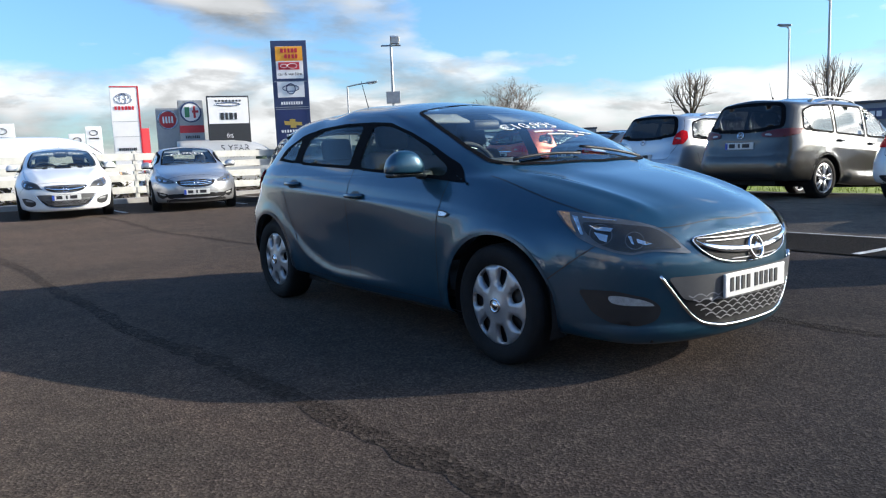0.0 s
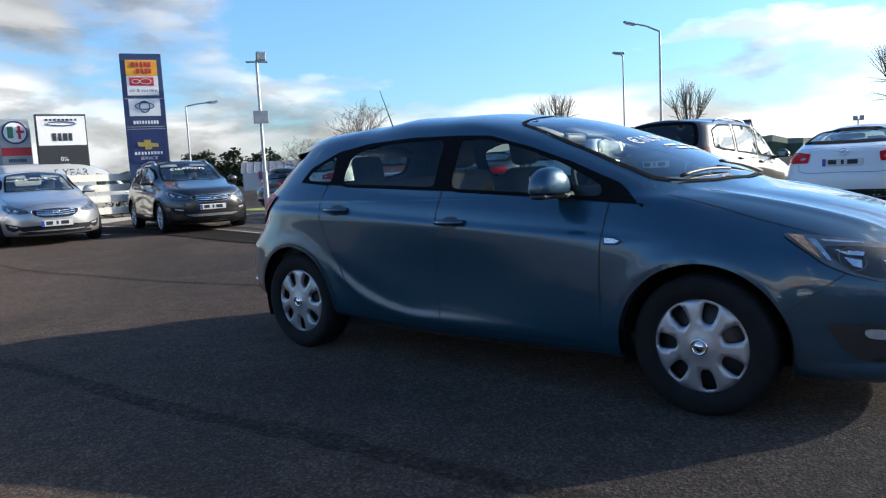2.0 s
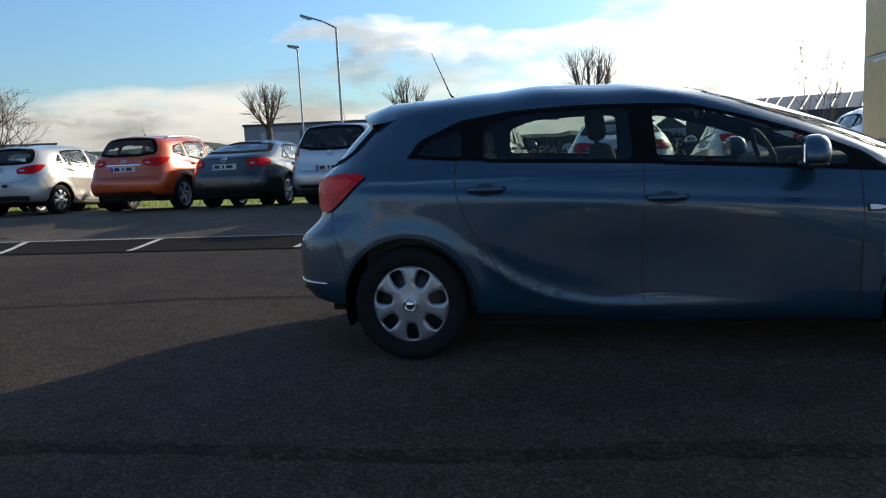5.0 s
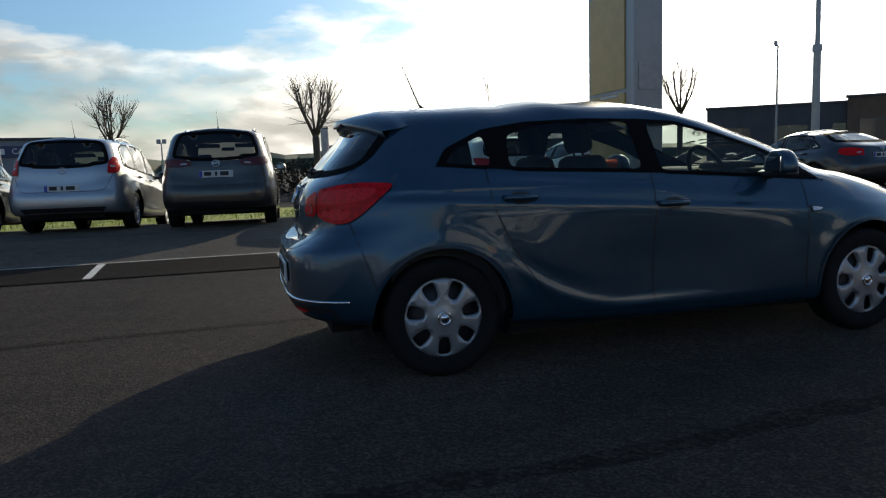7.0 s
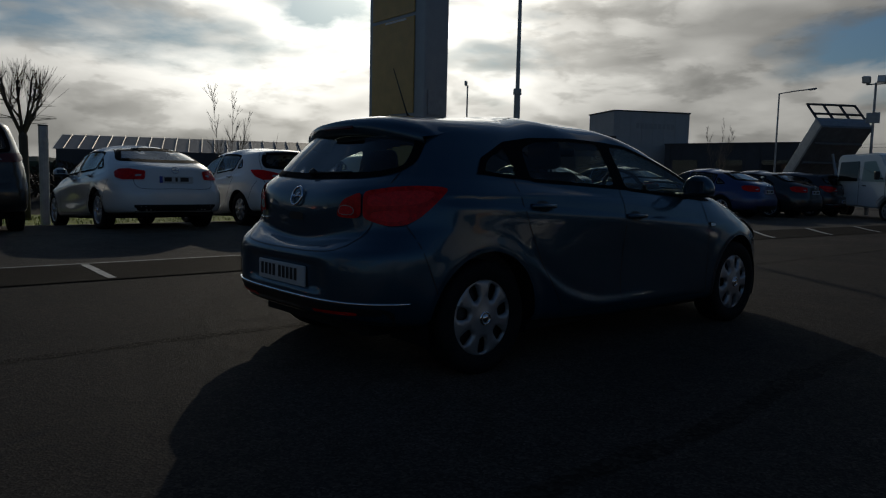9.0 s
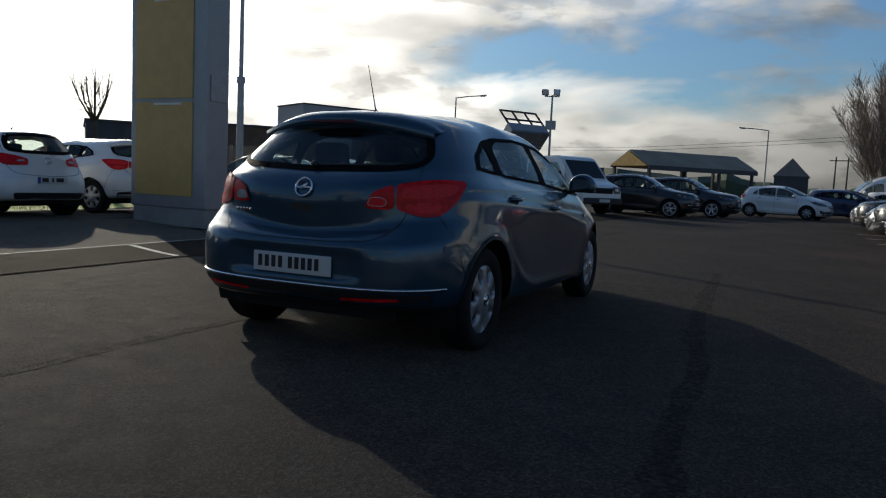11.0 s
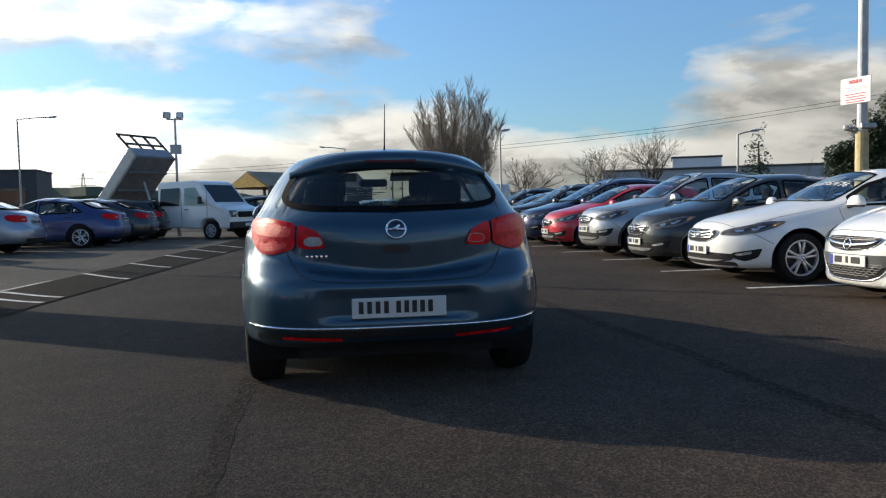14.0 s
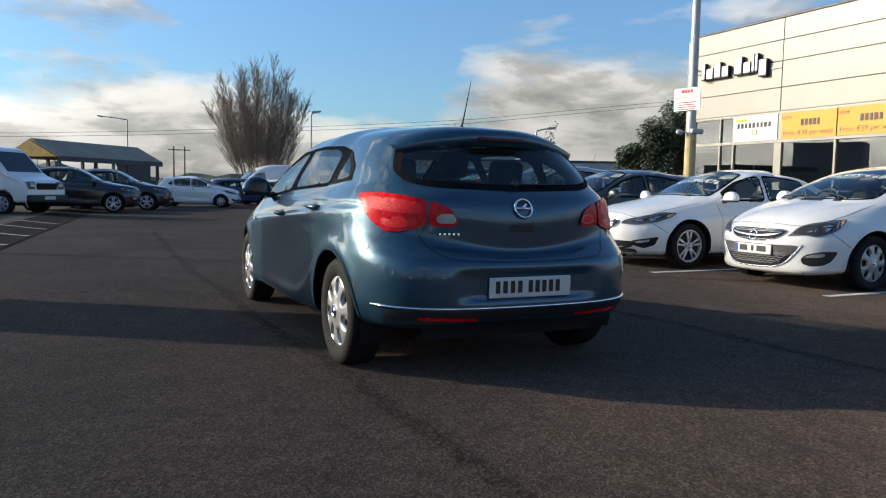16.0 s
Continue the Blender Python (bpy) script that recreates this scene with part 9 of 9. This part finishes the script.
# overhead wires and their poles
for k, dz in enumerate((0.0, -0.28)):
    pts = []
    for t in np.linspace(0, 1, 40):
        x, y = -60 + 150 * t, 84 - 68 * t * 1.0
        pts.append((x, y, float(np.interp(t, (0.0, 0.15, 0.27, 0.34, 0.41, 0.50, 0.56, 0.655, 0.8, 1.0), (6.6, 5.4, 4.75, 4.7, 5.1, 5.8, 6.45, 8.2, 10.5, 12.5))) + dz))
    tagged(new("overhead_wire", bm_mesh("overhead_wire", tube(pts, 0.013, 4), M_DARKMETAL)), "dark overhead power wire", "wire", "power wires")
for (x, y, h) in ((8.4, 103.7, 6.4), (9.8, 103.4, 6.4)):
    p = thing("power_pole", "wooden power pole far off", "pole", (x, y, 0), 0, "power poles")
    part("pole", tube([(0, 0, 0), (0, 0, h)], [0.11, 0.08], 8), M_BARK, p)
    part("crossarm", box((1.5, 0.12, 0.12), (0, 0, h - 0.5)), M_BARK, p)
py = thing("transmission_tower", "far steel transmission tower", "tower", (-90, 280.5, 0))
for sx in (-1, 1):
    for sy in (-1, 1):
        part("leg", tube([(sx * 2.2, sy * 2.2, 0), (sx * 0.6, sy * 0.6, 10), (sx * 0.2, sy * 0.2, 15.5)], 0.11, 4), M_GALV, py)
for zz, w in ((11.0, 4.2), (13.5, 3.6)):
    part("crossarm", box((w * 2, 0.2, 0.2), (0, 0, zz)), M_GALV, py)
for k in range(6):
    part("brace", tube([(-2.2 + k * 0.3, 0, k * 1.8), (2.2 - k * 0.3, 0, k * 1.8 + 1.6)], 0.1, 4), M_GALV, py)

# tar seams in the yard
SEAMS = [[(-0.1, -12.0), (-0.3, -8.0), (-0.55, -5.2), (-0.86, -3.4), (-0.9, -1.5), (-1.0, 1.0), (-1.05, 6.0), (-0.9, 12.0)],
         [(2.5, -10.5), (2.26, -6.5), (2.17, -4.5), (2.12, -1.5), (1.95, 0.5), (1.87, 1.9), (1.84, 2.6), (1.8, 4.5)]]
for sm in SEAMS:
    strip("tar_seam", sm, 0.12, M_CRACK, "coarse open tar seam in the worn tarmac", "tar seam", 0.002, group="tar seams")
